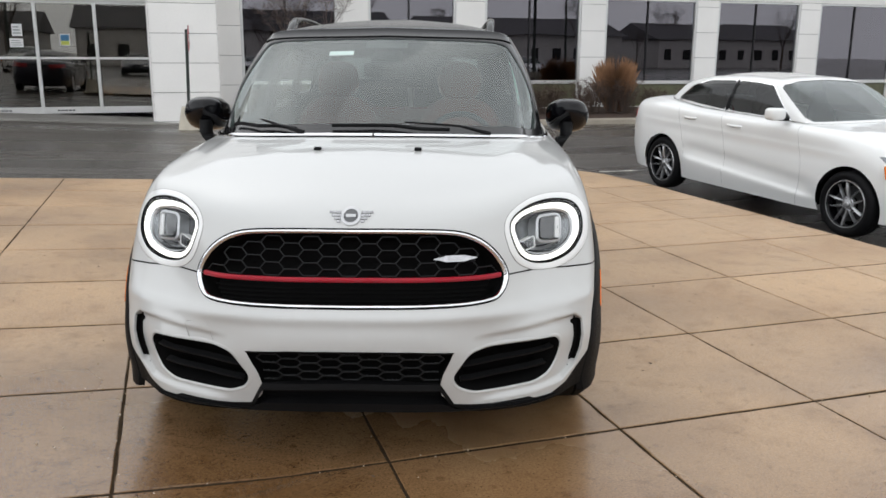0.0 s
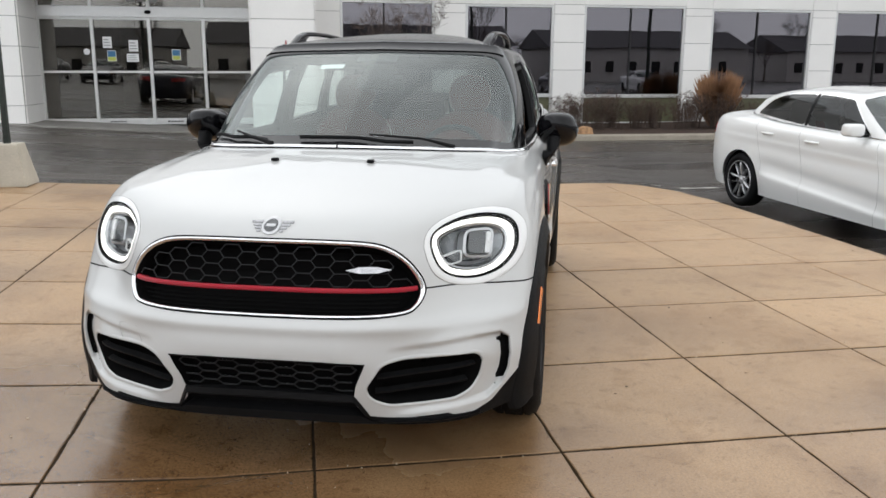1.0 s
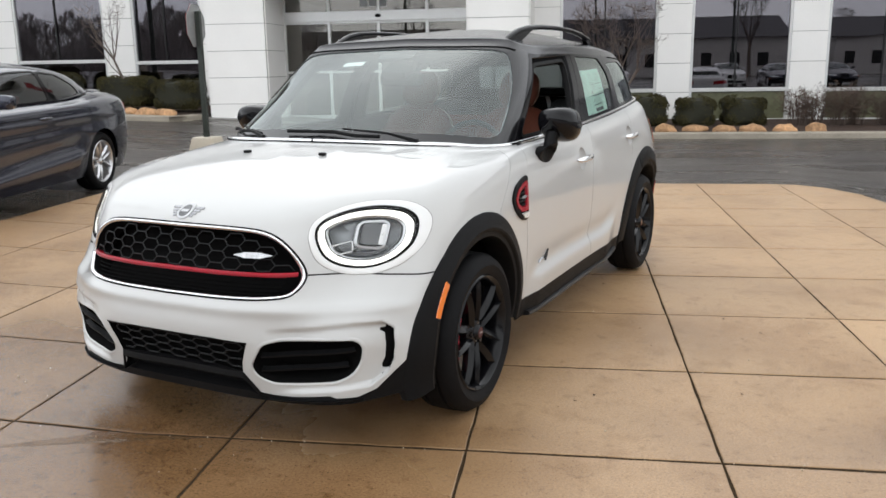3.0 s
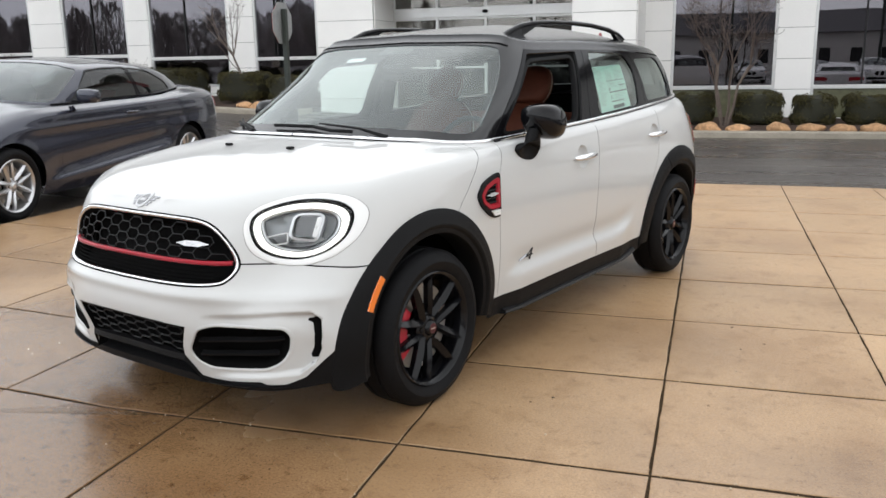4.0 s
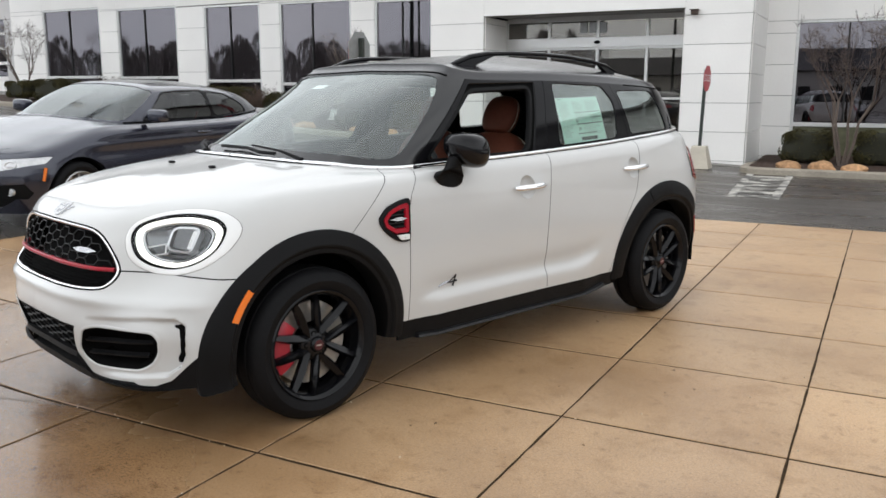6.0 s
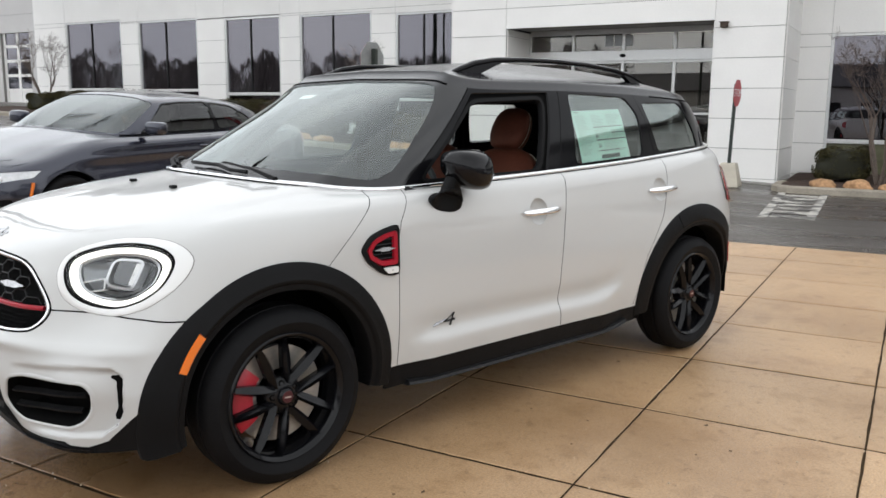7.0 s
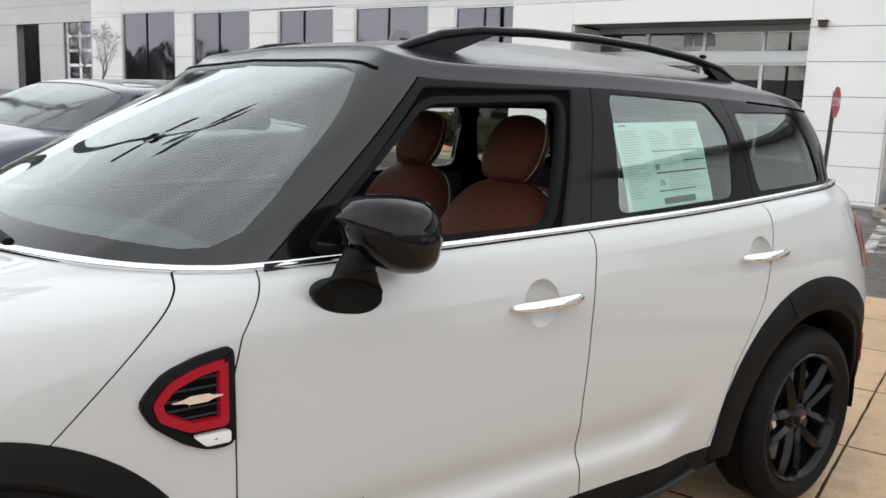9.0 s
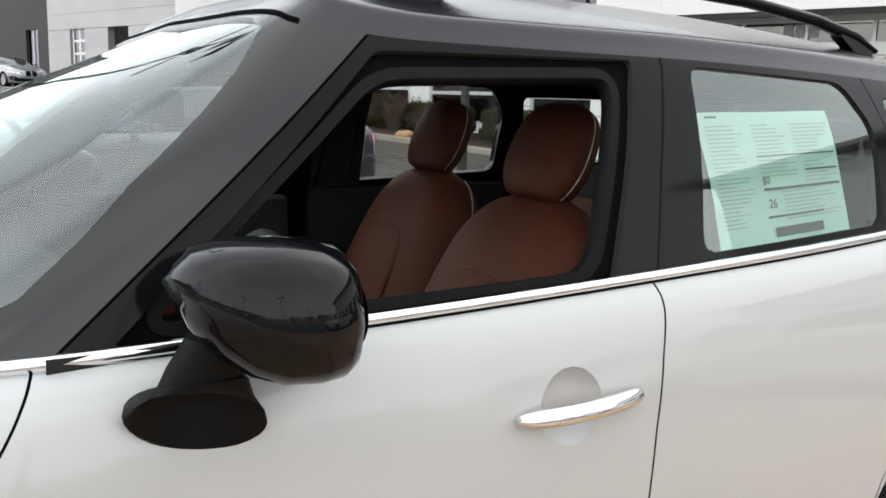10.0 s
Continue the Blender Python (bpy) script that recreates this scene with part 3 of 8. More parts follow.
for x in (1.95, 2.17, 2.42):
    bm = bmesh.new()
    box(bm, x, 0.02, 2.72, x + 0.18, 0.035, 2.97, 0.004)
    part("number_plate_bar", bm, M_SIGNBACK, doors, "pale grey bar on the transom glass")

# showroom behind the glass, its dimness put into the wall colour; roof over it
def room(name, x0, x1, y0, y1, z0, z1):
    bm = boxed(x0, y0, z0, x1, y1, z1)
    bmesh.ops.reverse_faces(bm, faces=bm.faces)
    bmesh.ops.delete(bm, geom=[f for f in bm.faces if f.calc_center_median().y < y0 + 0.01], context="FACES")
    return tagged(new(name, mesh_of(bm, name, M_INSIDE)), "showroom interior walls and floor, coloured dark for the dimness", "room", kind="structure")


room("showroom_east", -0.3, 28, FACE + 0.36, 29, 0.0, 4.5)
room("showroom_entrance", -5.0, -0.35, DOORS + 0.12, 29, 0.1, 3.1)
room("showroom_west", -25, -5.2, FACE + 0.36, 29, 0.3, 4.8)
tagged(new("building_roof", mesh_of(boxed(-25.2, PORTAL + 0.36, TOP, 28, 30, TOP + 0.3), "building_roof", M_SOFFIT)), "flat roof of the showroom", "roof", kind="structure")

# ---- the white compact car ----
# car space: x forward from the front axle, y to the car's left, z up from the ground
CAR = Matrix(((-0.3146, 0.9492, 0, 0.808), (-0.9492, -0.3146, 0, 3.323), (0, 0, 1, 0.0), (0, 0, 0, 1)))
WB, WHEEL_R, TRACK = 2.67, 0.327, 0.80
# body lines from the nose round to the tail, left half
LINES = [
    [(.74, 0, .225), (.74, .25, .225), (.72, .45, .22), (.665, .63, .225), (.56, .755, .24), (.42, .85, .26), (0, .84, .26), (-.5, .83, .24),
     (-1.1, .825, .24), (-1.6, .825, .24), (-2.1, .835, .25), (-2.67, .84, .26), (-3.1, .80, .26), (-3.38, .66, .28), (-3.47, .40, .30), (-3.5, 0, .30)],
    [(.80, 0, .36), (.795, .25, .36), (.755, .45, .36), (.69, .63, .36), (.585, .765, .37), (.42, .865, .38), (0, .87, .40), (-.5, .855, .38),
     (-1.1, .845, .37), (-1.6, .845, .37), (-2.1, .86, .39), (-2.67, .87, .40), (-3.1, .84, .40), (-3.4, .70, .40), (-3.5, .42, .40), (-3.53, 0, .40)],
    [(.835, 0, .50), (.825, .25, .50), (.78, .46, .50), (.71, .63, .50), (.60, .765, .50), (.41, .862, .52), (0, .885, .55), (-.5, .868, .52),
     (-1.1, .860, .50), (-1.6, .860, .50), (-2.1, .872, .52), (-2.67, .89, .56), (-3.1, .85, .55), (-3.4, .70, .55), (-3.5, .42, .55), (-3.53, 0, .55)],
    [(.80, 0, .64), (.79, .25, .645), (.735, .46, .65), (.585, .63, .655), (.495, .765, .66), (.37, .857, .665), (0, .885, .70), (-.5, .870, .69),
     (-1.1, .870, .69), (-1.6, .870, .69), (-2.1, .878, .70), (-2.67, .89, .72), (-3.1, .86, .72), (-3.38, .72, .72), (-3.46, .42, .72), (-3.49, 0, .72)],
    [(.755, 0, .80), (.74, .25, .805), (.675, .46, .815), (.525, .63, .825), (.42, .76, .835), (.27, .838, .85), (-.05, .868, .87), (-.5, .866, .87),
     (-1.1, .866, .87), (-1.6, .866, .87), (-2.1, .866, .88), (-2.67, .872, .90), (-3.05, .84, .90), (-3.3, .72, .90), (-3.38, .42, .90), (-3.41, 0, .90)],
    [(.66, 0, .90), (.64, .25, .905), (.575, .45, .918), (.445, .62, .932), (.325, .725, .944), (.17, .795, .955), (-.15, .835, .965), (-.53, .848, .965),
     (-1.1, .848, .97), (-1.6, .848, .985), (-2.1, .845, 1.0), (-2.65, .84, 1.03), (-3.02, .80, 1.04), (-3.25, .69, 1.04), (-3.33, .41, 1.05), (-3.36, 0, 1.05)],
    [(.34, 0, .992), (.32, .25, .994), (.25, .45, .998), (.14, .61, 1.003), (.0, .69, 1.004), (-.12, .745, 1.005), (-.32, .79, 1.006), (-.57, .815, 1.008),
     (-1.1, .825, 1.02), (-1.6, .825, 1.035), (-2.1, .82, 1.055), (-2.66, .81, 1.09), (-3.0, .775, 1.10), (-3.22, .67, 1.11), (-3.29, .405, 1.115), (-3.32, 0, 1.115)],
    [(-.12, 0, 1.068), (-.135, .25, 1.066), (-.18, .45, 1.06), (-.27, .61, 1.052), (-.36, .668, 1.040), (-.43, .704, 1.034), (-.50, .735, 1.031), (-.62, .766, 1.033),
     (-1.1, .783, 1.048), (-1.6, .783, 1.066), (-2.1, .778, 1.088), (-2.67, .755, 1.122), (-3.0, .72, 1.14), (-3.2, .62, 1.15), (-3.25, .40, 1.155), (-3.27, 0, 1.16)],
]
# glasshouse lines: between the belt and the roof edge, then over the roof to its middle
UPPER = [
    [(-.13, 0, 1.072), (-.145, .25, 1.070), (-.19, .448, 1.064), (-.28, .607, 1.056), (-.37, .662, 1.044), (-.44, .698, 1.038), (-.51, .729, 1.035), (-.63, .760, 1.037),
     (-1.1, .775, 1.052), (-1.6, .775, 1.070), (-2.1, .770, 1.092), (-2.67, .747, 1.126), (-2.99, .712, 1.144), (-3.19, .612, 1.154), (-3.24, .395, 1.159), (-3.26, 0, 1.164)],
    [(-.572, 0, 1.312), (-.58, .25, 1.307), (-.608, .452, 1.294), (-.66, .592, 1.275), (-.71, .650, 1.265), (-.77, .70, 1.262), (-.86, .718, 1.264), (-.98, .727, 1.265),
     (-1.33, .730, 1.272), (-1.70, .730, 1.282), (-2.15, .725, 1.29), (-2.66, .703, 1.30), (-2.97, .668, 1.30), (-3.13, .58, 1.30), (-3.18, .375, 1.31), (-3.20, 0, 1.315)],
    [(-.985, 0, 1.497), (-.985, .25, 1.492), (-.985, .45, 1.490), (-.99, .562, 1.485), (-1.0, .606, 1.474), (-1.05, .634, 1.461), (-1.15, .653, 1.452), (-1.3, .659, 1.451),
     (-1.55, .662, 1.452), (-1.8, .662, 1.453), (-2.2, .656, 1.447), (-2.65, .637, 1.432), (-2.93, .605, 1.418), (-3.05, .535, 1.413), (-3.1, .35, 1.42), (-3.12, 0, 1.43)],
    [(-1.075, 0, 1.534), (-1.075, .23, 1.530), (-1.075, .41, 1.528), (-1.085, .508, 1.523), (-1.105, .548, 1.515), (-1.17, .572, 1.506), (-1.25, .591, 1.500), (-1.38, .597, 1.501),
     (-1.6, .60, 1.504), (-1.83, .60, 1.505), (-2.2, .594, 1.499), (-2.6, .575, 1.484), (-2.84, .54, 1.468), (-2.95, .47, 1.462), (-3.0, .31, 1.467), (-3.02, 0, 1.472)],
    [(-1.6, 0, 1.575), (-1.6, .12, 1.574), (-1.6, .21, 1.571), (-1.6, .27, 1.568), (-1.61, .30, 1.566), (-1.64, .31, 1.565), (-1.68, .32, 1.565), (-1.73, .32, 1.565),
     (-1.85, .32, 1.565), (-2.0, .32, 1.563), (-2.15, .315, 1.560), (-2.3, .30, 1.556), (-2.42, .27, 1.552), (-2.5, .23, 1.549), (-2.52, .15, 1.548), (-2.53, 0, 1.548)],
    [(-1.9, 0, 1.578), (-1.9, .02, 1.578), (-1.9, .035, 1.578), (-1.9, .045, 1.578), (-1.905, .05, 1.578), (-1.91, .052, 1.578), (-1.92, .054, 1.578), (-1.93, .054, 1.578),
     (-1.96, .054, 1.578), (-2.0, .054, 1.577), (-2.04, .053, 1.577), (-2.08, .05, 1.576), (-2.10, .045, 1.576), (-2.12, .04, 1.575), (-2.12, .025, 1.575), (-2.12, 0, 1.575)],
]


def patch(lines, nu, nv):
    """Points of a smooth skin through lines: [v][u]."""
    a = np.array([spline(line, np.linspace(0, len(line) - 1, nu)) for line in lines])
    return np.array([spline(a[:, i], np.linspace(0, len(lines) - 1, nv)) for i in range(nu)]).transpose(1, 0, 2)


# the short tail behind the rear wheels
LINES, UPPER = [[[(x if x > -2.75 else -2.75 + (x + 2.75) * .80, y, z) for x, y, z in line] for line in group] for group in (LINES, UPPER)]

# the roof is crowned towards the middle
UPPER = [[(x, y, z + lift * max(0, 1 - (y / .62) ** 2)) for x, y, z in line] for line, lift in zip(UPPER, (0, .001, .004, .010, .020, .022))]


class Skin:
    """A grid skin whose faces carry labels; it is cut exactly along contours."""

    def __init__(self, lines, nu, nv, label, deform=None):
        self.bm = bmesh.new()
        pts = patch(lines, nu, nv)
        pts[:, 0, 1] = 0
        pts[:, -1, 1] = 0
        if deform:
            deform(pts)
        self.nx, self.ny, self.nz, self.u, self.v = (self.bm.verts.layers.float.new(k) for k in ("nx", "ny", "nz", "u", "v"))
        du, dv = np.gradient(pts, axis=1), np.gradient(pts, axis=0)
        nrm = np.cross(du, dv)
        nrm /= np.linalg.norm(nrm, axis=2, keepdims=True) + 1e-12
        vs = [[self.bm.verts.new(pts[j, i]) for i in range(nu)] for j in range(nv)]
        for j in range(nv):
            for i in range(nu):
                w, q = vs[j][i], nrm[j, i]
                w[self.nx], w[self.ny], w[self.nz] = q
                w[self.u], w[self.v] = i / (nu - 1) * (len(lines[0]) - 1), j / (nv - 1) * (len(lines) - 1)
        faces = [self.bm.faces.new((vs[j][i], vs[j][i + 1], vs[j + 1][i + 1], vs[j + 1][i])) for j in range(nv - 1) for i in range(nu - 1)]
        self.names = [label]
        self.pts, self.nrm = pts, nrm
        self.bm.verts.index_update()

    def cut(self, f, old, inside, outside=None, where=None):
        """Faces labelled old are split along f = 0; those with f < 0 take the label inside."""
        bm = self.bm
        ids = {self.names.index(o) for o in (old if isinstance(old, tuple) else (old,)) if o in self.names}
        if inside not in self.names:
            self.names.append(inside)
        faces = [q for q in bm.faces if q.material_index in ids and (where is None or where(q.calc_center_median()))]
        val = {}
        for q in faces:
            for w in q.verts:
                if w not in val:
                    d = f(w.co, w[self.u], w[self.v])
                    val[w] = 1e-5 if abs(d) < 1e-5 else d
        edges = {e for q in faces for e in q.edges}
        fresh = set()
        for e in edges:
            a, b = e.verts
            if val[a] * val[b] < 0:
                _, w = bmesh.utils.edge_split(e, a, val[a] / (val[a] - val[b]))
                fresh.add(w)
                val[w] = 0.0
        todo = list(faces)
        for q in faces:
            cutv = [w for w in q.verts if w in fresh]
            if len(cutv) == 2:
                r = bmesh.utils.face_split(q, cutv[0], cutv[1])
                if r and r[0]:
                    r[0].material_index = q.material_index
                    todo.append(r[0])
            elif len(cutv) == 4:
                r = bmesh.utils.face_split(q, cutv[0], cutv[1])
                if r and r[0]:
                    r[0].material_index = q.material_index
                    todo.append(r[0])
                    for s in (q, r[0]):
                        c2 = [w for w in s.verts if w in (cutv[2], cutv[3])]
                        if len(c2) == 2:
                            r2 = bmesh.utils.face_split(s, c2[0], c2[1])
                            if r2 and r2[0]:
                                r2[0].material_index = q.material_index
                                todo.append(r2[0])
        k = self.names.index(inside)
        for q in todo:
            s = [val.get(w, 0.0) for w in q.verts]
            if sum(s) < 0:
                q.material_index = k

    def seam(self, f, old, inside, gap=0.0026, where=None):
        """A cut with an open joint."""
        self.cut(lambda c, u, v: f(c, u, v) - gap, old, "within", where=where)
        self.cut(lambda c, u, v: -(f(c, u, v) + gap), "within", "joint")
        if inside not in self.names:
            self.names.append(inside)
        a, b = self.names.index("within"), self.names.index(inside)
        for q in self.bm.faces:
            if q.material_index == a:
                q.material_index = b

    def mesh(self, label, name, material, both=False, flange=0.0014, lift=0.0):
        """The faces of one label as a mesh with a turned-in edge; both: the mirrored half joined to it."""
        k = self.names.index(label)
        verts, normals, faces, index = [], [], [], {}
        for q in self.bm.faces:
            if q.material_index == k:
                ids = []
                for w in q.verts:
                    if w not in index:
                        index[w] = len(verts)
                        n = Vector((w[self.nx], w[self.ny], w[self.nz])).normalized()
                        verts.append(w.co + n * lift)
                        normals.append(n)
                    ids.append(index[w])
                faces.append(ids)
        count = {}
        for q in faces:
            for a, b in zip(q, q[1:] + q[:1]):
                count[(a, b)] = 1
        rim = [(a, b) for a, b in count if (b, a) not in count]
        if flange:
            for a, b in rim:
                if both and abs(verts[a].y) < 1e-5 and abs(verts[b].y) < 1e-5:
                    continue
                n = len(verts)
                e = (verts[b] - verts[a]).normalized()
                out = e.cross(normals[a])
                for i in (a, b):
                    verts.append(verts[i].copy())
                    normals.append((normals[i] + out).normalized())
                for i in (a, b):
                    verts.append(verts[i] - normals[i] * flange)
                    normals.append(out)
                faces.append([n, n + 2, n + 3, n + 1])
        if both:
            n = len(verts)
            remap = {}
            for i in range(n):
                if abs(verts[i].y) < 1e-5:
                    remap[i] = i
                    normals[i] = Vector((normals[i].x, 0, normals[i].z)).normalized()
                else:
                    remap[i] = len(verts)
                    verts.append(Vector((verts[i].x, -verts[i].y, verts[i].z)))
                    normals.append(Vector((normals[i].x, -normals[i].y, normals[i].z)))
            faces += [[remap[i] for i in reversed(q)] for q in faces]
        me = bpy.data.meshes.new(name)
        me.from_pydata([tuple(w) for w in verts], [], faces)
        me.materials.append(material)
        me.shade_smooth()
        me.normals_split_custom_set_from_vertices([tuple(n) for n in normals])
        return me


def islands(me, name):
    """The loose pieces of a mesh, each as a mesh of its own."""
    polys = [tuple(p.vertices) for p in me.polygons]
    root = list(range(len(me.vertices)))

    def find(i):
        while root[i] != i:
            root[i] = root[root[i]]
            i = root[i]
        return i
    for p in polys:
        for i in p[1:]:
            root[find(i)] = find(p[0])
    groups = {}
    for p in polys:
        groups.setdefault(find(p[0]), []).append(p)
    out = []
    for g in groups.values():
        if len(g) < 4:
            continue
        ids = sorted({i for p in g for i in p})
        at = {i: k for k, i in enumerate(ids)}
        q = bpy.data.meshes.new(name)
        q.from_pydata([tuple(me.vertices[i].co) for i in ids], [], [[at[i] for i in p] for p in g])
        q.materials.append(me.materials[0])
        out.append(q)
    return out


car = thing("compact_car", CAR, "pearl white compact five-door car with black roof and arches", "car")


def car_part(name, me, parent=None, label="", mirror=False):
    """A part from a mesh in car space; mirror: also its twin on the other side."""
    for m in ([me, mirrored(me, name)] if mirror else [me]):
        ob = new(name, m)
        ob.parent = parent or car
        if label:
            tagged(ob, label)
    return ob


def line2(x0, z0, x1, z1):
    """Signed distance from a line in the side view, positive ahead of it when it runs upwards."""
    l = math.hypot(x1 - x0, z1 - z0)
    return lambda c, u, v: ((c.x - x0) * (z1 - z0) - (c.z - z0) * (x1 - x0)) / l


def bent(*pts):
    """Distance from a bent upright line x(z) in the side view, positive ahead of it."""
    zs, xx = [p[1] for p in pts], [p[0] for p in pts]
    return lambda c, u, v: c.x - float(np.interp(c.z, zs, xx))


def press_lines(p):
    """The pressed ledge along the foot of the doors and the ridge round the bumper."""
    x, y, z = p[..., 0], p[..., 1], p[..., 2]
    low = .425 + .075 * np.clip((-1.72 - x) / .32, 0, 1) ** 2
    ends = np.clip((x + 2.02) / .15, 0, 1) * np.clip((-.56 - x) / .15, 0, 1)
    p[..., 1] += ends * (y > .6) * (.019 / (1 + np.exp((z - low) / .010)) - .012 * np.exp(-((z - low - .045) / .05) ** 2))
    front = np.clip((x - .42) / .12, 0, 1)
    p[..., 0] += front * (.012 * np.exp(-((z - .575) / .022) ** 2) - .012 * np.exp(-((z - .505) / .05) ** 2) * np.clip((y - .25) / .2, 0, 1))

    # the sunk panel round each side intake
    for j, i in zip(*np.nonzero((x > .3) & (y > .38) & (y < .80) & (z > .24) & (z < .56))):
        d = poly_distance(y[j, i], z[j, i], SUNK)
        step = .5 - d / .012
        p[j, i, 0] -= (.016 + .024 * min(1, max(0, (y[j, i] - .66) / .10))) * min(1, max(0, step)) * min(1, max(0, (y[j, i] - .40) / .10))


SUNK = [(.36, .497), (.52, .508), (.68, .520), (.758, .518), (.785, .495), (.790, .44), (.783, .385), (.765, .340), (.72, .300), (.62, .285), (.36, .26)]
body = Skin(LINES, 360, 130, "hood", press_lines)
# outlines on the nose, in the front view
GRILLE = [(0, .842), (.20, .841), (.335, .834), (.405, .815), (.455, .782), (.492, .738), (.511, .697), (.510, .668), (.492, .638), (.458, .622), (.35, .614), (.2, .612), (0, .611)]
GRILLE = [tuple(p) for p in spline(GRILLE, np.linspace(0, len(GRILLE) - 1, 49))]
HEADLAMP = [(.523, .835), (.532, .795), (.560, .740), (.610, .706), (.680, .699), (.750, .722), (.792, .765), (.802, .812), (.790, .858), (.752, .891), (.690, .905), (.620, .901), (.565, .884), (.533, .862)]
HEADLAMP = [tuple(p) for p in spline(HEADLAMP * 3, np.linspace(14, 28, 57)[:-1])]
FOG = rounded([(.333, .362), (.392, .452), (.45, .468), (.57, .471), (.69, .468), (.71, .44), (.70, .385), (.672, .335), (.62, .308), (.50, .297), (.41, .297), (.352, .320)], .022)
def slot(c):
    """Negative inside the dark slot along the outer wall of the sunk panel."""
    d = poly_distance(abs(c.y), c.z, SUNK)
    return max(d - .001, -(d + .028), .348 - c.z, c.z - .500, .745 - abs(c.y))


LOWER = [(0, .466), (.20, .465), (.34, .457), (.325, .42), (.305, .375), (.296, .335), (.300, .292), (.342, .246), (.36, .1), (0, .1)]
# foot of the white bumper, by distance from the middle
FOOT_Y, FOOT_Z = [0, .40, .60, .615, .68, .735, .785, .811, .84, .88], [.243, .243, .260, .250, .252, .278, .336, .365, .40, .43]
from mathutils.bvhtree import BVHTree

grid_n, grid_m = body.pts.shape[:2]
shell = BVHTree.FromPolygons([tuple(p) for p in body.pts.reshape(-1, 3)],
                             [(j * grid_m + i, j * grid_m + i + 1, (j + 1) * grid_m + i + 1, (j + 1) * grid_m + i) for j in range(grid_n - 1) for i in range(grid_m - 1)])


def on_nose(y, z, lift=0.0):
    """The place on the nose behind (y, z) in the front view."""
    hit, n, _, _ = shell.ray_cast(Vector((3, abs(y), z)), Vector((-1, 0, 0)))
    if hit is None:
        hit, n = Vector((0.7, abs(y), z)), Vector((1, 0, 0))
    n = n if n.x > 0 else -n
    p = hit + n * lift
    return Vector((p.x, p.y if y >= 0 else -p.y, p.z))


def on_side(x, z, lift=0.0):
    """The place on the left flank at (x, z) in the side view."""
    hit, n, _, _ = shell.ray_cast(Vector((x, 3, z)), Vector((0, -1, 0)))
    if hit is None:
        hit, n = Vector((x, 0.84, z)), Vector((0, 1, 0))
    n = n if n.y > 0 else -n
    return hit + n * lift


def arch(cx, r, sx=1.0):
    return lambda c, u, v: math.hypot((c.x - cx) / sx, c.z - 0.33) - r


HANDLES = ((-1.340, .897), (-2.312, .943))
nose = lambda c: c.x > 0.15
flank = lambda c: c.y > 0.6
body.seam(lambda c, u, v: c.z - float(np.interp(u, [0, 2, 5, 5.4], [.692, .692, .664, .664])), "hood", "bumper", where=lambda c: c.x > -.2)
body.seam(line2(-.192, .795, -.455, 1.038), "hood", "fender", .0016, where=lambda c: c.x < .3 and c.z > .5)
body.cut(lambda c, u, v: c.x + 0.1, "bumper", "fender", where=flank)
body.cut(lambda c, u, v: c.x + 0.1, "hood", "fender", where=lambda c: c.z < .7)
body.seam(bent((-.524, .25), (-.515, .85), (-.535, .92), (-.612, 1.04)), "fender", "front_door", .0020)
body.seam(bent((-1.530, .30), (-1.518, .40), (-1.510, .60), (-1.524, .83), (-1.540, .95), (-1.553, 1.01), (-1.572, 1.07)), "front_door", "rear_door")
body.seam(bent((-2.11, .30), (-2.2, .60), (-2.33, .80), (-2.39, 1.0), (-2.41, 1.11)), "rear_door", "quarter")
body.cut(lambda c, u, v: c.z - .332, ("fender", "front_door", "rear_door", "quarter", "joint"), "sill", where=lambda c: c.x > -2.3)
body.cut(arch(0, .478), ("hood", "bumper", "fender", "front_door", "sill", "joint"), "well", where=flank)
body.cut(arch(-WB, .505, 1.03), ("rear_door", "quarter", "sill", "joint"), "well", where=flank)
body.cut(lambda c, u, v: poly_distance(abs(c.y), c.z, GRILLE + [(-.2, .611), (-.2, .842)]), ("hood", "bumper", "joint"), "grille_hole", where=nose)
body.cut(lambda c, u, v: poly_distance(abs(c.y), c.z, HEADLAMP), ("hood",), "lamp_hole", where=nose)
body.cut(lambda c, u, v: poly_distance(abs(c.y), c.z, FOG), ("bumper",), "fog_hole", where=nose)
body.cut(lambda c, u, v: slot(c), ("bumper",), "slot", where=lambda c: c.x > .3 and c.y > .68)
body.cut(lambda c, u, v: poly_distance(abs(c.y), c.z, LOWER + [(-.2, .1), (-.2, .466)]), ("bumper",), "lower_hole", where=nose)
for hx, hz in HANDLES:
    body.cut(lambda c, u, v: math.hypot(c.x - hx, c.z - hz) - .061, ("front_door", "rear_door"), "cup", where=flank)
body.cut(lambda c, u, v: c.z - float(np.interp(abs(c.y), FOOT_Y, FOOT_Z)), ("bumper",), "valance", where=nose)
body.cut(lambda c, u, v: poly_distance(u, c.z, [(12.15, .84), (12.9, .80), (12.9, 1.03), (12.2, 1.0)]), ("quarter",), "tail_lamp", where=lambda c: c.x < -2.9)
body.cut(lambda c, u, v: c.z - .42, ("quarter",), "rear_valance", where=lambda c: c.x < -2.9)

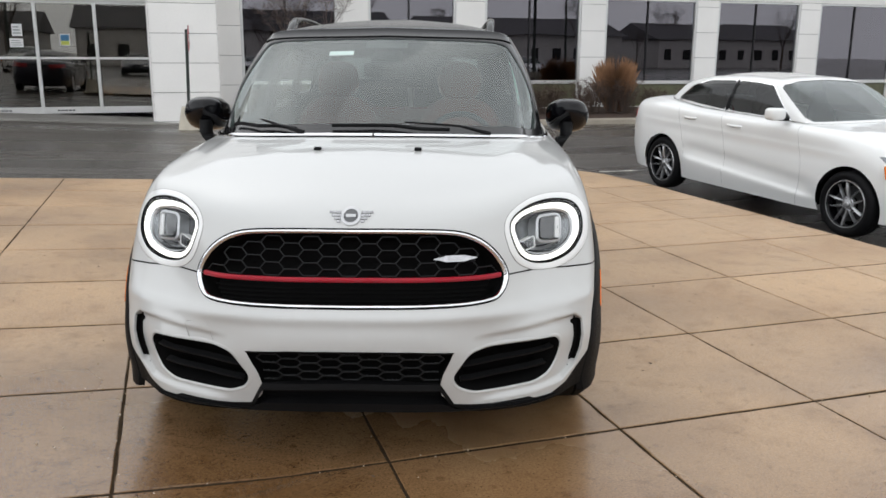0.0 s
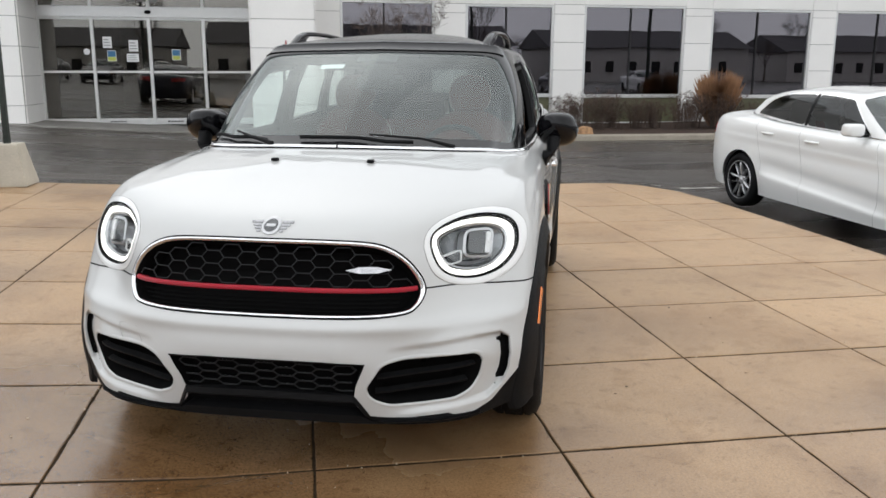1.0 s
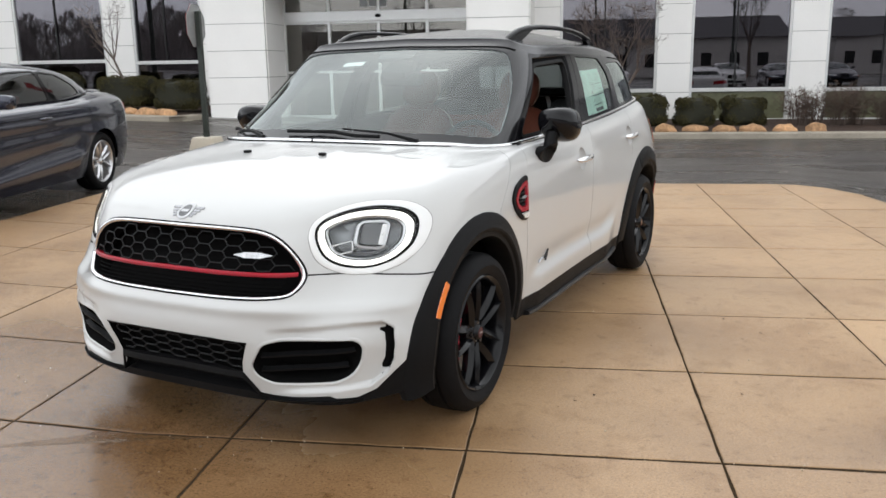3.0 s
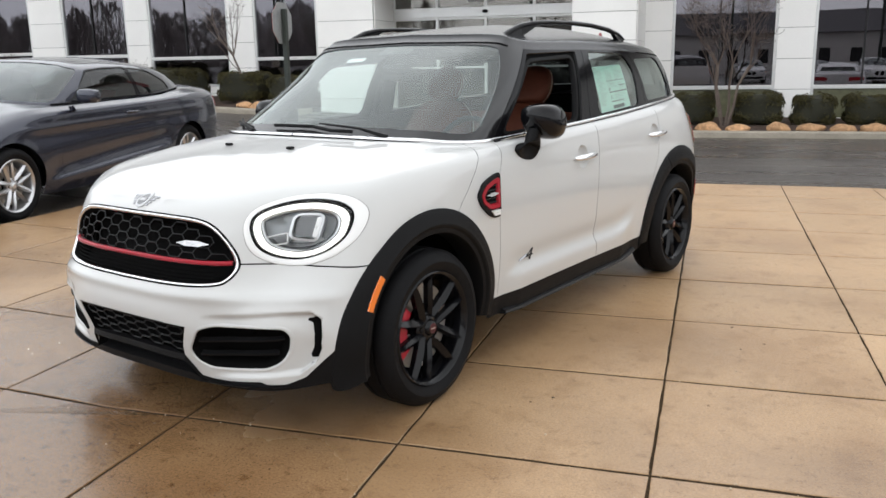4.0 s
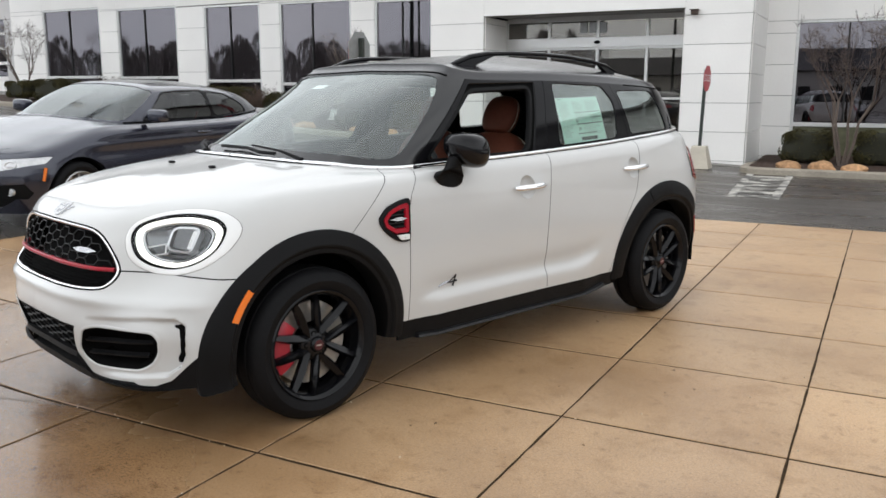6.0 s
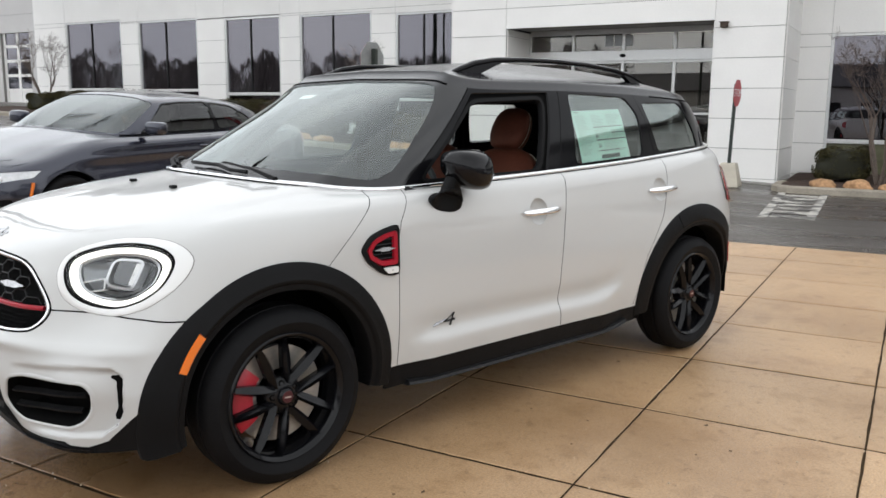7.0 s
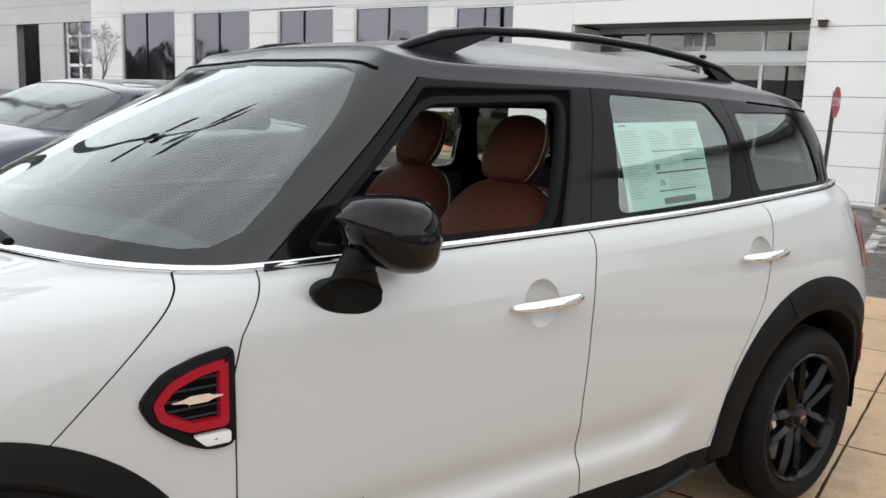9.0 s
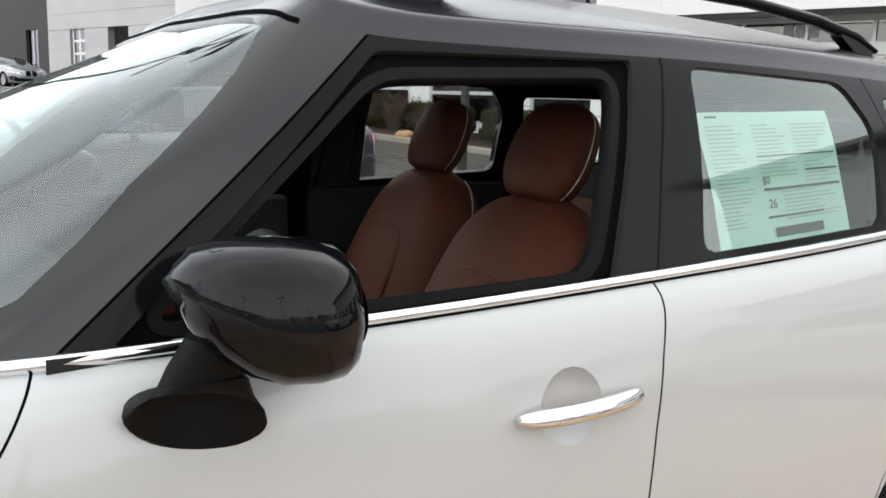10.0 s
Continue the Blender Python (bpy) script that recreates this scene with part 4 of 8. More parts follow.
car_part("bonnet", body.mesh("hood", "bonnet", M_PAINT, True), label="pearl white clamshell bonnet")
car_part("front_bumper", body.mesh("bumper", "front_bumper", M_PAINT, True), label="pearl white front bumper")
# the slot is a near-black fill in place of its shaded depth
car_part("outer_slot", body.mesh("slot", "outer_slot", M_SHADOW), mirror=True, label="near-black fill as the shaded slot at the bumper corner")
car_part("front_fender", body.mesh("fender", "front_fender", M_PAINT), mirror=True)
car_part("front_door", body.mesh("front_door", "front_door", M_PAINT), mirror=True)
car_part("rear_door", body.mesh("rear_door", "rear_door", M_PAINT), mirror=True)
car_part("rear_body", body.mesh("quarter", "rear_body", M_PAINT, True))
car_part("sill_cladding", body.mesh("sill", "sill_cladding", M_PLASTIC), mirror=True, label="black plastic sill cladding")
car_part("front_valance", body.mesh("valance", "front_valance", M_PLASTIC), mirror=True, label="black plastic lower valance")
for me in islands(body.mesh("joint", "panel_gap", M_SHADOW, False, 0, -.0016), "panel_gap"):
    car_part("panel_gap", me, mirror=True)
car_part("rear_valance", body.mesh("rear_valance", "rear_valance", M_PLASTIC, True), label="black plastic rear valance")
car_part("tail_lamp", body.mesh("tail_lamp", "tail_lamp", M_TAIL, lift=0.012), mirror=True, label="red tail lamp")

# near-black sheet under the panels, painted shade for the gaps
inner = body.pts - body.nrm * 0.0055
bm = bmesh.new()
vs = [[bm.verts.new(p) for p in row] for row in inner[::2, ::2]]
for j in range(len(vs) - 1):
    for i in range(len(vs[0]) - 1):
        q = [vs[j][i], vs[j][i + 1], vs[j + 1][i + 1], vs[j + 1][i]]
        c = sum((w.co for w in q), Vector()) / 4
        hole = min(math.hypot(c.x, c.z - .33), math.hypot(c.x + WB, c.z - .33)) < .47 and c.y > .5
        hole |= min(math.hypot(c.x - hx, c.z - hz) for hx, hz in HANDLES) < .08
        hole |= c.x > .35 and (poly_distance(c.y, c.z, GRILLE + [(-.2, .611), (-.2, .842)]) < .02 or poly_distance(c.y, c.z, HEADLAMP) < .02
                               or poly_distance(c.y, c.z, FOG) < .02 or c.z < .47 and c.y < .42)
        if not hole:
            bm.faces.new(q)
bmesh.ops.delete(bm, geom=[w for w in bm.verts if not w.link_faces], context="VERTS")
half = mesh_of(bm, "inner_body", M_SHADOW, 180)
car_part("inner_body", half, mirror=True, label="near-black inner sheet painted as shade behind the panel gaps")
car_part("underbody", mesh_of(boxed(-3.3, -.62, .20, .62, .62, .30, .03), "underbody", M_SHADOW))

# ---- glasshouse ----
top = Skin(UPPER, 300, 100, "roof")
SHIELD = [(-.5, .17), (3.0, .17), (4.85, .15), (5.5, .17), (5.8, .3), (5.45, .58), (5.0, .88), (4.6, 1.3), (4.25, 1.54), (3.9, 1.68), (3.4, 1.795), (2.6, 1.855), (1.5, 1.875), (-.5, 1.885)]
WIN_F = rounded([(-.735, 1.066), (-1.088, 1.385), (-1.550, 1.407), (-1.455, 1.083)], .045)
FRAME_F = rounded([(-.690, 1.040), (-1.092, 1.424), (-1.598, 1.437), (-1.492, 1.055)], .010)
WIN_R = rounded([(-1.715, 1.094), (-1.740, 1.434), (-2.215, 1.424), (-2.295, 1.33), (-2.290, 1.122)], .035)
WIN_Q = rounded([(-2.435, 1.136), (-2.36, 1.396), (-2.755, 1.402), (-2.80, 1.375), (-2.885, 1.158)], .022)
top.cut(lambda c, u, v: v - 1.935, "roof", "pillars")
top.cut(lambda c, u, v: poly_distance(u, v * 1.0, SHIELD), "pillars", "windscreen")
side_only = lambda c: c.y > .45 and c.x < -.5
top.cut(lambda c, u, v: poly_distance(c.x, c.z, WIN_F), "pillars", "front_window", where=side_only)
top.cut(lambda c, u, v: poly_distance(c.x, c.z, WIN_F) - .017, "pillars", "front_lip", where=side_only)
top.cut(lambda c, u, v: poly_distance(c.x, c.z, FRAME_F), "pillars", "front_seal", where=side_only)
top.cut(lambda c, u, v: poly_distance(c.x, c.z, WIN_R), "pillars", "rear_window", where=side_only)
top.cut(lambda c, u, v: poly_distance(c.x, c.z, WIN_Q), "pillars", "quarter_window", where=side_only)
top.seam(bent((-.62, 1.03), (-1.095, 1.455)), "pillars", "door_frame", .003, where=side_only)
top.seam(bent((-1.575, 1.04), (-1.598, 1.08), (-1.623, 1.25), (-1.670, 1.43)), "door_frame", "rear_pillars", .003, where=side_only)
top.cut(lambda c, u, v: poly_distance(u, v, [(13.4, .4), (16, .4), (16, 1.7), (13.3, 1.7)]), ("pillars", "rear_pillars"), "tailgate_window")
top.seam(bent((-2.408, 1.06), (-2.388, 1.16), (-2.345, 1.33), (-2.318, 1.40), (-2.29, 1.47)), "rear_pillars", "quarter_frame", .0022, where=lambda c: side_only(c) and -2.5 < c.x < -2.2)
car_part("roof", top.mesh("roof", "roof", M_ROOF, True, .02), label="glossy black roof")
car_part("windscreen_frame", top.mesh("pillars", "windscreen_frame", M_FRIT, True, .025), label="black glass border and windscreen pillars")
car_part("front_window_frame", top.mesh("door_frame", "front_window_frame", M_BLACK, False, .035), mirror=True, label="glossy black front window frame")
car_part("window_seal", top.mesh("front_seal", "window_seal", M_SHADOW, False, .03, -.013), mirror=True, label="black rubber window seal")
car_part("window_lip", top.mesh("front_lip", "window_lip", M_PLASTIC, False, .03, -.007), mirror=True, label="satin black inner lip of the window")
for me in islands(top.mesh("joint", "frame_joint", M_SHADOW, False, 0, -.004), "frame_joint"):
    car_part("frame_joint", me, mirror=True)
car_part("quarter_frame", top.mesh("quarter_frame", "quarter_frame", M_BLACK, False, .03), mirror=True, label="glossy black rear pillar strip")
car_part("rear_pillar_frame", top.mesh("rear_pillars", "rear_pillar_frame", M_BLACK, True, .03), label="glossy black rear pillars")
for lab, m in (("windscreen", M_SHIELD), ("tailgate_window", M_TINT)):
    car_part(lab, top.mesh(lab, lab, m, True, 0, -.006)).visible_shadow = False
for lab, name, m in (("rear_window", "rear_side_window", M_REARGLASS), ("quarter_window", "quarter_window", M_REARGLASS)):
    me = top.mesh(lab, name, m, False, 0, -.006)
    for mm in (me, mirrored(me, name)):
        ob = car_part(name, mm)
        ob.visible_shadow = False
ob = car_part("front_side_window", mirrored(top.mesh("front_window", "front_side_window", M_CARGLASS, False, 0, -.006), "front_side_window"))
ob.visible_shadow = False

# dark joint between the roof panel and the windscreen
bm = bmesh.new()
row = int(round(1.935 / 5 * (top.pts.shape[0] - 1)))
edge = [top.pts[row, i] + top.nrm[row, i] * .001 for i in range(0, int(4.3 / 15 * (top.pts.shape[1] - 1)), 3)]
tube(bm, [(p[0], -p[1], p[2]) for p in reversed(edge[1:])] + [tuple(p) for p in edge], .0042, 6)
car_part("roof_joint", mesh_of(bm, "roof_joint", M_SHADOW, 60), label="black joint along the front edge of the roof")
bm = bmesh.new()
edge = [top.pts[row, i] + top.nrm[row, i] * .001 for i in range(int(10.6 / 15 * (top.pts.shape[1] - 1)), top.pts.shape[1], 3)]
tube(bm, [tuple(p) for p in edge] + [(p[0], -p[1], p[2]) for p in reversed(edge[:-1])], .0036, 6)
car_part("spoiler_joint", mesh_of(bm, "spoiler_joint", M_SHADOW, 60), label="black joint under the rear spoiler")

# chrome line round the belt
bm = bmesh.new()
pts = spline(LINES[-1], np.linspace(0, 13, 90)) + np.array((0, .004, .004))
tube(bm, [tuple(p) for p in pts], .009, 8, 1.2)
tube(bm, [(p[0], -p[1], p[2]) for p in pts], .009, 8, 1.2)
car_part("belt_trim", mesh_of(bm, "belt_trim", M_CHROME, 60), label="chrome strip along the belt line")
bm = bmesh.new()
edge = []
for i in range(0, int(13 / (len(LINES[0]) - 1) * (body.pts.shape[1] - 1)), 3):
    down = Vector(body.pts[-4, i] - body.pts[-1, i]).normalized()
    edge.append(Vector(body.pts[-1, i]) + down * .0085 + Vector(body.nrm[-3, i]) * .002)
for side in (1, -1):
    tube(bm, [(q.x, side * q.y, q.z) for q in edge], .0038, 6)
car_part("belt_joint", mesh_of(bm, "belt_joint", M_SHADOW, 60), label="black joint under the chrome strip")


# ---- wheel arches ----
def arch_ring(cx, r0, r1, sx, a0, a1, name):
    bm = bmesh.new()
    rings = []
    for k in range(61):
        a = radians(a0 + (a1 - a0) * k / 60)
        ring = []
        deg = a0 + (a1 - a0) * k / 60
        ro = r1 + (.040 * min(1, max(0, (52 - deg) / 40)) if name == "front_arch" else 0)
        for r, lift in ((ro + .005, -.02), (ro + .005, .003), (ro - .003, .008), (ro - .03, .012), (r0 + .040, .019), (r0 + .031, .016), (r0 + .022, .006), (r0 + .004, .004), (r0, -.004), (r0, -.10)):
            x, z = cx + r * sx * math.cos(a), .33 + r * math.sin(a)
            p = on_side(min(.535, x), max(z, .275))
            ring.append((x, p.y + lift, max(z, .215)))
        rings.append(ring)
    loft(bm, rings, False)
    bmesh.ops.recalc_face_normals(bm, faces=bm.faces)
    car_part(name, mesh_of(bm, name, M_PLASTIC, 28), mirror=True, label="black plastic wheel arch")


arch_ring(0, .388, .484, 1.0, -13, 188, "front_arch")
arch_ring(-WB, .392, .508, 1.03, -6, 186, "rear_arch")
for cx in (0, -WB):
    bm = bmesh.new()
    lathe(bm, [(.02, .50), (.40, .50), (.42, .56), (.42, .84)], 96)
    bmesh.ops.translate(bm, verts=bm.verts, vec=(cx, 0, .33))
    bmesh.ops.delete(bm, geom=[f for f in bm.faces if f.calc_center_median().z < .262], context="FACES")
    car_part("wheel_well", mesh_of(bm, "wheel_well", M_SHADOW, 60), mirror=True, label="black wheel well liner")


# ---- wheels ----
def wheel(parent, name, r, width, rim_mat, spokes, rim_r, caliper, label, barrel=None, slim=1.0):
    """A wheel about the y axis, outer face at +y; under an empty at its centre."""
    hub = new(name)
    hub.parent = parent
    tagged(hub, label)
    w = width / 2
    bm = bmesh.new()
    prof = [(rim_r - .008, -w + .03), (rim_r + .012, -w + .004), (r - .06, -w - .004), (r - .018, -w + .012), (r - .002, -w + .04),
            (r - .002, -.045), (r - .010, -.042), (r - .010, -.036), (r - .001, -.033), (r, 0), (r - .001, .033), (r - .010, .036), (r - .010, .042), (r - .002, .045),
            (r - .002, w - .04), (r - .018, w - .012), (r - .05, w + .003), (rim_r + .03, w + .002), (rim_r + .014, w - .002), (rim_r - .006, w - .014)]
    lathe(bm, prof, 64)
    part("tyre", bm, M_RUBBER, hub, smooth=40)
    bm = bmesh.new()
    lathe(bm, [(rim_r - .004, w - .012), (rim_r - .010, w - .006), (rim_r - .022, w - .012), (rim_r - .03, w - .03), (rim_r - .045, -.02), (rim_r - .045, -w + .03), (rim_r - .006, -w + .02)], 64)
    part("rim_barrel", bm, barrel or rim_mat, hub, smooth=40)
    if barrel:
        bm = bmesh.new()
        lathe(bm, [(rim_r - .003, w - .012), (rim_r - .008, w - .0045), (rim_r - .014, w - .004), (rim_r - .017, w - .012)], 64)
        part("rim_edge", bm, rim_mat, hub, "polished rim edge", 40)
    for k in range(spokes):
        for s in (-1, 1):
            a = 2 * math.pi * k / spokes
            bm = bmesh.new()
            rings = []
            for t in (0, .12, .25, .4, .55, .7, .85, .95, 1.0):
                rr = .042 + (rim_r - .050) * t
                off = s * (.027 + .030 * t ** 1.15)
                hw = float(np.interp(t, [0, .15, .45, .8, 1], [.012, .0165, .0185, .0135, .0045])) * slim
                y = w - .036 + .014 * t + .010 * math.sin(t * 3.1)
                c, d = math.cos(a), math.sin(a)
                ring = []
                # a ridge along each spoke: a broad outer facet and a steep inner one
                for o, h in ((-hw, -.034), (-hw, -.010), (-hw * .35 * s, .006), (hw, -.010), (hw, -.034)):
                    ring.append((rr * c - (off + o) * d, y + h, rr * d + (off + o) * c))
                rings.append(ring)
            loft(bm, rings)
            bmesh.ops.recalc_face_normals(bm, faces=bm.faces)
            part("spoke", bm, rim_mat, hub, smooth=20)
    bm = bmesh.new()
    lathe(bm, [(.0005, w - .018), (.024, w - .018), (.029, w - .022), (.034, w - .034), (.064, w - .040), (.072, w - .048), (.074, w - .08), (.0005, w - .08)], 32)
    part("hub_cap", bm, rim_mat, hub, smooth=40)
    if rim_mat == M_RIM:
        bm = bmesh.new()
        lathe(bm, [(.0005, w - .0165), (.021, w - .0168), (.023, w - .019)], 24)
        part("cap_disc", bm, M_CAPRED, hub, "dark red and black hub disc", 40)
        part("cap_bar", boxed(-.013, w - .0165, -.0025, .013, w - .0152, .0025), M_ALLOY, hub)
    for k in range(5):
        a = 2 * math.pi * k / 5
        bm = bmesh.new()
        lathe(bm, [(.0005, w - .044), (.007, w - .044), (.008, w - .036), (.0125, w - .036), (.014, w - .046)], 12)
        bmesh.ops.translate(bm, verts=bm.verts, vec=(.050 * math.cos(a), 0, .050 * math.sin(a)))
        part("wheel_nut", bm, M_SHADOW, hub)
    bm = bmesh.new()
    lathe(bm, [(.09, w - .085), (rim_r - .066, w - .085), (rim_r - .066, w - .115), (.09, w - .115), (.09, w - .085)], 48)
    part("brake_disc", bm, M_TRIMDARK if barrel else M_DISC, hub, smooth=40)
    if caliper:
        bm = bmesh.new()
        rings = []
        for i in range(9):
            a = radians(-36 + 74 * i / 8)
            rings.append([((rr) * math.cos(a), y, rr * math.sin(a)) for rr, y in ((rim_r - .125, w - .058), (rim_r - .13, w - .082), (rim_r - .050, w - .082), (rim_r - .046, w - .060), (rim_r - .062 - .010 * (i % 4 == 0), w - .049 - .006 * (i % 4 == 0)), (rim_r - .10, w - .050 - .006 * (i % 4 == 0)))])
        loft(bm, rings)
        bmesh.ops.recalc_face_normals(bm, faces=bm.faces)
        part("brake_caliper", bm, M_CALIPER, hub, "red brake caliper", 40)
    return hub


def place_wheels(vehicle, others, x0, track, z, spin=0):
    """Sets a wheel at its place and copies it to the others: (x, side)."""
    first = vehicle
    first.matrix_basis = Matrix.Translation((x0, track, z)) @ pose(0, 0, 0, 0, spin, 0)
    for x, s in others:
        copy_thing(first, Matrix.Translation((x, s * track, z)) @ (Matrix.Identity(4) if s > 0 else pose(0, 0, 0, 0, 0, 180)) @ pose(0, 0, 0, 0, spin, 0))


WHEEL_LABEL = "glossy black ten-spoke alloy wheel with road tyre"
hub = wheel(car, "wheel", WHEEL_R, .205, M_RIM, 5, .244, True, WHEEL_LABEL)
place_wheels(hub, ((0, -1),), 0, TRACK - .015, WHEEL_R, -3)
hub = wheel(car, "wheel", WHEEL_R, .205, M_RIM, 5, .244, False, WHEEL_LABEL)
place_wheels(hub, ((-WB, -1),), -WB, TRACK - .015, WHEEL_R, 4)

# ---- nose: grille, lamps, intakes ----
def scaled(contour, s):
    cy, cz = sum(p[0] for p in contour) / len(contour), sum(p[1] for p in contour) / len(contour)
    return [(cy + (y - cy) * s, cz + (z - cz) * s) for y, z in contour]


def grown(contour, d):
    """A contour moved outwards by d."""
    out, n = [], len(contour)
    area = sum(contour[i - 1][0] * contour[i][1] - contour[i][0] * contour[i - 1][1] for i in range(n))
    sg = 1 if area > 0 else -1
    for i in range(n):
        (ax, ay), (bx, by) = contour[i - 1], contour[(i + 1) % n]
        l = math.hypot(bx - ax, by - ay) or 1
        out.append((contour[i][0] + sg * d * (by - ay) / l, contour[i][1] - sg * d * (bx - ax) / l))
    return out


def rings_on_nose(rings):
    """A skin over contours laid on the nose: (contour, lift)."""
    bm = bmesh.new()
    rows = [[on_nose(y, z, lift) for y, z in c] for c, lift in rings]
    loft(bm, rows, True, False)
    bmesh.ops.recalc_face_normals(bm, faces=bm.faces)
    return bm


def filled(contour, lift, flat_x=None):
    """A plate that fills a contour, set back from the nose."""
    bm = bmesh.new()
    pts = [on_nose(y, z, 0) + Vector((lift, 0, 0)) for y, z in contour]
    c = sum(pts, Vector()) / len(pts)
    mid = bm.verts.new(c)
    vs = [bm.verts.new(p) for p in pts]
    for i in range(len(vs)):
        bm.faces.new((mid, vs[i], vs[(i + 1) % len(vs)]))
    bmesh.ops.recalc_face_normals(bm, faces=bm.faces)
    return bm


FULL = GRILLE + [(-y, z) for y, z in reversed(GRILLE[1:-1])]
grille = new("radiator_grille")
grille.parent = car
tagged(grille, "black honeycomb grille with a red strip and chrome surround")
bm = rings_on_nose([(grown(FULL, -.006), -.004), (grown(FULL, -.0035), .002), (grown(FULL, -.001), .0045), (grown(FULL, .0025), .0045), (grown(FULL, .005), -.001)])
part("chrome_surround", bm, M_CHROME, grille, "chrome surround", 50)
bm = rings_on_nose([(grown(FULL, .0045), .001), (grown(FULL, .0085), .0015), (grown(FULL, .0105), -.003)])
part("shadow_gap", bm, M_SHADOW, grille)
# near-black wall and plate stand for the shaded depth behind the net
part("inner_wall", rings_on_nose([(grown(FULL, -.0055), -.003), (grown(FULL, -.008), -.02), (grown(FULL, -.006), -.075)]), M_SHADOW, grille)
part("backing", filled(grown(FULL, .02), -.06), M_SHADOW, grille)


def honeycomb(contour, pitch_y, pitch_z, z_top, z_bottom, back, r):
    """A net of long six-sided cells inside a contour."""
    bm = bmesh.new()
    hy = pitch_y / 2
    rows = int((z_top - z_bottom) / pitch_z) + 2
    for j in range(rows):
        z = z_bottom + j * pitch_z
        shift = hy if j % 2 else 0
        for i in range(-12, 13):
            y = i * pitch_y + shift
            a, b = (y - hy * .36, z), (y + hy * .36, z)
            c1 = (y + hy - hy * .36, z + pitch_z)
            for p, q in ((a, b), (b, c1), (a, (y - hy + hy * .36, z + pitch_z))):
                m = ((p[0] + q[0]) / 2, (p[1] + q[1]) / 2)
                if all(poly_distance(k[0], k[1], contour) < -.004 and k[1] > z_bottom - .001 for k in (p, m, q)):
                    tube(bm, [on_nose(k[0], k[1], back) for k in (p, m, q)], r, 5)
    return bm


part("honeycomb", honeycomb(FULL, .127, .0205, .845, .7055, -.012, .0024), M_NET, grille, "", 40)
bm = bmesh.new()
ys = [(-.497 + .994 * i / 40) for i in range(41)]
loft(bm, [[on_nose(y, .693 + dz, lf) for dz, lf in ((-.0075, -.025), (-.0075, -.007), (-.003, -.003), (.003, -.003), (.0075, -.007), (.0075, -.025))] for y in ys])
bmesh.ops.recalc_face_normals(bm, faces=bm.faces)
part("red_strip", bm, M_RED, grille, "glossy red strip", 40)
for k in range(4):
    z = .628 + .013 * k
    bm = bmesh.new()
    tube(bm, [on_nose(y * (.86 + .02 * k), z, -.02) for y in ys], .0028, 5)
    part("lower_slat", bm, M_SHADOW, grille)
# winged bar on the grille and round winged emblem on the bonnet, plain shapes
bm = bmesh.new()
loft(bm, [[on_nose(.342 + y, .757 + dz * h, lf) for dz, lf in ((-1, -.004), (-1, .004), (1, .004), (1, -.004))] for y, h in ((-.071, .001), (-.045, .006), (-.030, .010), (.030, .010), (.045, .006), (.071, .001))])
part("grille_emblem", bm, M_TWOCHROME, grille, "chrome winged emblem", 30)
emblem = new("bonnet_emblem")
emblem.parent = car
tagged(emblem, "chrome winged emblem with black centre")


def at_badge(y, z, lift):
    return on_nose(y, .882 + z, lift)


bm = bmesh.new()
loft(bm, [[at_badge(r * math.cos(a), r * math.sin(a) * .72, lf) for a in (2 * math.pi * k / 28 for k in range(28))] for r, lf in ((.033, .0), (.033, .005), (.030, .007), (.023, .006))], True, True)
bmesh.ops.recalc_face_normals(bm, faces=bm.faces)
part("emblem_ring", bm, M_ALLOY, emblem, "", 40)
bm = bmesh.new()
loft(bm, [[at_badge(r * math.cos(a), r * math.sin(a) * .72, .0062) for a in (2 * math.pi * k / 24 for k in range(24))] for r in (.0235, .001)], True, False)
bmesh.ops.recalc_face_normals(bm, faces=bm.faces)
part("emblem_disc", bm, M_LAMPDARK, emblem)
bm = bmesh.new()
loft(bm, [[at_badge(y, dz, lf) for dz, lf in ((-.0035, .005), (-.0035, .0075), (.0035, .0075), (.0035, .005))] for y in (-.016, .016)])
bmesh.ops.recalc_face_normals(bm, faces=bm.faces)
part("lettering_bar", bm, M_ALLOY, emblem, "pale bar across the emblem")
for s in (-1, 1):
    for k in range(4):
        z = .011 - .008 * k
        bm = bmesh.new()
        loft(bm, [[at_badge(s * y, z + dz, lf) for dz, lf in ((-.0024, 0), (-.0024, .004), (.0024, .004), (.0024, 0))] for y in (.033, .072 - .009 * k)])
        bmesh.ops.recalc_face_normals(bm, faces=bm.faces)
        part("wing_bar", bm, M_TWOCHROME, emblem)

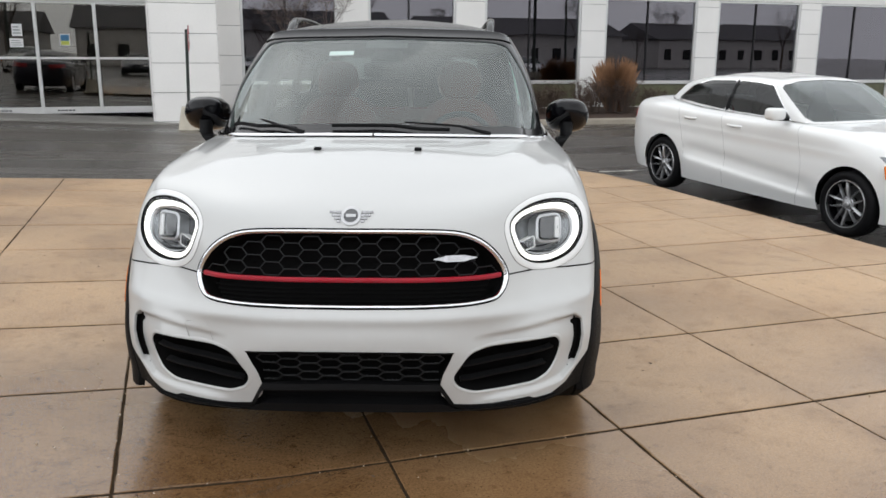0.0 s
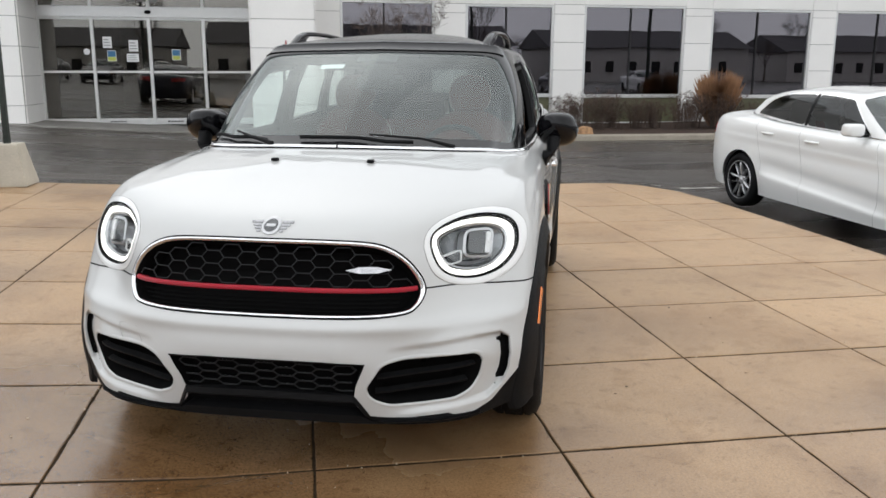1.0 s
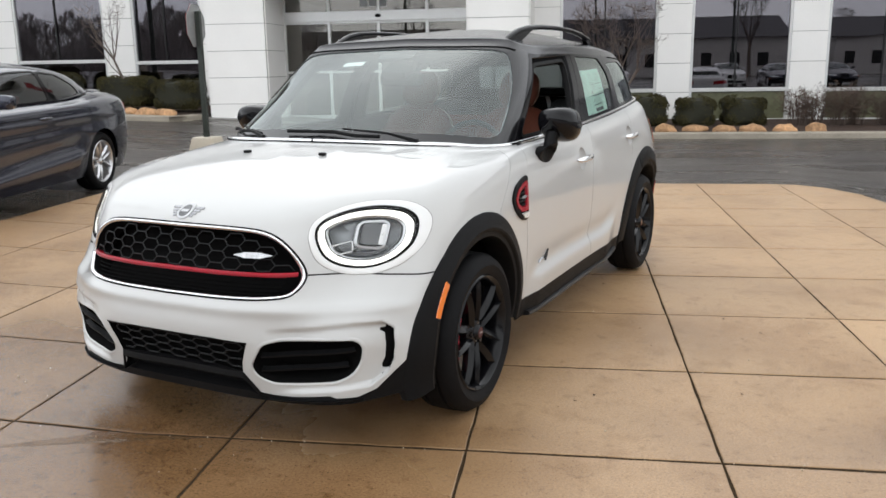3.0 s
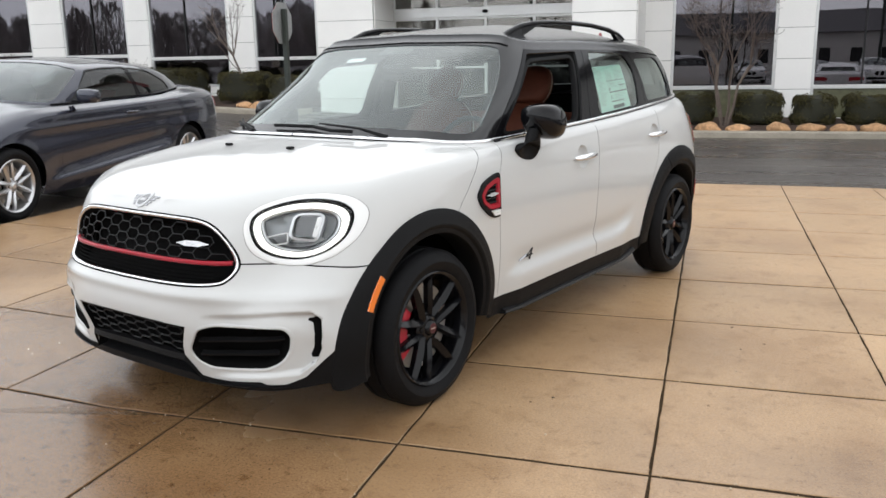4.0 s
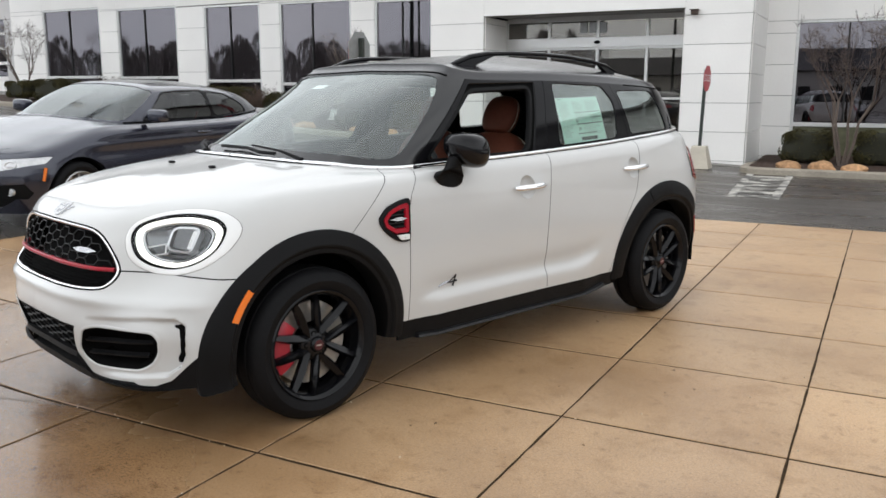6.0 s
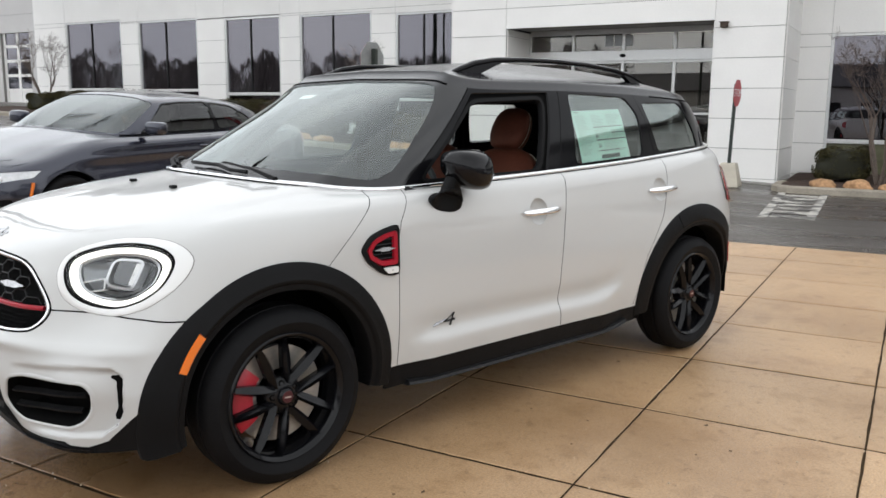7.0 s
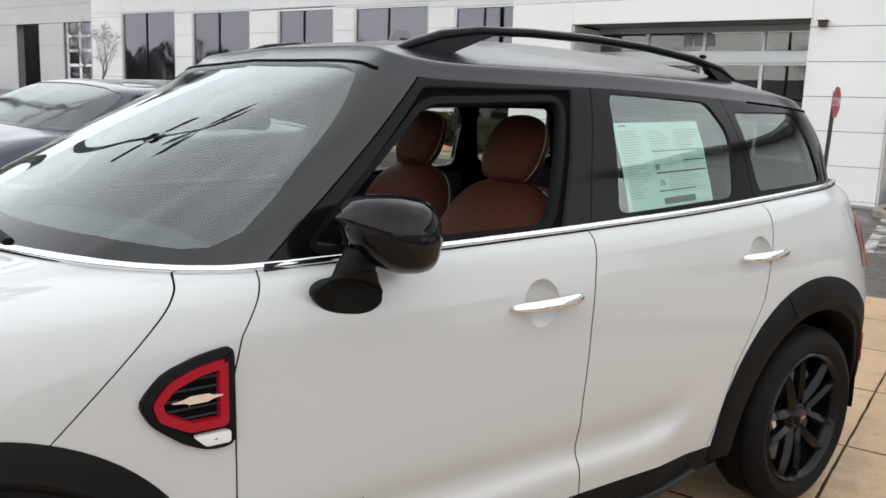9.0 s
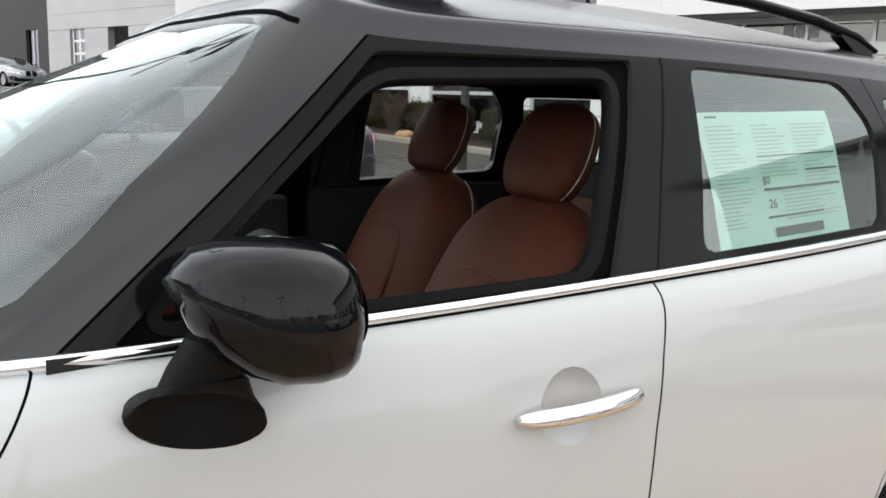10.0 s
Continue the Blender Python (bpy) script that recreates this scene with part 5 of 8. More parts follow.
# headlamps
for side in (1, -1):
    flip = lambda c: [(side * y, z) for y, z in c]
    lamp = new("headlamp")
    lamp.parent = car
    tagged(lamp, "lit headlamp with a white ring of light in a white bezel")
    H = HEADLAMP
    B = [(y + .010 * (y > .66), z - .004 * (z < .78)) for y, z in grown(H, .017)]
    part("bezel", rings_on_nose([(flip(grown(H, -.001)), -.012), (flip(grown(H, .001)), .0025), (flip(grown(H, .005)), .0035), (flip(grown(B, -.004)), .0028), (flip(B), .0015), (flip(grown(B, .0006)), -.003)]), M_SEDAN, lamp, "white painted bezel", 40)
    part("bezel_gap", rings_on_nose([(flip(grown(B, .0002)), .0007), (flip(grown(B, .0014)), .0008), (flip(grown(B, .002)), -.003)]), M_SEAL, lamp)
    part("lamp_seal", rings_on_nose([(flip(grown(H, .0008)), .003), (flip(grown(H, -.006)), .000), (flip(grown(H, -.008)), -.02)]), M_SHADOW, lamp)
    part("light_ring", rings_on_nose([(flip(grown(H, -.008)), -.014), (flip(grown(H, -.011)), -.004), (flip(grown(H, -.023)), -.006), (flip(grown(H, -.026)), -.02)]), M_DRL, lamp, "glowing white daytime light ring", 40)
    part("light_ring_edge", rings_on_nose([(flip(grown(H, -.029)), -.012), (flip(grown(H, -.034)), -.016), (flip(grown(H, -.037)), -.03)]), M_ALLOY, lamp, "", 40)
    part("reflector_bowl", rings_on_nose([(flip(grown(H, -.038)), -.02), (flip(scaled(H, .55)), -.055), (flip(scaled(H, .3)), -.06), (flip(scaled(H, .02)), -.06)]), M_LENS, lamp, "grey reflector", 60)
    sq = rounded([(.634, .772), (.718, .764), (.722, .856), (.634, .856)], .024)
    part("projector_frame", rings_on_nose([(flip(grown(sq, .006)), -.05), (flip(grown(sq, .005)), -.012), (flip(grown(sq, -.003)), -.010), (flip(grown(sq, -.008)), -.03)]), M_ALLOY, lamp, "silver frame", 40)
    part("projector_lens", filled(flip(grown(sq, -.005)), -.020), M_LAMPDARK, lamp, "dark projector lens", 180)
    # a white plate stands for the glint on the projector's outer side
    br = rounded([(.700, .778), (.716, .776), (.718, .846), (.702, .848)], .004)
    part("side_glint", rings_on_nose([(flip(grown(br, .001)), -.04), (flip(br), -.011), (flip(scaled(br, .1)), -.009)]), M_WHITE, lamp, "white plate painted as the glint on the projector", 30)
    tz = rounded([(.572, .778), (.625, .792), (.628, .757), (.594, .750)], .005)
    part("indicator", rings_on_nose([(flip(grown(tz, .004)), -.045), (flip(grown(tz, .003)), -.016), (flip(grown(tz, -.0005)), -.016), (flip(grown(tz, -.002)), -.03)]), M_WHITE, lamp, "pale frame of the indicator", 40)
    part("indicator_lens", filled(flip(grown(tz, -.001)), -.026), M_LAMPDARK, lamp, "", 180)
    part("lower_sweep", rings_on_nose([(flip([(y, z) for y, z in grown(H, -.040) if z < .765]), -.03), (flip([(y * .985 + .0103, z + .014) for y, z in grown(H, -.040) if z < .765]), -.045)]), M_ALLOY, lamp, "", 40)
    part("lamp_cover", rings_on_nose([(flip(grown(H, -.002)), .001), (flip(grown(H, -.03)), .005), (flip(scaled(H, .4)), .010), (flip(scaled(H, .02)), .011)]), M_CLEAR, lamp, "clear lamp cover", 80).visible_shadow = False

# lower intakes
for side in (1, -1):
    flip = lambda c: [(side * y, z) for y, z in c]
    intake = new("side_intake")
    intake.parent = car
    tagged(intake, "black bumper intake with blades in a white surround")
    part("surround", rings_on_nose([(flip(grown(FOG, -.005)), -.02), (flip(grown(FOG, -.002)), .001), (flip(grown(FOG, .003)), .0035), (flip(grown(FOG, .012)), -.001)]), M_PAINT, intake, "white painted lip", 60)
    part("duct", rings_on_nose([(flip(grown(FOG, -.003)), -.002), (flip(grown(FOG, -.012)), -.03), (flip(scaled(FOG, .8)), -.10), (flip(scaled(FOG, .05)), -.11)]), M_SHADOW, intake, "", 60)
    for z, y0, y1 in ((.398, .375, .69), (.342, .365, .665)):
        bm = bmesh.new()
        loft(bm, [[on_nose(side * (y0 + (y1 - y0) * k / 14), z + .025 * k / 14 + dz, lf) for dz, lf in ((-.008, -.03), (-.006, -.012), (.002, -.010), (.007, -.03))] for k in range(15)])
        bmesh.ops.recalc_face_normals(bm, faces=bm.faces)
        part("blade", bm, M_PLASTIC, intake)
lower = new("lower_grille")
lower.parent = car
tagged(lower, "black honeycomb lower grille")
LOW = [(-.34, .457), (-.20, .465), (.20, .465), (.34, .457), (.325, .42), (.305, .375), (.297, .338), (-.297, .338), (-.305, .375), (-.325, .42)]
part("inner_wall", rings_on_nose([(grown(LOW, .0), -.002), (grown(LOW, .004), -.03), (grown(LOW, .004), -.10)]), M_SHADOW, lower)
part("backing", filled(grown(LOW, .03), -.07), M_SHADOW, lower)
part("honeycomb", honeycomb(LOW, .134, .0165, .47, .345, -.016, .0030), M_NET, lower, "", 40)
bm = bmesh.new()
loft(bm, [[on_nose(y, float(np.interp(abs(y), [0, .2, .34], [.466, .465, .457])) + dz, lf) for dz, lf in ((-.006, -.05), (-.006, .0), (.0, .002), (.0, -.05))] for y in [-.34 + .68 * i / 20 for i in range(21)]])
bmesh.ops.recalc_face_normals(bm, faces=bm.faces)
part("upper_edge", bm, M_PLASTIC, lower)


def chin(y):
    """Section of the black chin under the lower grille: a shelf, a hollow below it and the lip."""
    a = abs(y)
    top_z = float(np.interp(a, [0, .296, .342, .40], [.340, .336, .252, .247]))
    k = min(1.0, max(0.0, (.352 - a) / .05))
    base = float(np.interp(a, [0, .34, .62, .74, .80], [.224, .224, .232, .238, .25]))
    mid = (top_z + base) / 2
    shelf = max(mid + .004, top_z - .024)
    rows = [(top_z + .004, -.03), (top_z + .002, .001), (shelf + .004, .009 * k + .003), (shelf, .006 * k + .003), (mid + .022 * k, .004 - .05 * k), (mid - .008 * k, .004 - .05 * k),
            (base + .022 * k + .010, .006), (base + .010, .018 - .006 * (a > .62)), (base, .016 - .006 * (a > .62)), (base - .004, -.04)]
    x = max(on_nose(y, .26, 0).x, on_nose(y, .34, 0).x - .035) if a < .7 else on_nose(y, .27, 0).x
    return [(on_nose(y, z, 0).x + lf if z > .235 else x + lf - .02, y, z) for z, lf in rows]


bm = bmesh.new()
loft(bm, [chin(-.70 + 1.40 * i / 90) for i in range(91)])
bmesh.ops.recalc_face_normals(bm, faces=bm.faces)
car_part("front_lip", mesh_of(bm, "front_lip", M_PLASTIC, 35), label="black plastic chin with a hollow over its lip")
# tow cover line and bumper crease marks
bm = bmesh.new()
tube(bm, [on_nose(-y, z, .0001) for y, z in ((.455, .478), (.470, .535), (.540, .537), (.552, .533), (.555, .520), (.545, .480))], .0009, 4)
car_part("tow_cover_line", mesh_of(bm, "tow_cover_line", M_SEAL))

# ---- flank details ----
for side in (1, -1):
    m = lambda p: (p[0], side * p[1], p[2])
    for (hx, hz) in HANDLES:
        handle = new("door_handle")
        handle.parent = car
        tagged(handle, "chrome door handle over a round recess")
        bm = bmesh.new()
        rings = []
        for r, dep in ((.063, .0), (.060, -.004), (.050, -.017), (.032, -.025), (.015, -.027), (.0002, -.0275)):
            rings.append([m(on_side(hx + r * math.cos(a), hz + r * math.sin(a), 0) + Vector((0, dep, 0))) for a in (2 * math.pi * k / 28 for k in range(28))])
        loft(bm, rings, True, False)
        bmesh.ops.recalc_face_normals(bm, faces=bm.faces)
        part("recess", bm, M_PAINT, handle, "", 80)
        bm = bmesh.new()
        rings = []
        for k in range(25):
            t = .5 - .5 * math.cos(math.pi * k / 24)
            x = hx + .111 - .248 * t
            c = on_side(x, hz + .006 * t, 0)
            w = .003 + .0115 * (1 - abs(2 * t - 1) ** 6) ** .5
            out = .006 + .026 * math.sin(math.pi * min(1, max(0, t))) ** .5
            rings.append([m((x, c.y + out + .009 * math.cos(a) - .25 * w * math.sin(a), hz + .006 * t + w * math.sin(a))) for a in (2 * math.pi * j / 12 for j in range(12))])
        loft(bm, rings)
        bmesh.ops.recalc_face_normals(bm, faces=bm.faces)
        part("grip", bm, M_CHROME, handle, "chrome grip", 60)
    # side vent
    VENT = [(-.326, .825), (-.372, .874), (-.44, .897), (-.512, .910), (-.512, .715), (-.46, .713), (-.41, .735), (-.352, .780)]
    vent = new("side_vent")
    vent.parent = car
    tagged(vent, "black side vent with a red frame and small white lamp")

    def on_flank(rings):
        bm = bmesh.new()
        loft(bm, [[m(on_side(x, z, lf)) for x, z in c] for c, lf in rings], True, False)
        bmesh.ops.recalc_face_normals(bm, faces=bm.faces)
        return bm
    V = rounded(VENT, .02, 3)
    part("vent_frame", on_flank([(grown(V, .002), -.004), (grown(V, .001), .010), (grown(V, -.016), .013), (grown(V, -.020), .008)]), M_PLASTIC, vent, "", 40)
    V2 = rounded([(-.352, .824), (-.385, .858), (-.44, .878), (-.496, .887), (-.496, .758), (-.42, .758), (-.362, .790)], .012, 3)
    part("red_frame", on_flank([(grown(V2, .003), .004), (grown(V2, .001), .016), (grown(V2, -.016), .015), (grown(V2, -.020), .004)]), M_RED, vent, "glossy red frame", 40)
    part("vent_mesh", on_flank([(grown(V, -.008), .006), (scaled(V, .5), .005), (scaled(V, .02), .005)]), M_SHADOW, vent)
    bm = bmesh.new()
    loft(bm, [[m(on_side(x, .820 + dz * h, lf)) for dz, lf in ((-1, .006), (-1, .016), (1, .016), (1, .006))] for x, h in ((-.385, .001), (-.41, .004), (-.42, .008), (-.455, .008), (-.465, .004), (-.485, .001))])
    bmesh.ops.recalc_face_normals(bm, faces=bm.faces)
    part("vent_emblem", bm, M_CHROME, vent, "chrome winged bar", 30)
    V3 = rounded([(-.425, .748), (-.500, .748), (-.500, .724), (-.450, .724)], .006, 3)
    part("marker_lamp", on_flank([(grown(V3, .001), .002), (V3, .017), (scaled(V3, .1), .018)]), M_SEDAN, vent, "white repeater lamp", 40)
    for k in range(5):
        bm = bmesh.new()
        z = .785 + .018 * k
        tube(bm, [m(on_side(x, z, .008)) for x in (-.375, -.43, -.484)], .0025, 5)
        part("vent_slat", bm, M_TRIMDARK, vent)
    # orange side marker on the arch
    bm = bmesh.new()
    loft(bm, [[m(Vector((r * math.cos(radians(a)), on_side(.43 * math.cos(radians(a)), .33 + .43 * math.sin(radians(a))).y + lf, .33 + r * math.sin(radians(a))))) for r, lf in ((.416, .004), (.419, .0215), (.443, .0180), (.446, .004))] for a in (23, 27, 32, 37, 41)])
    bmesh.ops.recalc_face_normals(bm, faces=bm.faces)
    car_part("side_marker", mesh_of(bm, "side_marker", M_ORANGE, 40), label="orange side reflector")
    # small slanted lettering badge, plain bars
    for k in range(3):
        bm = bmesh.new()
        tube(bm, [m(on_side(-.712 - .02 * k, .462 + .004 * k, .003)), m(on_side(-.735 - .02 * k, .476 + .004 * k, .003))], .0035, 5)
        car_part("badge_bar", mesh_of(bm, "badge_bar", M_TWOCHROME, 30))
    bm = bmesh.new()
    tube(bm, [m(on_side(x, z, .004)) for x, z in ((-.806, .455), (-.820, .508), (-.776, .474), (-.832, .478))], .0048, 6)
    car_part("badge_figure", mesh_of(bm, "badge_figure", M_TRIMDARK, 30), label="dark chrome figure of the model badge")
    # joint across the rear arch and the red reflector behind the wheel
    bm = bmesh.new()
    tube(bm, [m(Vector((-WB + r * 1.03 * math.cos(radians(66)), on_side(-WB + r * 1.03 * math.cos(radians(66)), .33 + r * math.sin(radians(66))).y + lf, .33 + r * math.sin(radians(66))))) for r, lf in ((.506, .009), (.478, .012), (.434, .019), (.424, .017))], .0022, 5)
    car_part("arch_joint", mesh_of(bm, "arch_joint", M_SHADOW))
    bm = bmesh.new()
    loft(bm, [[m(Vector((-WB + r * 1.03 * math.cos(radians(a)), on_side(-WB + r * 1.03 * math.cos(radians(a)), .33 + r * math.sin(radians(a))).y + lf, .33 + r * math.sin(radians(a))))) for r, lf in ((.430, .004), (.434, .024), (.462, .021), (.466, .004))] for a in (147, 152, 157, 162)])
    bmesh.ops.recalc_face_normals(bm, faces=bm.faces)
    car_part("rear_reflector", mesh_of(bm, "rear_reflector", M_TAIL, 40), label="red side reflector")
    # running board blade below the sill
    bm = bmesh.new()
    loft(bm, [[m(p) for p in ((x, .79, z), (x, .846, z + .003), (x, .861, z + .009), (x, .858, z + .020), (x, .846, z + .027), (x, .79, z + .029))] for x, z in [(-.58 - 1.48 * i / 24, .222 + .030 * max(0, (i - 20) / 4) ** 2 + .010 * max(0, (2 - i) / 2)) for i in range(25)]])
    bmesh.ops.recalc_face_normals(bm, faces=bm.faces)
    car_part("sill_blade", mesh_of(bm, "sill_blade", M_SATIN, 30), label="satin black sill blade")

    # door mirror
    mirror = new("door_mirror")
    mirror.parent = car
    tagged(mirror, "glossy black door mirror on a matt foot")
    bm = bmesh.new()
    rings = []
    for x, zc, hz, yc, hy in ((-.741, 1.146, .006, .868, .008), (-.744, 1.143, .024, .873, .032), (-.757, 1.136, .046, .884, .061), (-.782, 1.127, .063, .895, .083), (-.812, 1.118, .075, .902, .094),
                              (-.845, 1.112, .082, .904, .099), (-.89, 1.107, .083, .900, .100), (-.920, 1.103, .078, .896, .094), (-.937, 1.101, .068, .893, .084), (-.943, 1.100, .058, .892, .074), (-.940, 1.100, .050, .892, .066)):
        ring = []
        for a in (2 * math.pi * k / 36 for k in range(36)):
            c, d = math.copysign(abs(math.cos(a)) ** .74, math.cos(a)), math.copysign(abs(math.sin(a)) ** .80, math.sin(a))
            crease = .004 * math.exp(-(d / .16) ** 2) * max(0, c)
            ring.append(m((x + .012 * c, yc + hy * c + crease, zc + hz * d)))
        rings.append(ring)
    loft(bm, rings)
    bmesh.ops.recalc_face_normals(bm, faces=bm.faces)
    part("mirror_cap", bm, M_PIANO, mirror, "", 55)
    bm = bmesh.new()
    rings = []
    for cx, cy, cz, rx, q, sy, sz in ((-.768, .840, .974, .078, .038, 0, 1), (-.768, .856, .974, .082, .041, .1, 1), (-.768, .870, .978, .083, .042, .3, .95), (-.767, .882, .990, .076, .041, .6, .8),
                                      (-.766, .886, 1.010, .062, .037, .85, .5), (-.767, .887, 1.028, .054, .034, .95, .3), (-.768, .887, 1.030, .050, .031, .95, .3), (-.776, .888, 1.052, .047, .031, 1, .1), (-.80, .892, 1.085, .050, .036, 1, 0)):
        rings.append([m((cx + rx * math.cos(a), cy + q * sy * math.sin(a), cz + q * sz * math.sin(a) + .22 * rx * math.cos(a) * (sz if cz < 1.02 else 0))) for a in (2 * math.pi * k / 28 for k in range(28))])
    loft(bm, rings)
    bmesh.ops.recalc_face_normals(bm, faces=bm.faces)
    part("mirror_foot", bm, M_PLASTIC, mirror, "matt black foot", 45)
    bm = bmesh.new()
    loft(bm, [[m((-.941, .892 + .066 * math.cos(a) * s, 1.100 + .05 * math.sin(a) * s)) for a in (2 * math.pi * k / 24 for k in range(24))] for s in (1, .02)], True, False)
    part("mirror_glass", bm, M_CHROME, mirror, "mirror glass")

    # roof rail
    rail = new("roof_rail")
    rail.parent = car
    tagged(rail, "glossy black raised roof rail")
    shape = [(-1.09, 1.512, .008), (-1.15, 1.532, .016), (-1.24, 1.562, .017), (-1.36, 1.582, .016), (-1.55, 1.592, .015), (-1.8, 1.594, .015), (-2.05, 1.588, .015), (-2.3, 1.570, .016), (-2.47, 1.545, .016), (-2.57, 1.515, .008)]
    bm = bmesh.new()
    loft(bm, [[m((x, .545 - .03 * ((x + 1.8) / .72) ** 2 + .020 * math.cos(a), z + .85 * h * math.sin(a))) for a in (2 * math.pi * k / 14 for k in range(14))] for x, z, h in shape])
    bmesh.ops.recalc_face_normals(bm, faces=bm.faces)
    part("rail_bar", bm, M_BLACK, rail, "", 60)
    for x0, x1 in ((-1.11, -1.40), (-2.555, -2.40)):
        bm = bmesh.new()
        zz, xx = [p[1] for p in shape], [-p[0] for p in shape]
        rings = []
        for k in range(9):
            x = x0 + (x1 - x0) * k / 8
            y, z = .545 - .03 * ((x + 1.8) / .72) ** 2, float(np.interp(-x, xx, zz)) - .004
            low = 1.48 + (z - .012 - 1.48) * max(0, (k - 2) / 6) ** .7
            rings.append([m((x, y - .015, low)), m((x, y + .015, low)), m((x, y + .013, z)), m((x, y - .013, z))])
        loft(bm, rings)
        bmesh.ops.recalc_face_normals(bm, faces=bm.faces)
        part("rail_foot", bm, M_BLACK, rail)

# washer jets on the bonnet
for y in (-.199, .195):
    bm = bmesh.new()
    box(bm, -.012, -.014, 0, .014, .014, .012, .004, Matrix.Translation((.09, y, 1.034)))
    car_part("washer_jet", mesh_of(bm, "washer_jet", M_PLASTIC), label="small black washer jet")


def on_glass(u, v, lift=0.0, side=1):
    """A place on the glasshouse by its line numbers."""
    j, i = v / 5 * (top.pts.shape[0] - 1), u / 15 * (top.pts.shape[1] - 1)
    p, n = top.pts[int(round(j)), int(round(i))], top.nrm[int(round(j)), int(round(i))]
    q = Vector(p) + Vector(n) * lift
    return Vector((q.x, q.y * side, q.z))


def wiper(path, arm):
    w = new("wiper")
    w.parent = car
    tagged(w, "black windscreen wiper")
    bm = bmesh.new()
    pts = [on_glass(abs(u), v, .016, 1 if u >= 0 else -1) for u, v in path]
    tube(bm, pts, .0062, 6, 1.4)
    part("blade", bm, M_PLASTIC, w)
    bm = bmesh.new()
    pts = [on_glass(abs(u), v, l, 1 if u >= 0 else -1) for u, v, l in arm]
    tube(bm, pts, [.014] + [.008] * (len(pts) - 2) + [.006], 6, .7)
    part("arm", bm, M_PLASTIC, w)


wiper([(-3.2, .17), (-2.8, .14), (-2.3, .11), (-1.8, .09), (-1.35, .07)], [(-1.2, .02, .015), (-1.7, .06, .035), (-2.2, .13, .034)])
wiper([(-.72, .10), (-.3, .09), (.3, .08), (.8, .075), (1.3, .07)], [(2.2, .02, .015), (1.5, .05, .035), (.5, .11, .034)])

# ---- cabin ----
def cushion(bm, rings, n=20):
    """A stuffed shape: rings of (centre, half width, half depth, direction of depth)."""
    out = []
    for c, w, d, ax in rings:
        c, ax = Vector(c), Vector(ax).normalized()
        ring = []
        for k in range(n):
            a = 2 * math.pi * k / n
            cc, ss = math.copysign(abs(math.cos(a)) ** .7, math.cos(a)), math.copysign(abs(math.sin(a)) ** .8, math.sin(a))
            ring.append(c + Vector((0, w * cc, 0)) + ax * d * ss)
        out.append(ring)
    loft(bm, out)
    bmesh.ops.recalc_face_normals(bm, faces=bm.faces)


def smooth_rings(rows, n):
    """More rings between the given ones, along a smooth curve."""
    pts = [Vector(r) for r in rows]
    out = []
    for k in range(n):
        t = k / (n - 1) * (len(pts) - 1)
        i = min(int(t), len(pts) - 2)
        f = t - i
        a, b, c, d = pts[max(i - 1, 0)], pts[i], pts[i + 1], pts[min(i + 2, len(pts) - 1)]
        q = .5 * (2 * b + (c - a) * f + (2 * a - 5 * b + 4 * c - d) * f * f + (3 * b - a - 3 * c + d) * f ** 3)
        out.append((q.x, max(q.y, .004), max(q.z, .002)))
    return out


def seat(y, back):
    """A front seat; back: how far it is slid back."""
    s = new("front_seat")
    s.parent = car
    s.location = (back, y, 0)
    tagged(s, "brown leather front seat with pale piping")
    lean = Vector((-.42, 0, 1)).normalized()
    nrm = Vector((1, 0, .42)).normalized()
    base = Vector((-1.285, 0, .62))
    prof = smooth_rings([(0, .20, .04), (.03, .24, .09), (.15, .262, .120), (.28, .260, .120), (.42, .240, .108), (.50, .212, .092), (.565, .150, .064), (.598, .06, .02)], 22)
    bm = bmesh.new()
    base = base - nrm * .045
    cushion(bm, [(base + lean * h, w, d, nrm) for h, w, d in prof], 36)
    part("backrest", bm, M_LEATHER, s, "", 60)
    bm = bmesh.new()
    cushion(bm, [(base + lean * h + nrm * (.122 - .09 * max(0, h - .15)), w, d, nrm) for h, w, d in smooth_rings([(.02, .10, .012), (.06, .135, .018), (.2, .14, .018), (.32, .125, .018), (.38, .09, .014), (.405, .02, .004)], 16)], 28)
    part("back_insert", bm, M_LEATHER, s, "", 60)
    bm = bmesh.new()
    base = base + nrm * .045
    cushion(bm, [(base + lean * (.575 + h), w, d, nrm) for h, w, d in smooth_rings([(0, .05, .02), (.012, .09, .042), (.06, .118, .052), (.12, .122, .052), (.18, .106, .046), (.212, .07, .032), (.226, .02, .008)], 22)], 32)
    part("headrest", bm, M_LEATHER, s, "", 60)
    for side in (-1, 1):
        bm = bmesh.new()
        tube(bm, [base + lean * .50 + Vector((0, side * .06, 0)), base + lean * .60 + Vector((0, side * .06, 0))], .007, 8)
        part("headrest_post", bm, M_CHROME, s)
        bm = bmesh.new()
        tube(bm, [base + lean * h + Vector((0, side * w * 1.0, 0)) - nrm * .062 for h, w, d in prof[2:-2]], .0021, 6)
        part("piping", bm, M_PIPING, s, "pale piping")
        bm = bmesh.new()
        tube(bm, [base + lean * (.575 + h) + Vector((0, side * w, 0)) for h, w in ((.012, .089), (.035, .107), (.06, .118), (.09, .1215), (.12, .122), (.15, .116), (.18, .106), (.2, .088))], .0018, 6)
        part("piping", bm, M_PIPING, s, "pale piping")
    bm = bmesh.new()
    cushion(bm, [(Vector((-1.36 + .10 * k, 0, .56 + .012 * k)), .25 - .004 * k * k, .075, (0, 0, 1)) for k in range(6)], 20)
    part("seat_cushion", bm, M_LEATHER, s, "", 60)


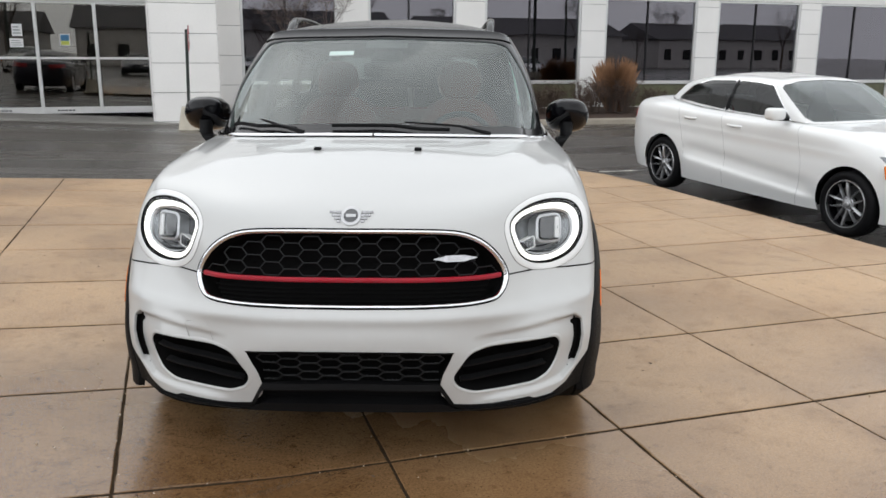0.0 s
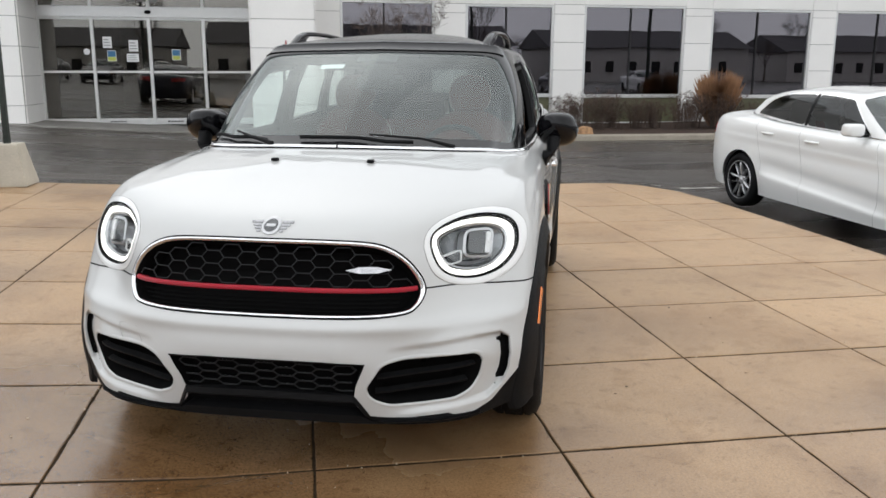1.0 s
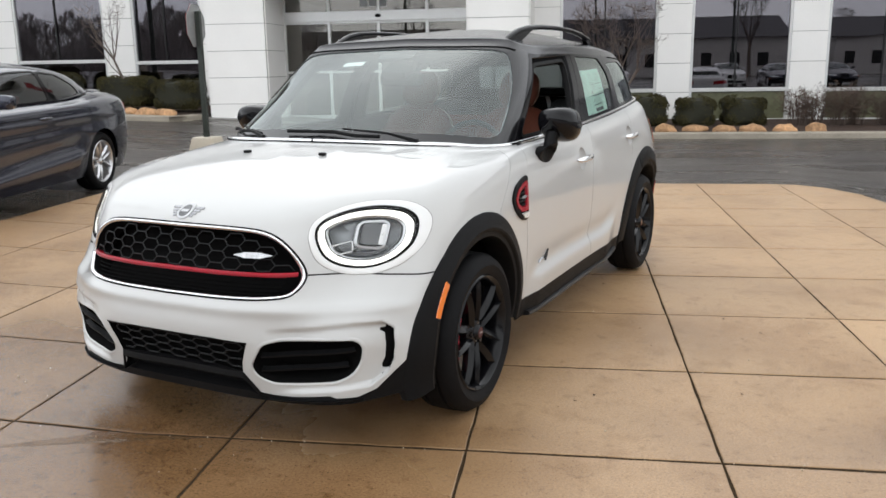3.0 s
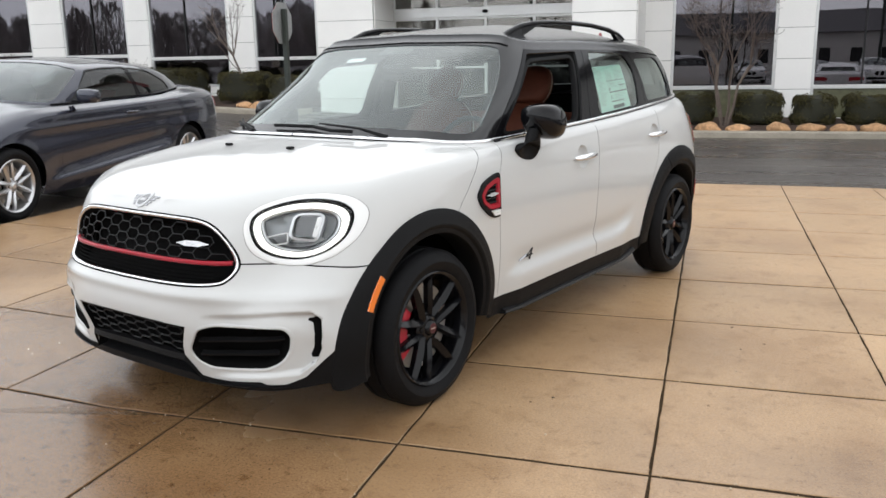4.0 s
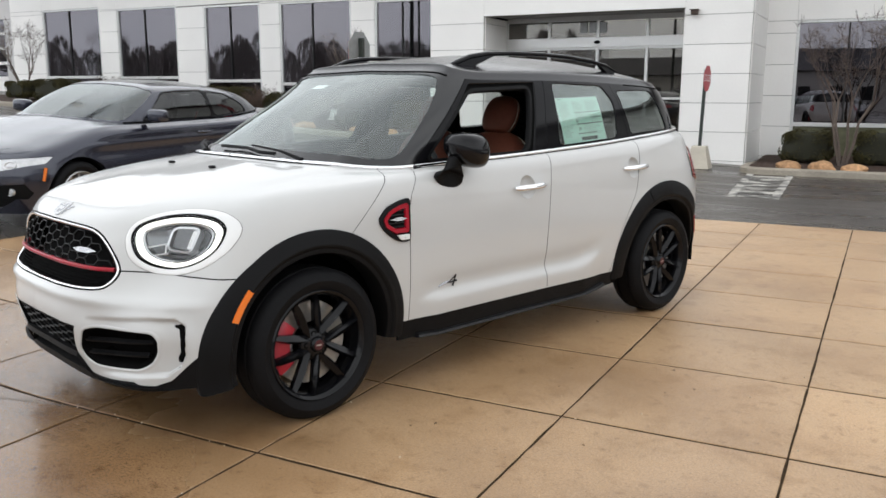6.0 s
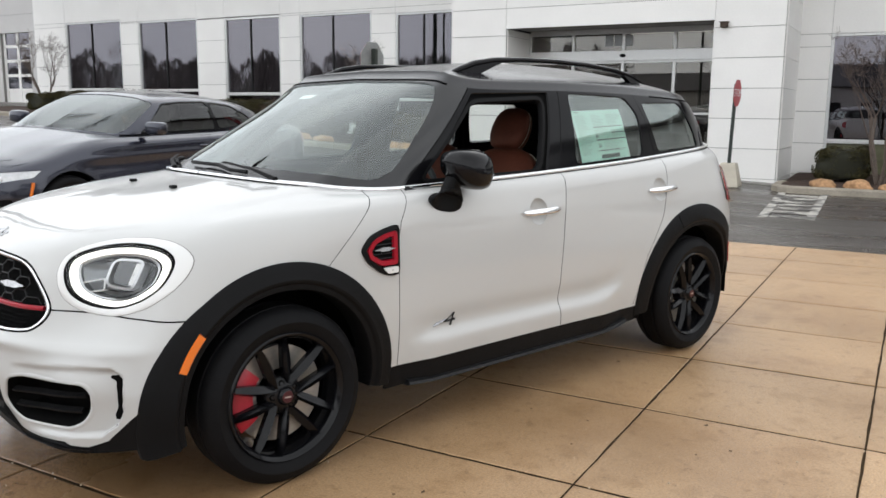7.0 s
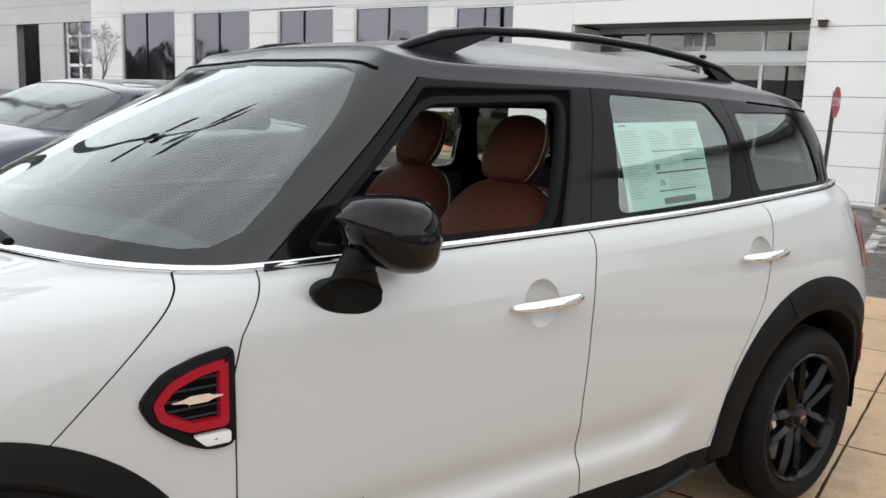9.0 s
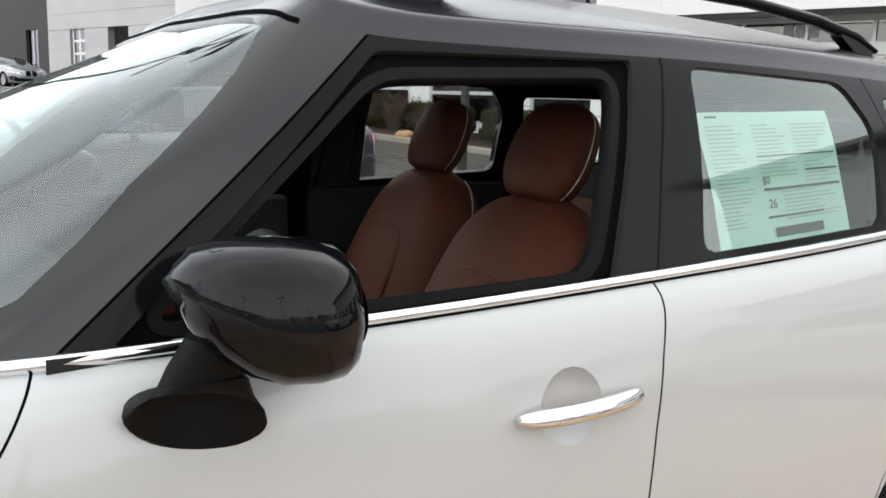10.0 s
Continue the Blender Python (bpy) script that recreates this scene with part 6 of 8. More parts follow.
seat(.37, -.12)
seat(-.37, -.29)
bench = new("rear_bench")
bench.parent = car
tagged(bench, "brown leather rear bench")
bm = bmesh.new()
cushion(bm, [((-2.28, 0, .55), .60, .06, (1, 0, .2)), ((-2.31, 0, .65), .62, .08, (1, 0, .2)), ((-2.39, 0, .95), .62, .07, (1, 0, .2)), ((-2.42, 0, 1.05), .58, .04, (1, 0, .2))], 32)
part("bench_back", bm, M_LEATHER, bench, "", 60)
bm = bmesh.new()
cushion(bm, [((-2.25, 0, .56), .60, .07, (0, 0, 1)), ((-1.9, 0, .58), .60, .08, (0, 0, 1)), ((-1.8, 0, .57), .58, .06, (0, 0, 1))], 24)
part("bench_seat", bm, M_LEATHER, bench, "", 60)
for y in (-.38, .38):
    bm = bmesh.new()
    cushion(bm, [((-2.44, y, 1.0), .08, .03, (1, 0, .2)), ((-2.45, y, 1.05), .11, .045, (1, 0, .2)), ((-2.47, y, 1.13), .10, .04, (1, 0, .2)), ((-2.475, y, 1.16), .06, .02, (1, 0, .2))], 18)
    part("rear_headrest", bm, M_TRIMDARK, bench, "dark headrest", 60)
dash = new("dashboard")
dash.parent = car
tagged(dash, "black dashboard with steering wheel")
bm = bmesh.new()
loft(bm, [[(x, y, z - .03 * abs(y)) for x, z in ((-.30, .90), (-.36, 1.015), (-.55, 1.025), (-.72, 1.0), (-.80, .93), (-.78, .70), (-.40, .60))] for y in [-.70 + 1.4 * k / 12 for k in range(13)]])
bmesh.ops.recalc_face_normals(bm, faces=bm.faces)
part("dash_top", bm, M_TRIMDARK, dash, "", 40)
bm = bmesh.new()
ring = [Vector((-.98, .37, .93)) + Vector((-.30 * math.sin(a), 0, .95 * math.sin(a))).normalized() * 0 + Vector((-.055 * math.sin(a), .18 * math.cos(a), .172 * math.sin(a))) for a in (2 * math.pi * k / 32 for k in range(33))]
tube(bm, ring, .015, 8)
part("steering_wheel", bm, M_TRIMDARK, dash, "", 60)
bm = bmesh.new()
lathe(bm, [(.001, .02), (.06, .015), (.075, -.01), (.05, -.12)], 20, "x")
bmesh.ops.translate(bm, verts=bm.verts, vec=(-.97, .37, .93))
part("steering_hub", bm, M_TRIMDARK, dash, "", 60)
car_part("cabin_floor", mesh_of(boxed(-2.9, -.72, .30, -.35, .72, .40, .02), "cabin_floor", M_TRIMDARK))
car_part("tunnel_console", mesh_of(boxed(-1.6, -.11, .40, -.75, .11, .66, .03), "tunnel_console", M_TRIMDARK))
car_part("headliner", top.mesh("roof", "headliner", M_TRIMDARK, True, 0, -.03))
car_part("luggage_cover", mesh_of(boxed(-3.15, -.62, .95, -2.5, .62, .97, .005), "luggage_cover", M_TRIMDARK))
for side in (1, -1):
    for x0, x1, zt in ((-.62, -1.50, 1.045), (-1.58, -2.35, 1.075)):
        bm = bmesh.new()
        loft(bm, [[(x, side * y, z) for y, z in ((.80, .35), (.74, .36), (.70, .62), (.735, .86), (.745, zt - .01), (.78, zt))] for x in (x0, (x0 + x1) / 2, x1)])
        bmesh.ops.recalc_face_normals(bm, faces=bm.faces)
        car_part("door_lining", mesh_of(bm, "door_lining", M_TRIMDARK, 40), label="black door lining")
        bm = boxed(x1 + .1, side * .69 - .02, .70, x0 - .12, side * .69 + .02, .84, .015)
        car_part("armrest_trim", mesh_of(bm, "armrest_trim", M_LEATHER), label="brown leather armrest panel")
# centre pillars inside
for side in (1, -1):
    bm = bmesh.new()
    loft(bm, [[(x, side * y, z) for x, z, y in ((a, .5, .76), (a, 1.07, .755), (a, 1.28, .71), (a + .0, 1.44, .635))] for a in (-1.58, -1.76)], False)
    so = mesh_of(bm, "pillar_lining", M_TRIMDARK)
    car_part("pillar_lining", so)
# inner mirror, camera box and stickers behind the windscreen
bm = bmesh.new()
box(bm, -.03, -.12, -.035, .03, .12, .035, .02, Matrix.Translation((-.93, 0, 1.325)))
car_part("inner_mirror", mesh_of(bm, "inner_mirror", M_TRIMDARK, 40), label="black rear-view mirror")
bm = bmesh.new()
box(bm, -.09, -.075, -.03, .06, .075, .02, .02, Matrix.Translation((-.90, 0, 1.375)) @ pose(0, 0, 0, 0, 24, 0))
car_part("sensor_box", mesh_of(bm, "sensor_box", M_TRIMDARK, 40), label="black sensor box at the top of the windscreen")


def glass_patch(u0, u1, v0, v1, side, lift, name, material, label):
    bm = bmesh.new()
    rows = [[bm.verts.new(on_glass(u0 + (u1 - u0) * i / 6, v0 + (v1 - v0) * j / 4, lift, side)) for i in range(7)] for j in range(5)]
    for a, b in zip(rows, rows[1:]):
        for i in range(6):
            bm.faces.new((a[i], a[i + 1], b[i + 1], b[i]))
    car_part(name, mesh_of(bm, name, material), label=label)


for side in (1, -1):
    glass_patch(0, .42, 1.60, 1.84, side, -.009, "sensor_pod", M_TRIMDARK, "black sensor pod behind the windscreen")
glass_patch(.60, 1.08, 1.46, 1.56, -1, -.012, "windscreen_sticker", M_WHITE, "small white windscreen sticker")


# price sheet inside the rear side window, with plain bars for its print
def on_window(x, z, lift):
    hit, n, _, _ = cabin.ray_cast(Vector((x, 3, z)), Vector((0, -1, 0)))
    n = n if n.y > 0 else -n
    return hit + n * lift


tn, tm = top.pts.shape[:2]
cabin = BVHTree.FromPolygons([tuple(p) for p in top.pts.reshape(-1, 3)], [(j * tm + i, j * tm + i + 1, (j + 1) * tm + i + 1, (j + 1) * tm + i) for j in range(tn - 1) for i in range(tm - 1)])
sheet_ob = new("price_sheet")
sheet_ob.parent = car
tagged(sheet_ob, "pale green price sheet taped inside the rear window")
TL, TR, BR, BL = Vector((-1.738, 1.352)), Vector((-2.147, 1.366)), Vector((-2.182, 1.118)), Vector((-1.776, 1.096))


def on_sheet(s, t, lift):
    p = (TL * (1 - s) + TR * s) * (1 - t) + (BL * (1 - s) + BR * s) * t
    return on_window(p.x, p.y, lift)


def sheet_patch(s0, s1, t0, t1, lift, name, material):
    bm = bmesh.new()
    rows = [[bm.verts.new(on_sheet(s0 + (s1 - s0) * i / 8, t0 + (t1 - t0) * j / 6, lift + (.0012 * math.sin(9 * (s0 + (s1 - s0) * i / 8) + 5 * j) if name == "paper" else 0))) for i in range(9)] for j in range(7)]
    for a, b in zip(rows, rows[1:]):
        for i in range(8):
            bm.faces.new((a[i], a[i + 1], b[i + 1], b[i]))
    bmesh.ops.solidify(bm, geom=bm.faces, thickness=.0004)
    part(name, bm, material, sheet_ob)


sheet_patch(0, 1, 0, 1, -.012, "paper", M_PAPER)
random.seed(11)
for s0, s1, t0, n in ((.04, .30, .10, 26), (.36, .62, .10, 10), (.66, .97, .10, 9), (.36, .66, .37, 5), (.70, .97, .40, 6), (.50, .97, .62, 8)):
    for k in range(n):
        t = t0 + .030 * k
        sheet_patch(s0, s0 + (s1 - s0) * random.uniform(.5, 1), t, t + .009, -.0100, "print_line", M_PAPERTEXT)
for s0, s1, t0, t1, mm in ((.35, .97, .335, .345, M_INK), (.36, .97, .585, .605, M_LENS), (.70, .97, .46, .475, M_INK), (.36, .80, .80, .815, M_LENS), (.40, .78, .89, .965, M_INK), (.06, .14, .03, .045, M_INK)):
    sheet_patch(s0, s1, t0, t1, -.0095, "print_bar", mm)
for body_text, s0, t0, size in (("$0", .355, .555, .022), ("26", .375, .74, .026)):
    cu = bpy.data.curves.new("print_figure", "FONT")
    cu.body, cu.size, cu.extrude = body_text, size, .0002
    cu.materials.append(M_INK)
    ob = new("print_figure", cu)
    ob.parent = sheet_ob
    o, ex, ey = on_sheet(s0, t0, -.0090), on_sheet(s0 + .1, t0, -.0090), on_sheet(s0, t0 - .1, -.0090)
    ax, ay = (ex - o).normalized(), (ey - o).normalized()
    az = ax.cross(ay).normalized()
    ay = az.cross(ax)
    ob.matrix_basis = Matrix((ax, ay, az)).transposed().to_4x4()
    ob.matrix_basis.translation = o
    ob.location = o

# ---- the two parked saloons ----
SED_LINES = [
    [(.74, 0, .2), (.70, .42, .2), (.55, .72, .2), (.36, .84, .2), (0, .85, .2), (-.5, .85, .2), (-1.4, .85, .2), (-2.3, .85, .2), (-2.85, .85, .2), (-3.4, .83, .22), (-3.72, .70, .25), (-3.82, .40, .25), (-3.84, 0, .25)],
    [(.80, 0, .45), (.76, .42, .45), (.60, .74, .45), (.37, .88, .45), (0, .905, .45), (-.5, .90, .42), (-1.4, .892, .40), (-2.3, .90, .42), (-2.85, .91, .45), (-3.4, .88, .45), (-3.76, .74, .48), (-3.87, .42, .48), (-3.9, 0, .48)],
    [(.79, 0, .66), (.74, .42, .67), (.58, .74, .68), (.34, .87, .69), (0, .90, .70), (-.5, .885, .68), (-1.4, .882, .68), (-2.3, .895, .72), (-2.85, .91, .76), (-3.4, .88, .78), (-3.75, .74, .80), (-3.86, .42, .80), (-3.89, 0, .80)],
    [(.70, 0, .78), (.64, .42, .79), (.48, .70, .80), (.26, .82, .83), (-.05, .86, .86), (-.5, .88, .88), (-1.4, .885, .90), (-2.3, .89, .93), (-2.85, .885, .96), (-3.35, .84, .98), (-3.68, .70, .99), (-3.8, .40, 1.0), (-3.83, 0, 1.0)],
    [(.15, 0, .92), (.10, .40, .925), (.0, .62, .925), (-.15, .73, .935), (-.35, .79, .945), (-.65, .815, .95), (-1.4, .82, .965), (-2.3, .815, .99), (-2.75, .79, 1.025), (-3.1, .74, 1.05), (-3.4, .63, 1.06), (-3.5, .38, 1.07), (-3.5, 0, 1.07)],
    [(-.45, 0, 1.0), (-.48, .38, .99), (-.55, .58, .98), (-.62, .68, .975), (-.70, .735, .97), (-.85, .765, .97), (-1.4, .77, .985), (-2.3, .765, 1.005), (-2.7, .735, 1.035), (-2.95, .68, 1.055), (-3.1, .60, 1.07), (-3.15, .38, 1.08), (-3.15, 0, 1.085)],
]
SED_EDGE = [(-1.3, 0, 1.39), (-1.28, .36, 1.378), (-1.25, .50, 1.36), (-1.27, .565, 1.35), (-1.35, .595, 1.35), (-1.5, .605, 1.355), (-1.8, .61, 1.365), (-2.25, .60, 1.355), (-2.62, .58, 1.320), (-2.82, .55, 1.280), (-2.91, .49, 1.262), (-2.95, .3, 1.267), (-2.95, 0, 1.272)]


RAISED = ("roof_shell", "window_trim", "centre_pillar", "windscreen", "rear_screen", "front_window", "rear_window", "belt_trim", "seat_back", "door_handle", "side_marker")

M_BRIGHTLAMP = mat("bright_lamp_lens", (0.52, 0.53, 0.54), 0.18, 0.5, 0.15, 40, coat=1.0)


def saloon(name, m, paint, drop, win_front, win_rear, rim, label, edge_mat, coupe, rise=0.0):
    """A saloon or coupe facing +x; drop: how far its roof is lowered; two windows a side."""
    v = thing(name, m, label, "car", "parked saloons")

    def add(pname, me, lab="", twin=False):
        for q in ([me, mirrored(me, pname)] if twin else [me]):
            ob = new(pname, q)
            ob.parent = v
            if pname in RAISED:
                ob.location.z = rise
            if lab:
                tagged(ob, lab)
        return ob
    nose_drop = .065 if coupe else 0.0

    def creases(p):
        """The shoulder line and the hollow along the doors."""
        x, y, z = p[..., 0], p[..., 1], p[..., 2]
        mid = np.clip((x + 3.5) / .5, 0, 1) * np.clip((.1 - x) / .4, 0, 1) * (y > .6)
        line = .835 - .025 * (x + 1.5)
        p[..., 2] += rise * np.clip((z - .25) / .4, 0, 1)
        p[..., 2] -= nose_drop * np.clip((x + .5) / .8, 0, 1) ** 2 * np.clip((z - .45) / .2, 0, 1) * (3 - 2 * np.clip((x + .5) / .8, 0, 1))
        p[..., 0] = np.where(x < -3.2, -3.2 + (x + 3.2) * (1 - 3.2 * rise), x)
        p[..., 1] += mid * (2.0 if coupe else 1.0) * (.007 / (1 + np.exp((z - line) / .008)) - .005 * np.exp(-((z - line + .09) / .06) ** 2))
        door = np.clip((x + 2.5) / .2, 0, 1) * np.clip((-.35 - x) / .2, 0, 1) * (y > .6)
        low = .40 - .075 * (x + 1.4)
        p[..., 1] += door * (.030 / (1 + np.exp((z - low) / .010)) - .020 * np.exp(-((z - low - .10) / .07) ** 2))
    skin = Skin(SED_LINES, 190, 90, "body", creases)
    wells = [0, -2.85]
    for cx in wells:
        skin.cut(lambda c, u, w: math.hypot(c.x - cx, c.z - .32) - .372, "body", "well", where=lambda c: c.y > .5)
    skin.seam(bent((-.62, .2), (-.60, .6), (-.72, 1.0)), "body", "front_door", .0018, where=lambda c: c.y > .6 and c.x > -2.8 and c.z < 1.06)
    skin.seam(bent((-1.72, .2), (-1.74, .6), (-1.86, 1.02)), "front_door", "rear_door", .0018)
    skin.seam(bent((-2.42, .25), (-2.45, .6), (-2.62, 1.03)), "rear_door", "tail_end", .0018)
    for z0, z1, x0, x1 in ((.62, .78, .62, .3),):
        lamp = [(a, b + rise - nose_drop) for a, b in ((.44, .63), (.66, .655), (.858, .715), (.862, .775), (.66, .757), (.46, .735))]
        skin.cut(lambda c, u, w: poly_distance(c.y, c.z, lamp), "body", "headlamp", where=lambda c: c.x > .2)
    kid = [(.03, .50), (.22, .50), (.25, .60), (.22, .74), (.03, .74)]
    skin.cut(lambda c, u, w: poly_distance(c.y, c.z, kid), "body", "grille", where=lambda c: c.x > .2)
    skin.cut(lambda c, u, w: poly_distance(c.y, c.z, [(-.1, .26), (.62, .26), (.74, .34), (.60, .40), (-.1, .40)]), "body", "intake", where=lambda c: c.x > .2)
    if coupe:
        fog = [(.58, .42), (.62, .345), (.80, .335), (.835, .39), (.80, .475), (.62, .46)]
        skin.cut(lambda c, u, w: poly_distance(c.y, c.z, fog), ("body", "intake"), "fog_recess", where=lambda c: c.x > .2)
    skin.cut(lambda c, u, w: poly_distance(u, c.z, [(9.55, .84), (11.2, .80), (11.2, .93), (9.6, .955)]), ("body", "tail_end"), "tail_lamp", where=lambda c: c.x < -3.2)
    for q in islands(skin.mesh("joint", "panel_gap", M_SHADOW, False, 0, -.001), "panel_gap"):
        add("panel_gap", q, twin=True)
    add("body_shell", skin.mesh("body", "body_shell", paint, True), "painted body shell")
    add("rear_quarter", skin.mesh("tail_end", "rear_quarter", paint), twin=True)
    add("front_door", skin.mesh("front_door", "front_door", paint), twin=True)
    add("rear_door", skin.mesh("rear_door", "rear_door", paint), twin=True)
    add("headlamp", skin.mesh("headlamp", "headlamp", M_BRIGHTLAMP if coupe else M_LENS, False, .006, -.004), "headlamp behind clear glass", True)
    nose_tree = BVHTree.FromPolygons([tuple(p) for p in skin.pts.reshape(-1, 3)], [(j * 190 + i, j * 190 + i + 1, (j + 1) * 190 + i + 1, (j + 1) * 190 + i) for j in range(89) for i in range(189)])
    for y0 in (.56, .70):
        rings = []
        for r, back in ((.036, -.002), (.036, .006), (.029, .006), (.027, -.004), (.012, .002), (.001, .003)):
            ring = []
            for a in (2 * math.pi * k / 20 for k in range(20)):
                yy, zz = y0 + r * 1.15 * math.cos(a), .69 + rise - nose_drop + .012 * (y0 > .6) + r * math.sin(a)
                hit = nose_tree.ray_cast(Vector((3, yy, zz)), Vector((-1, 0, 0)))[0]
                ring.append((hit.x + back, yy, zz))
            rings.append(ring)
        bm = bmesh.new()
        loft(bm, rings, True, False)
        bmesh.ops.recalc_face_normals(bm, faces=bm.faces)
        add("lamp_ring", mesh_of(bm, "lamp_ring", M_ALLOY, 40), "silver lamp ring", True)
    add("grille", skin.mesh("grille", "grille", M_SHADOW, False, .02, -.01), "black grille", True)
    if coupe:
        add("fog_recess", skin.mesh("fog_recess", "fog_recess", M_PLASTIC, False, .02, -.012), "black recess of the fog lamp", True)
        for s in (1, -1):
            bm = bmesh.new()
            lathe(bm, [(.001, .004), (.020, .006), (.030, .002), (.036, .008), (.036, -.02)], 20, "x")
            hit = nose_tree.ray_cast(Vector((3, .70, .40)), Vector((-1, 0, 0)))[0]
            bmesh.ops.translate(bm, verts=bm.verts, vec=(hit.x - .012, s * .70, .40))
            add("fog_lamp", mesh_of(bm, "fog_lamp", M_BRIGHTLAMP, 40), "round fog lamp")
    add("air_intake", skin.mesh("intake", "air_intake", M_PLASTIC, True, .02, -.006), "black lower intake")
    add("tail_lamp", skin.mesh("tail_lamp", "tail_lamp", M_TAIL, False, .005, .004), "red tail lamp", True)
    belt = [Vector(p) + Vector((0, -.004, .003)) for p in SED_LINES[-1]]
    edge = [Vector((x, y, z - drop)) for x, y, z in SED_EDGE]
    mid = [a.lerp(b, .5) + Vector((.01, .028 if a.y > .05 else 0, .022 if a.x > -.6 else 0)) for a, b in zip(belt, edge)]
    c = Vector((-1.95, 0, 1.435 - drop))
    lines = [belt, mid, edge] + [[Vector((e.x + (c.x - e.x) * k, e.y * (1 - k), e.z + (c.z - e.z) * (1 - (1 - k) ** 2))) for e in edge] for k in (.35, .7, .96)]
    roof = Skin([[tuple(p) for p in l] for l in lines], 190, 70, "roof")
    so = lambda q: q.y > .4
    roof.cut(lambda q, u, w: poly_distance(u, w, [(-.5, .08), (3.5, .10), (3.95, .3), (3.75, 1.7), (3.2, 1.9), (-.5, 1.94)]), "roof", "windscreen")
    roof.cut(lambda q, u, w: poly_distance(u, w, [(10.1, .2), (13, .2), (13, 1.8), (10.1, 1.8)]), "roof", "rear_screen")
    wf, wr = rounded(win_front, .03), rounded(win_rear, .04)
    xb, xr = win_front[-1][0], win_rear[0][0]
    roof.cut(lambda q, u, w: min(poly_distance(q.x, q.z, grown_simple(wf, .014)), poly_distance(q.x, q.z, grown_simple(wr, .014))), ("roof",), "window_edge", where=so)
    roof.cut(lambda q, u, w: poly_distance(q.x, q.z, wf), ("roof", "window_edge"), "front_window", where=so)
    roof.cut(lambda q, u, w: poly_distance(q.x, q.z, wr), ("roof", "window_edge"), "rear_window", where=so)
    lean = (win_front[-2][0] - xb, win_rear[1][0] - xr)
    roof.cut(lambda q, u, w: poly_distance(q.x, q.z, [(xb + .002, .985), (xb + lean[0] + .002, win_front[-2][1] + .004), (xr + lean[1] - .002, win_front[-2][1] + .004), (xr - .002, .985)]), ("roof", "window_edge"), "centre_pillar", where=so)
    add("roof_shell", roof.mesh("roof", "roof_shell", paint, True), "painted roof and pillars")
    q = max(islands(roof.mesh("centre_pillar", "centre_pillar", M_BLACK, False, 0), "centre_pillar"), key=lambda g: len(g.polygons))
    add("centre_pillar", q, "glossy black centre pillar", True)
    add("window_trim", roof.mesh("window_edge", "window_trim", edge_mat, False, .01, .002), twin=True)
    for lab, both in (("windscreen", True), ("rear_screen", True), ("front_window", False), ("rear_window", False)):
        me = roof.mesh(lab, lab, M_HAZEGLASS if lab == "windscreen" else M_TINT, both, 0, -.005)
        for q in ([me] if both else [me, mirrored(me, lab)]):
            add(lab, q).visible_shadow = False
    add("cabin_trim", mesh_of(boxed(-3.0, -.70, .35, -.75, .70, .90, .05), "cabin_trim", M_TRIMDARK))
    for x in (-1.55, -2.45):
        for y in (-.36, .36):
            bm = bmesh.new()
            cushion(bm, [((x, y, .8), .2, .06, (1, 0, .2)), ((x - .08, y, 1.02), .19, .06, (1, 0, .2)), ((x - .10, y, 1.1), .12, .04, (1, 0, .2)), ((x - .12, y, 1.2), .11, .05, (1, 0, .2)), ((x - .125, y, 1.24), .05, .02, (1, 0, .2))], 16)
            add("seat_back", mesh_of(bm, "seat_back", M_TRIMDARK, 60))
    add("underbody", mesh_of(boxed(-3.5, -.58, .19, .40, .58, .40, .05), "underbody", M_SHADOW))
    for cx in wells:
        bm = bmesh.new()
        lathe(bm, [(.02, .55), (.37, .55), (.37, .86)], 32)
        bmesh.ops.translate(bm, verts=bm.verts, vec=(cx, 0, .32))
        bmesh.ops.delete(bm, geom=[f for f in bm.faces if f.calc_center_median().z < .24], context="FACES")
        add("wheel_well", mesh_of(bm, "wheel_well", M_SHADOW, 60), "", True)
    h = wheel(v, "wheel", .325, .22, rim, 5, .238, False, "multi-spoke alloy wheel with road tyre", None if coupe else M_RIM, 1.0 if coupe else .62)
    place_wheels(h, ((0, -1), (-2.85, 1), (-2.85, -1)), 0, .795, .325)
    for s in (1, -1):
        mr = new("door_mirror")
        mr.parent = v
        mr.location.z = rise
        tagged(mr, "door mirror in the body colour")
        bm = bmesh.new()
        bmesh.ops.create_uvsphere(bm, u_segments=20, v_segments=12, radius=1)
        for w in bm.verts:
            q = [math.copysign(abs(t) ** .5, t) for t in w.co]
            w.co = (-.95 + .075 * q[0], s * (.965 + .10 * q[1]), 1.055 + .065 * q[2])
        part("mirror_cap", bm, paint, mr, "", 180)
        bm = bmesh.new()
        box(bm, -.97, min(s * .80, s * .93), .985, -.91, max(s * .80, s * .93), 1.015, .008)
        part("mirror_arm", bm, M_PLASTIC, mr)
        if coupe:
            bm = bmesh.new()
            tube(bm, [(-.95, s * (.88 + .18 * k / 4), 1.012) for k in range(5)], .009, 6)
            part("mirror_strip", bm, M_CHROME, mr, "chrome strip")
        for hx, hz in (((-1.62, .86), (-2.38, .88)) if not coupe else ((-1.75, .86),)):
            bm = bmesh.new()
            tube(bm, [(hx + .11 - .055 * k, s * (.888 + (.02 if 0 < k < 4 else 0)), hz) for k in range(5)], .014, 8)
            add("door_handle", mesh_of(bm, "door_handle", paint, 60))
    bm = bmesh.new()
    tube(bm, [tuple(p + Vector((0, .008, .006))) for p in belt[4:11]], .007, 6)
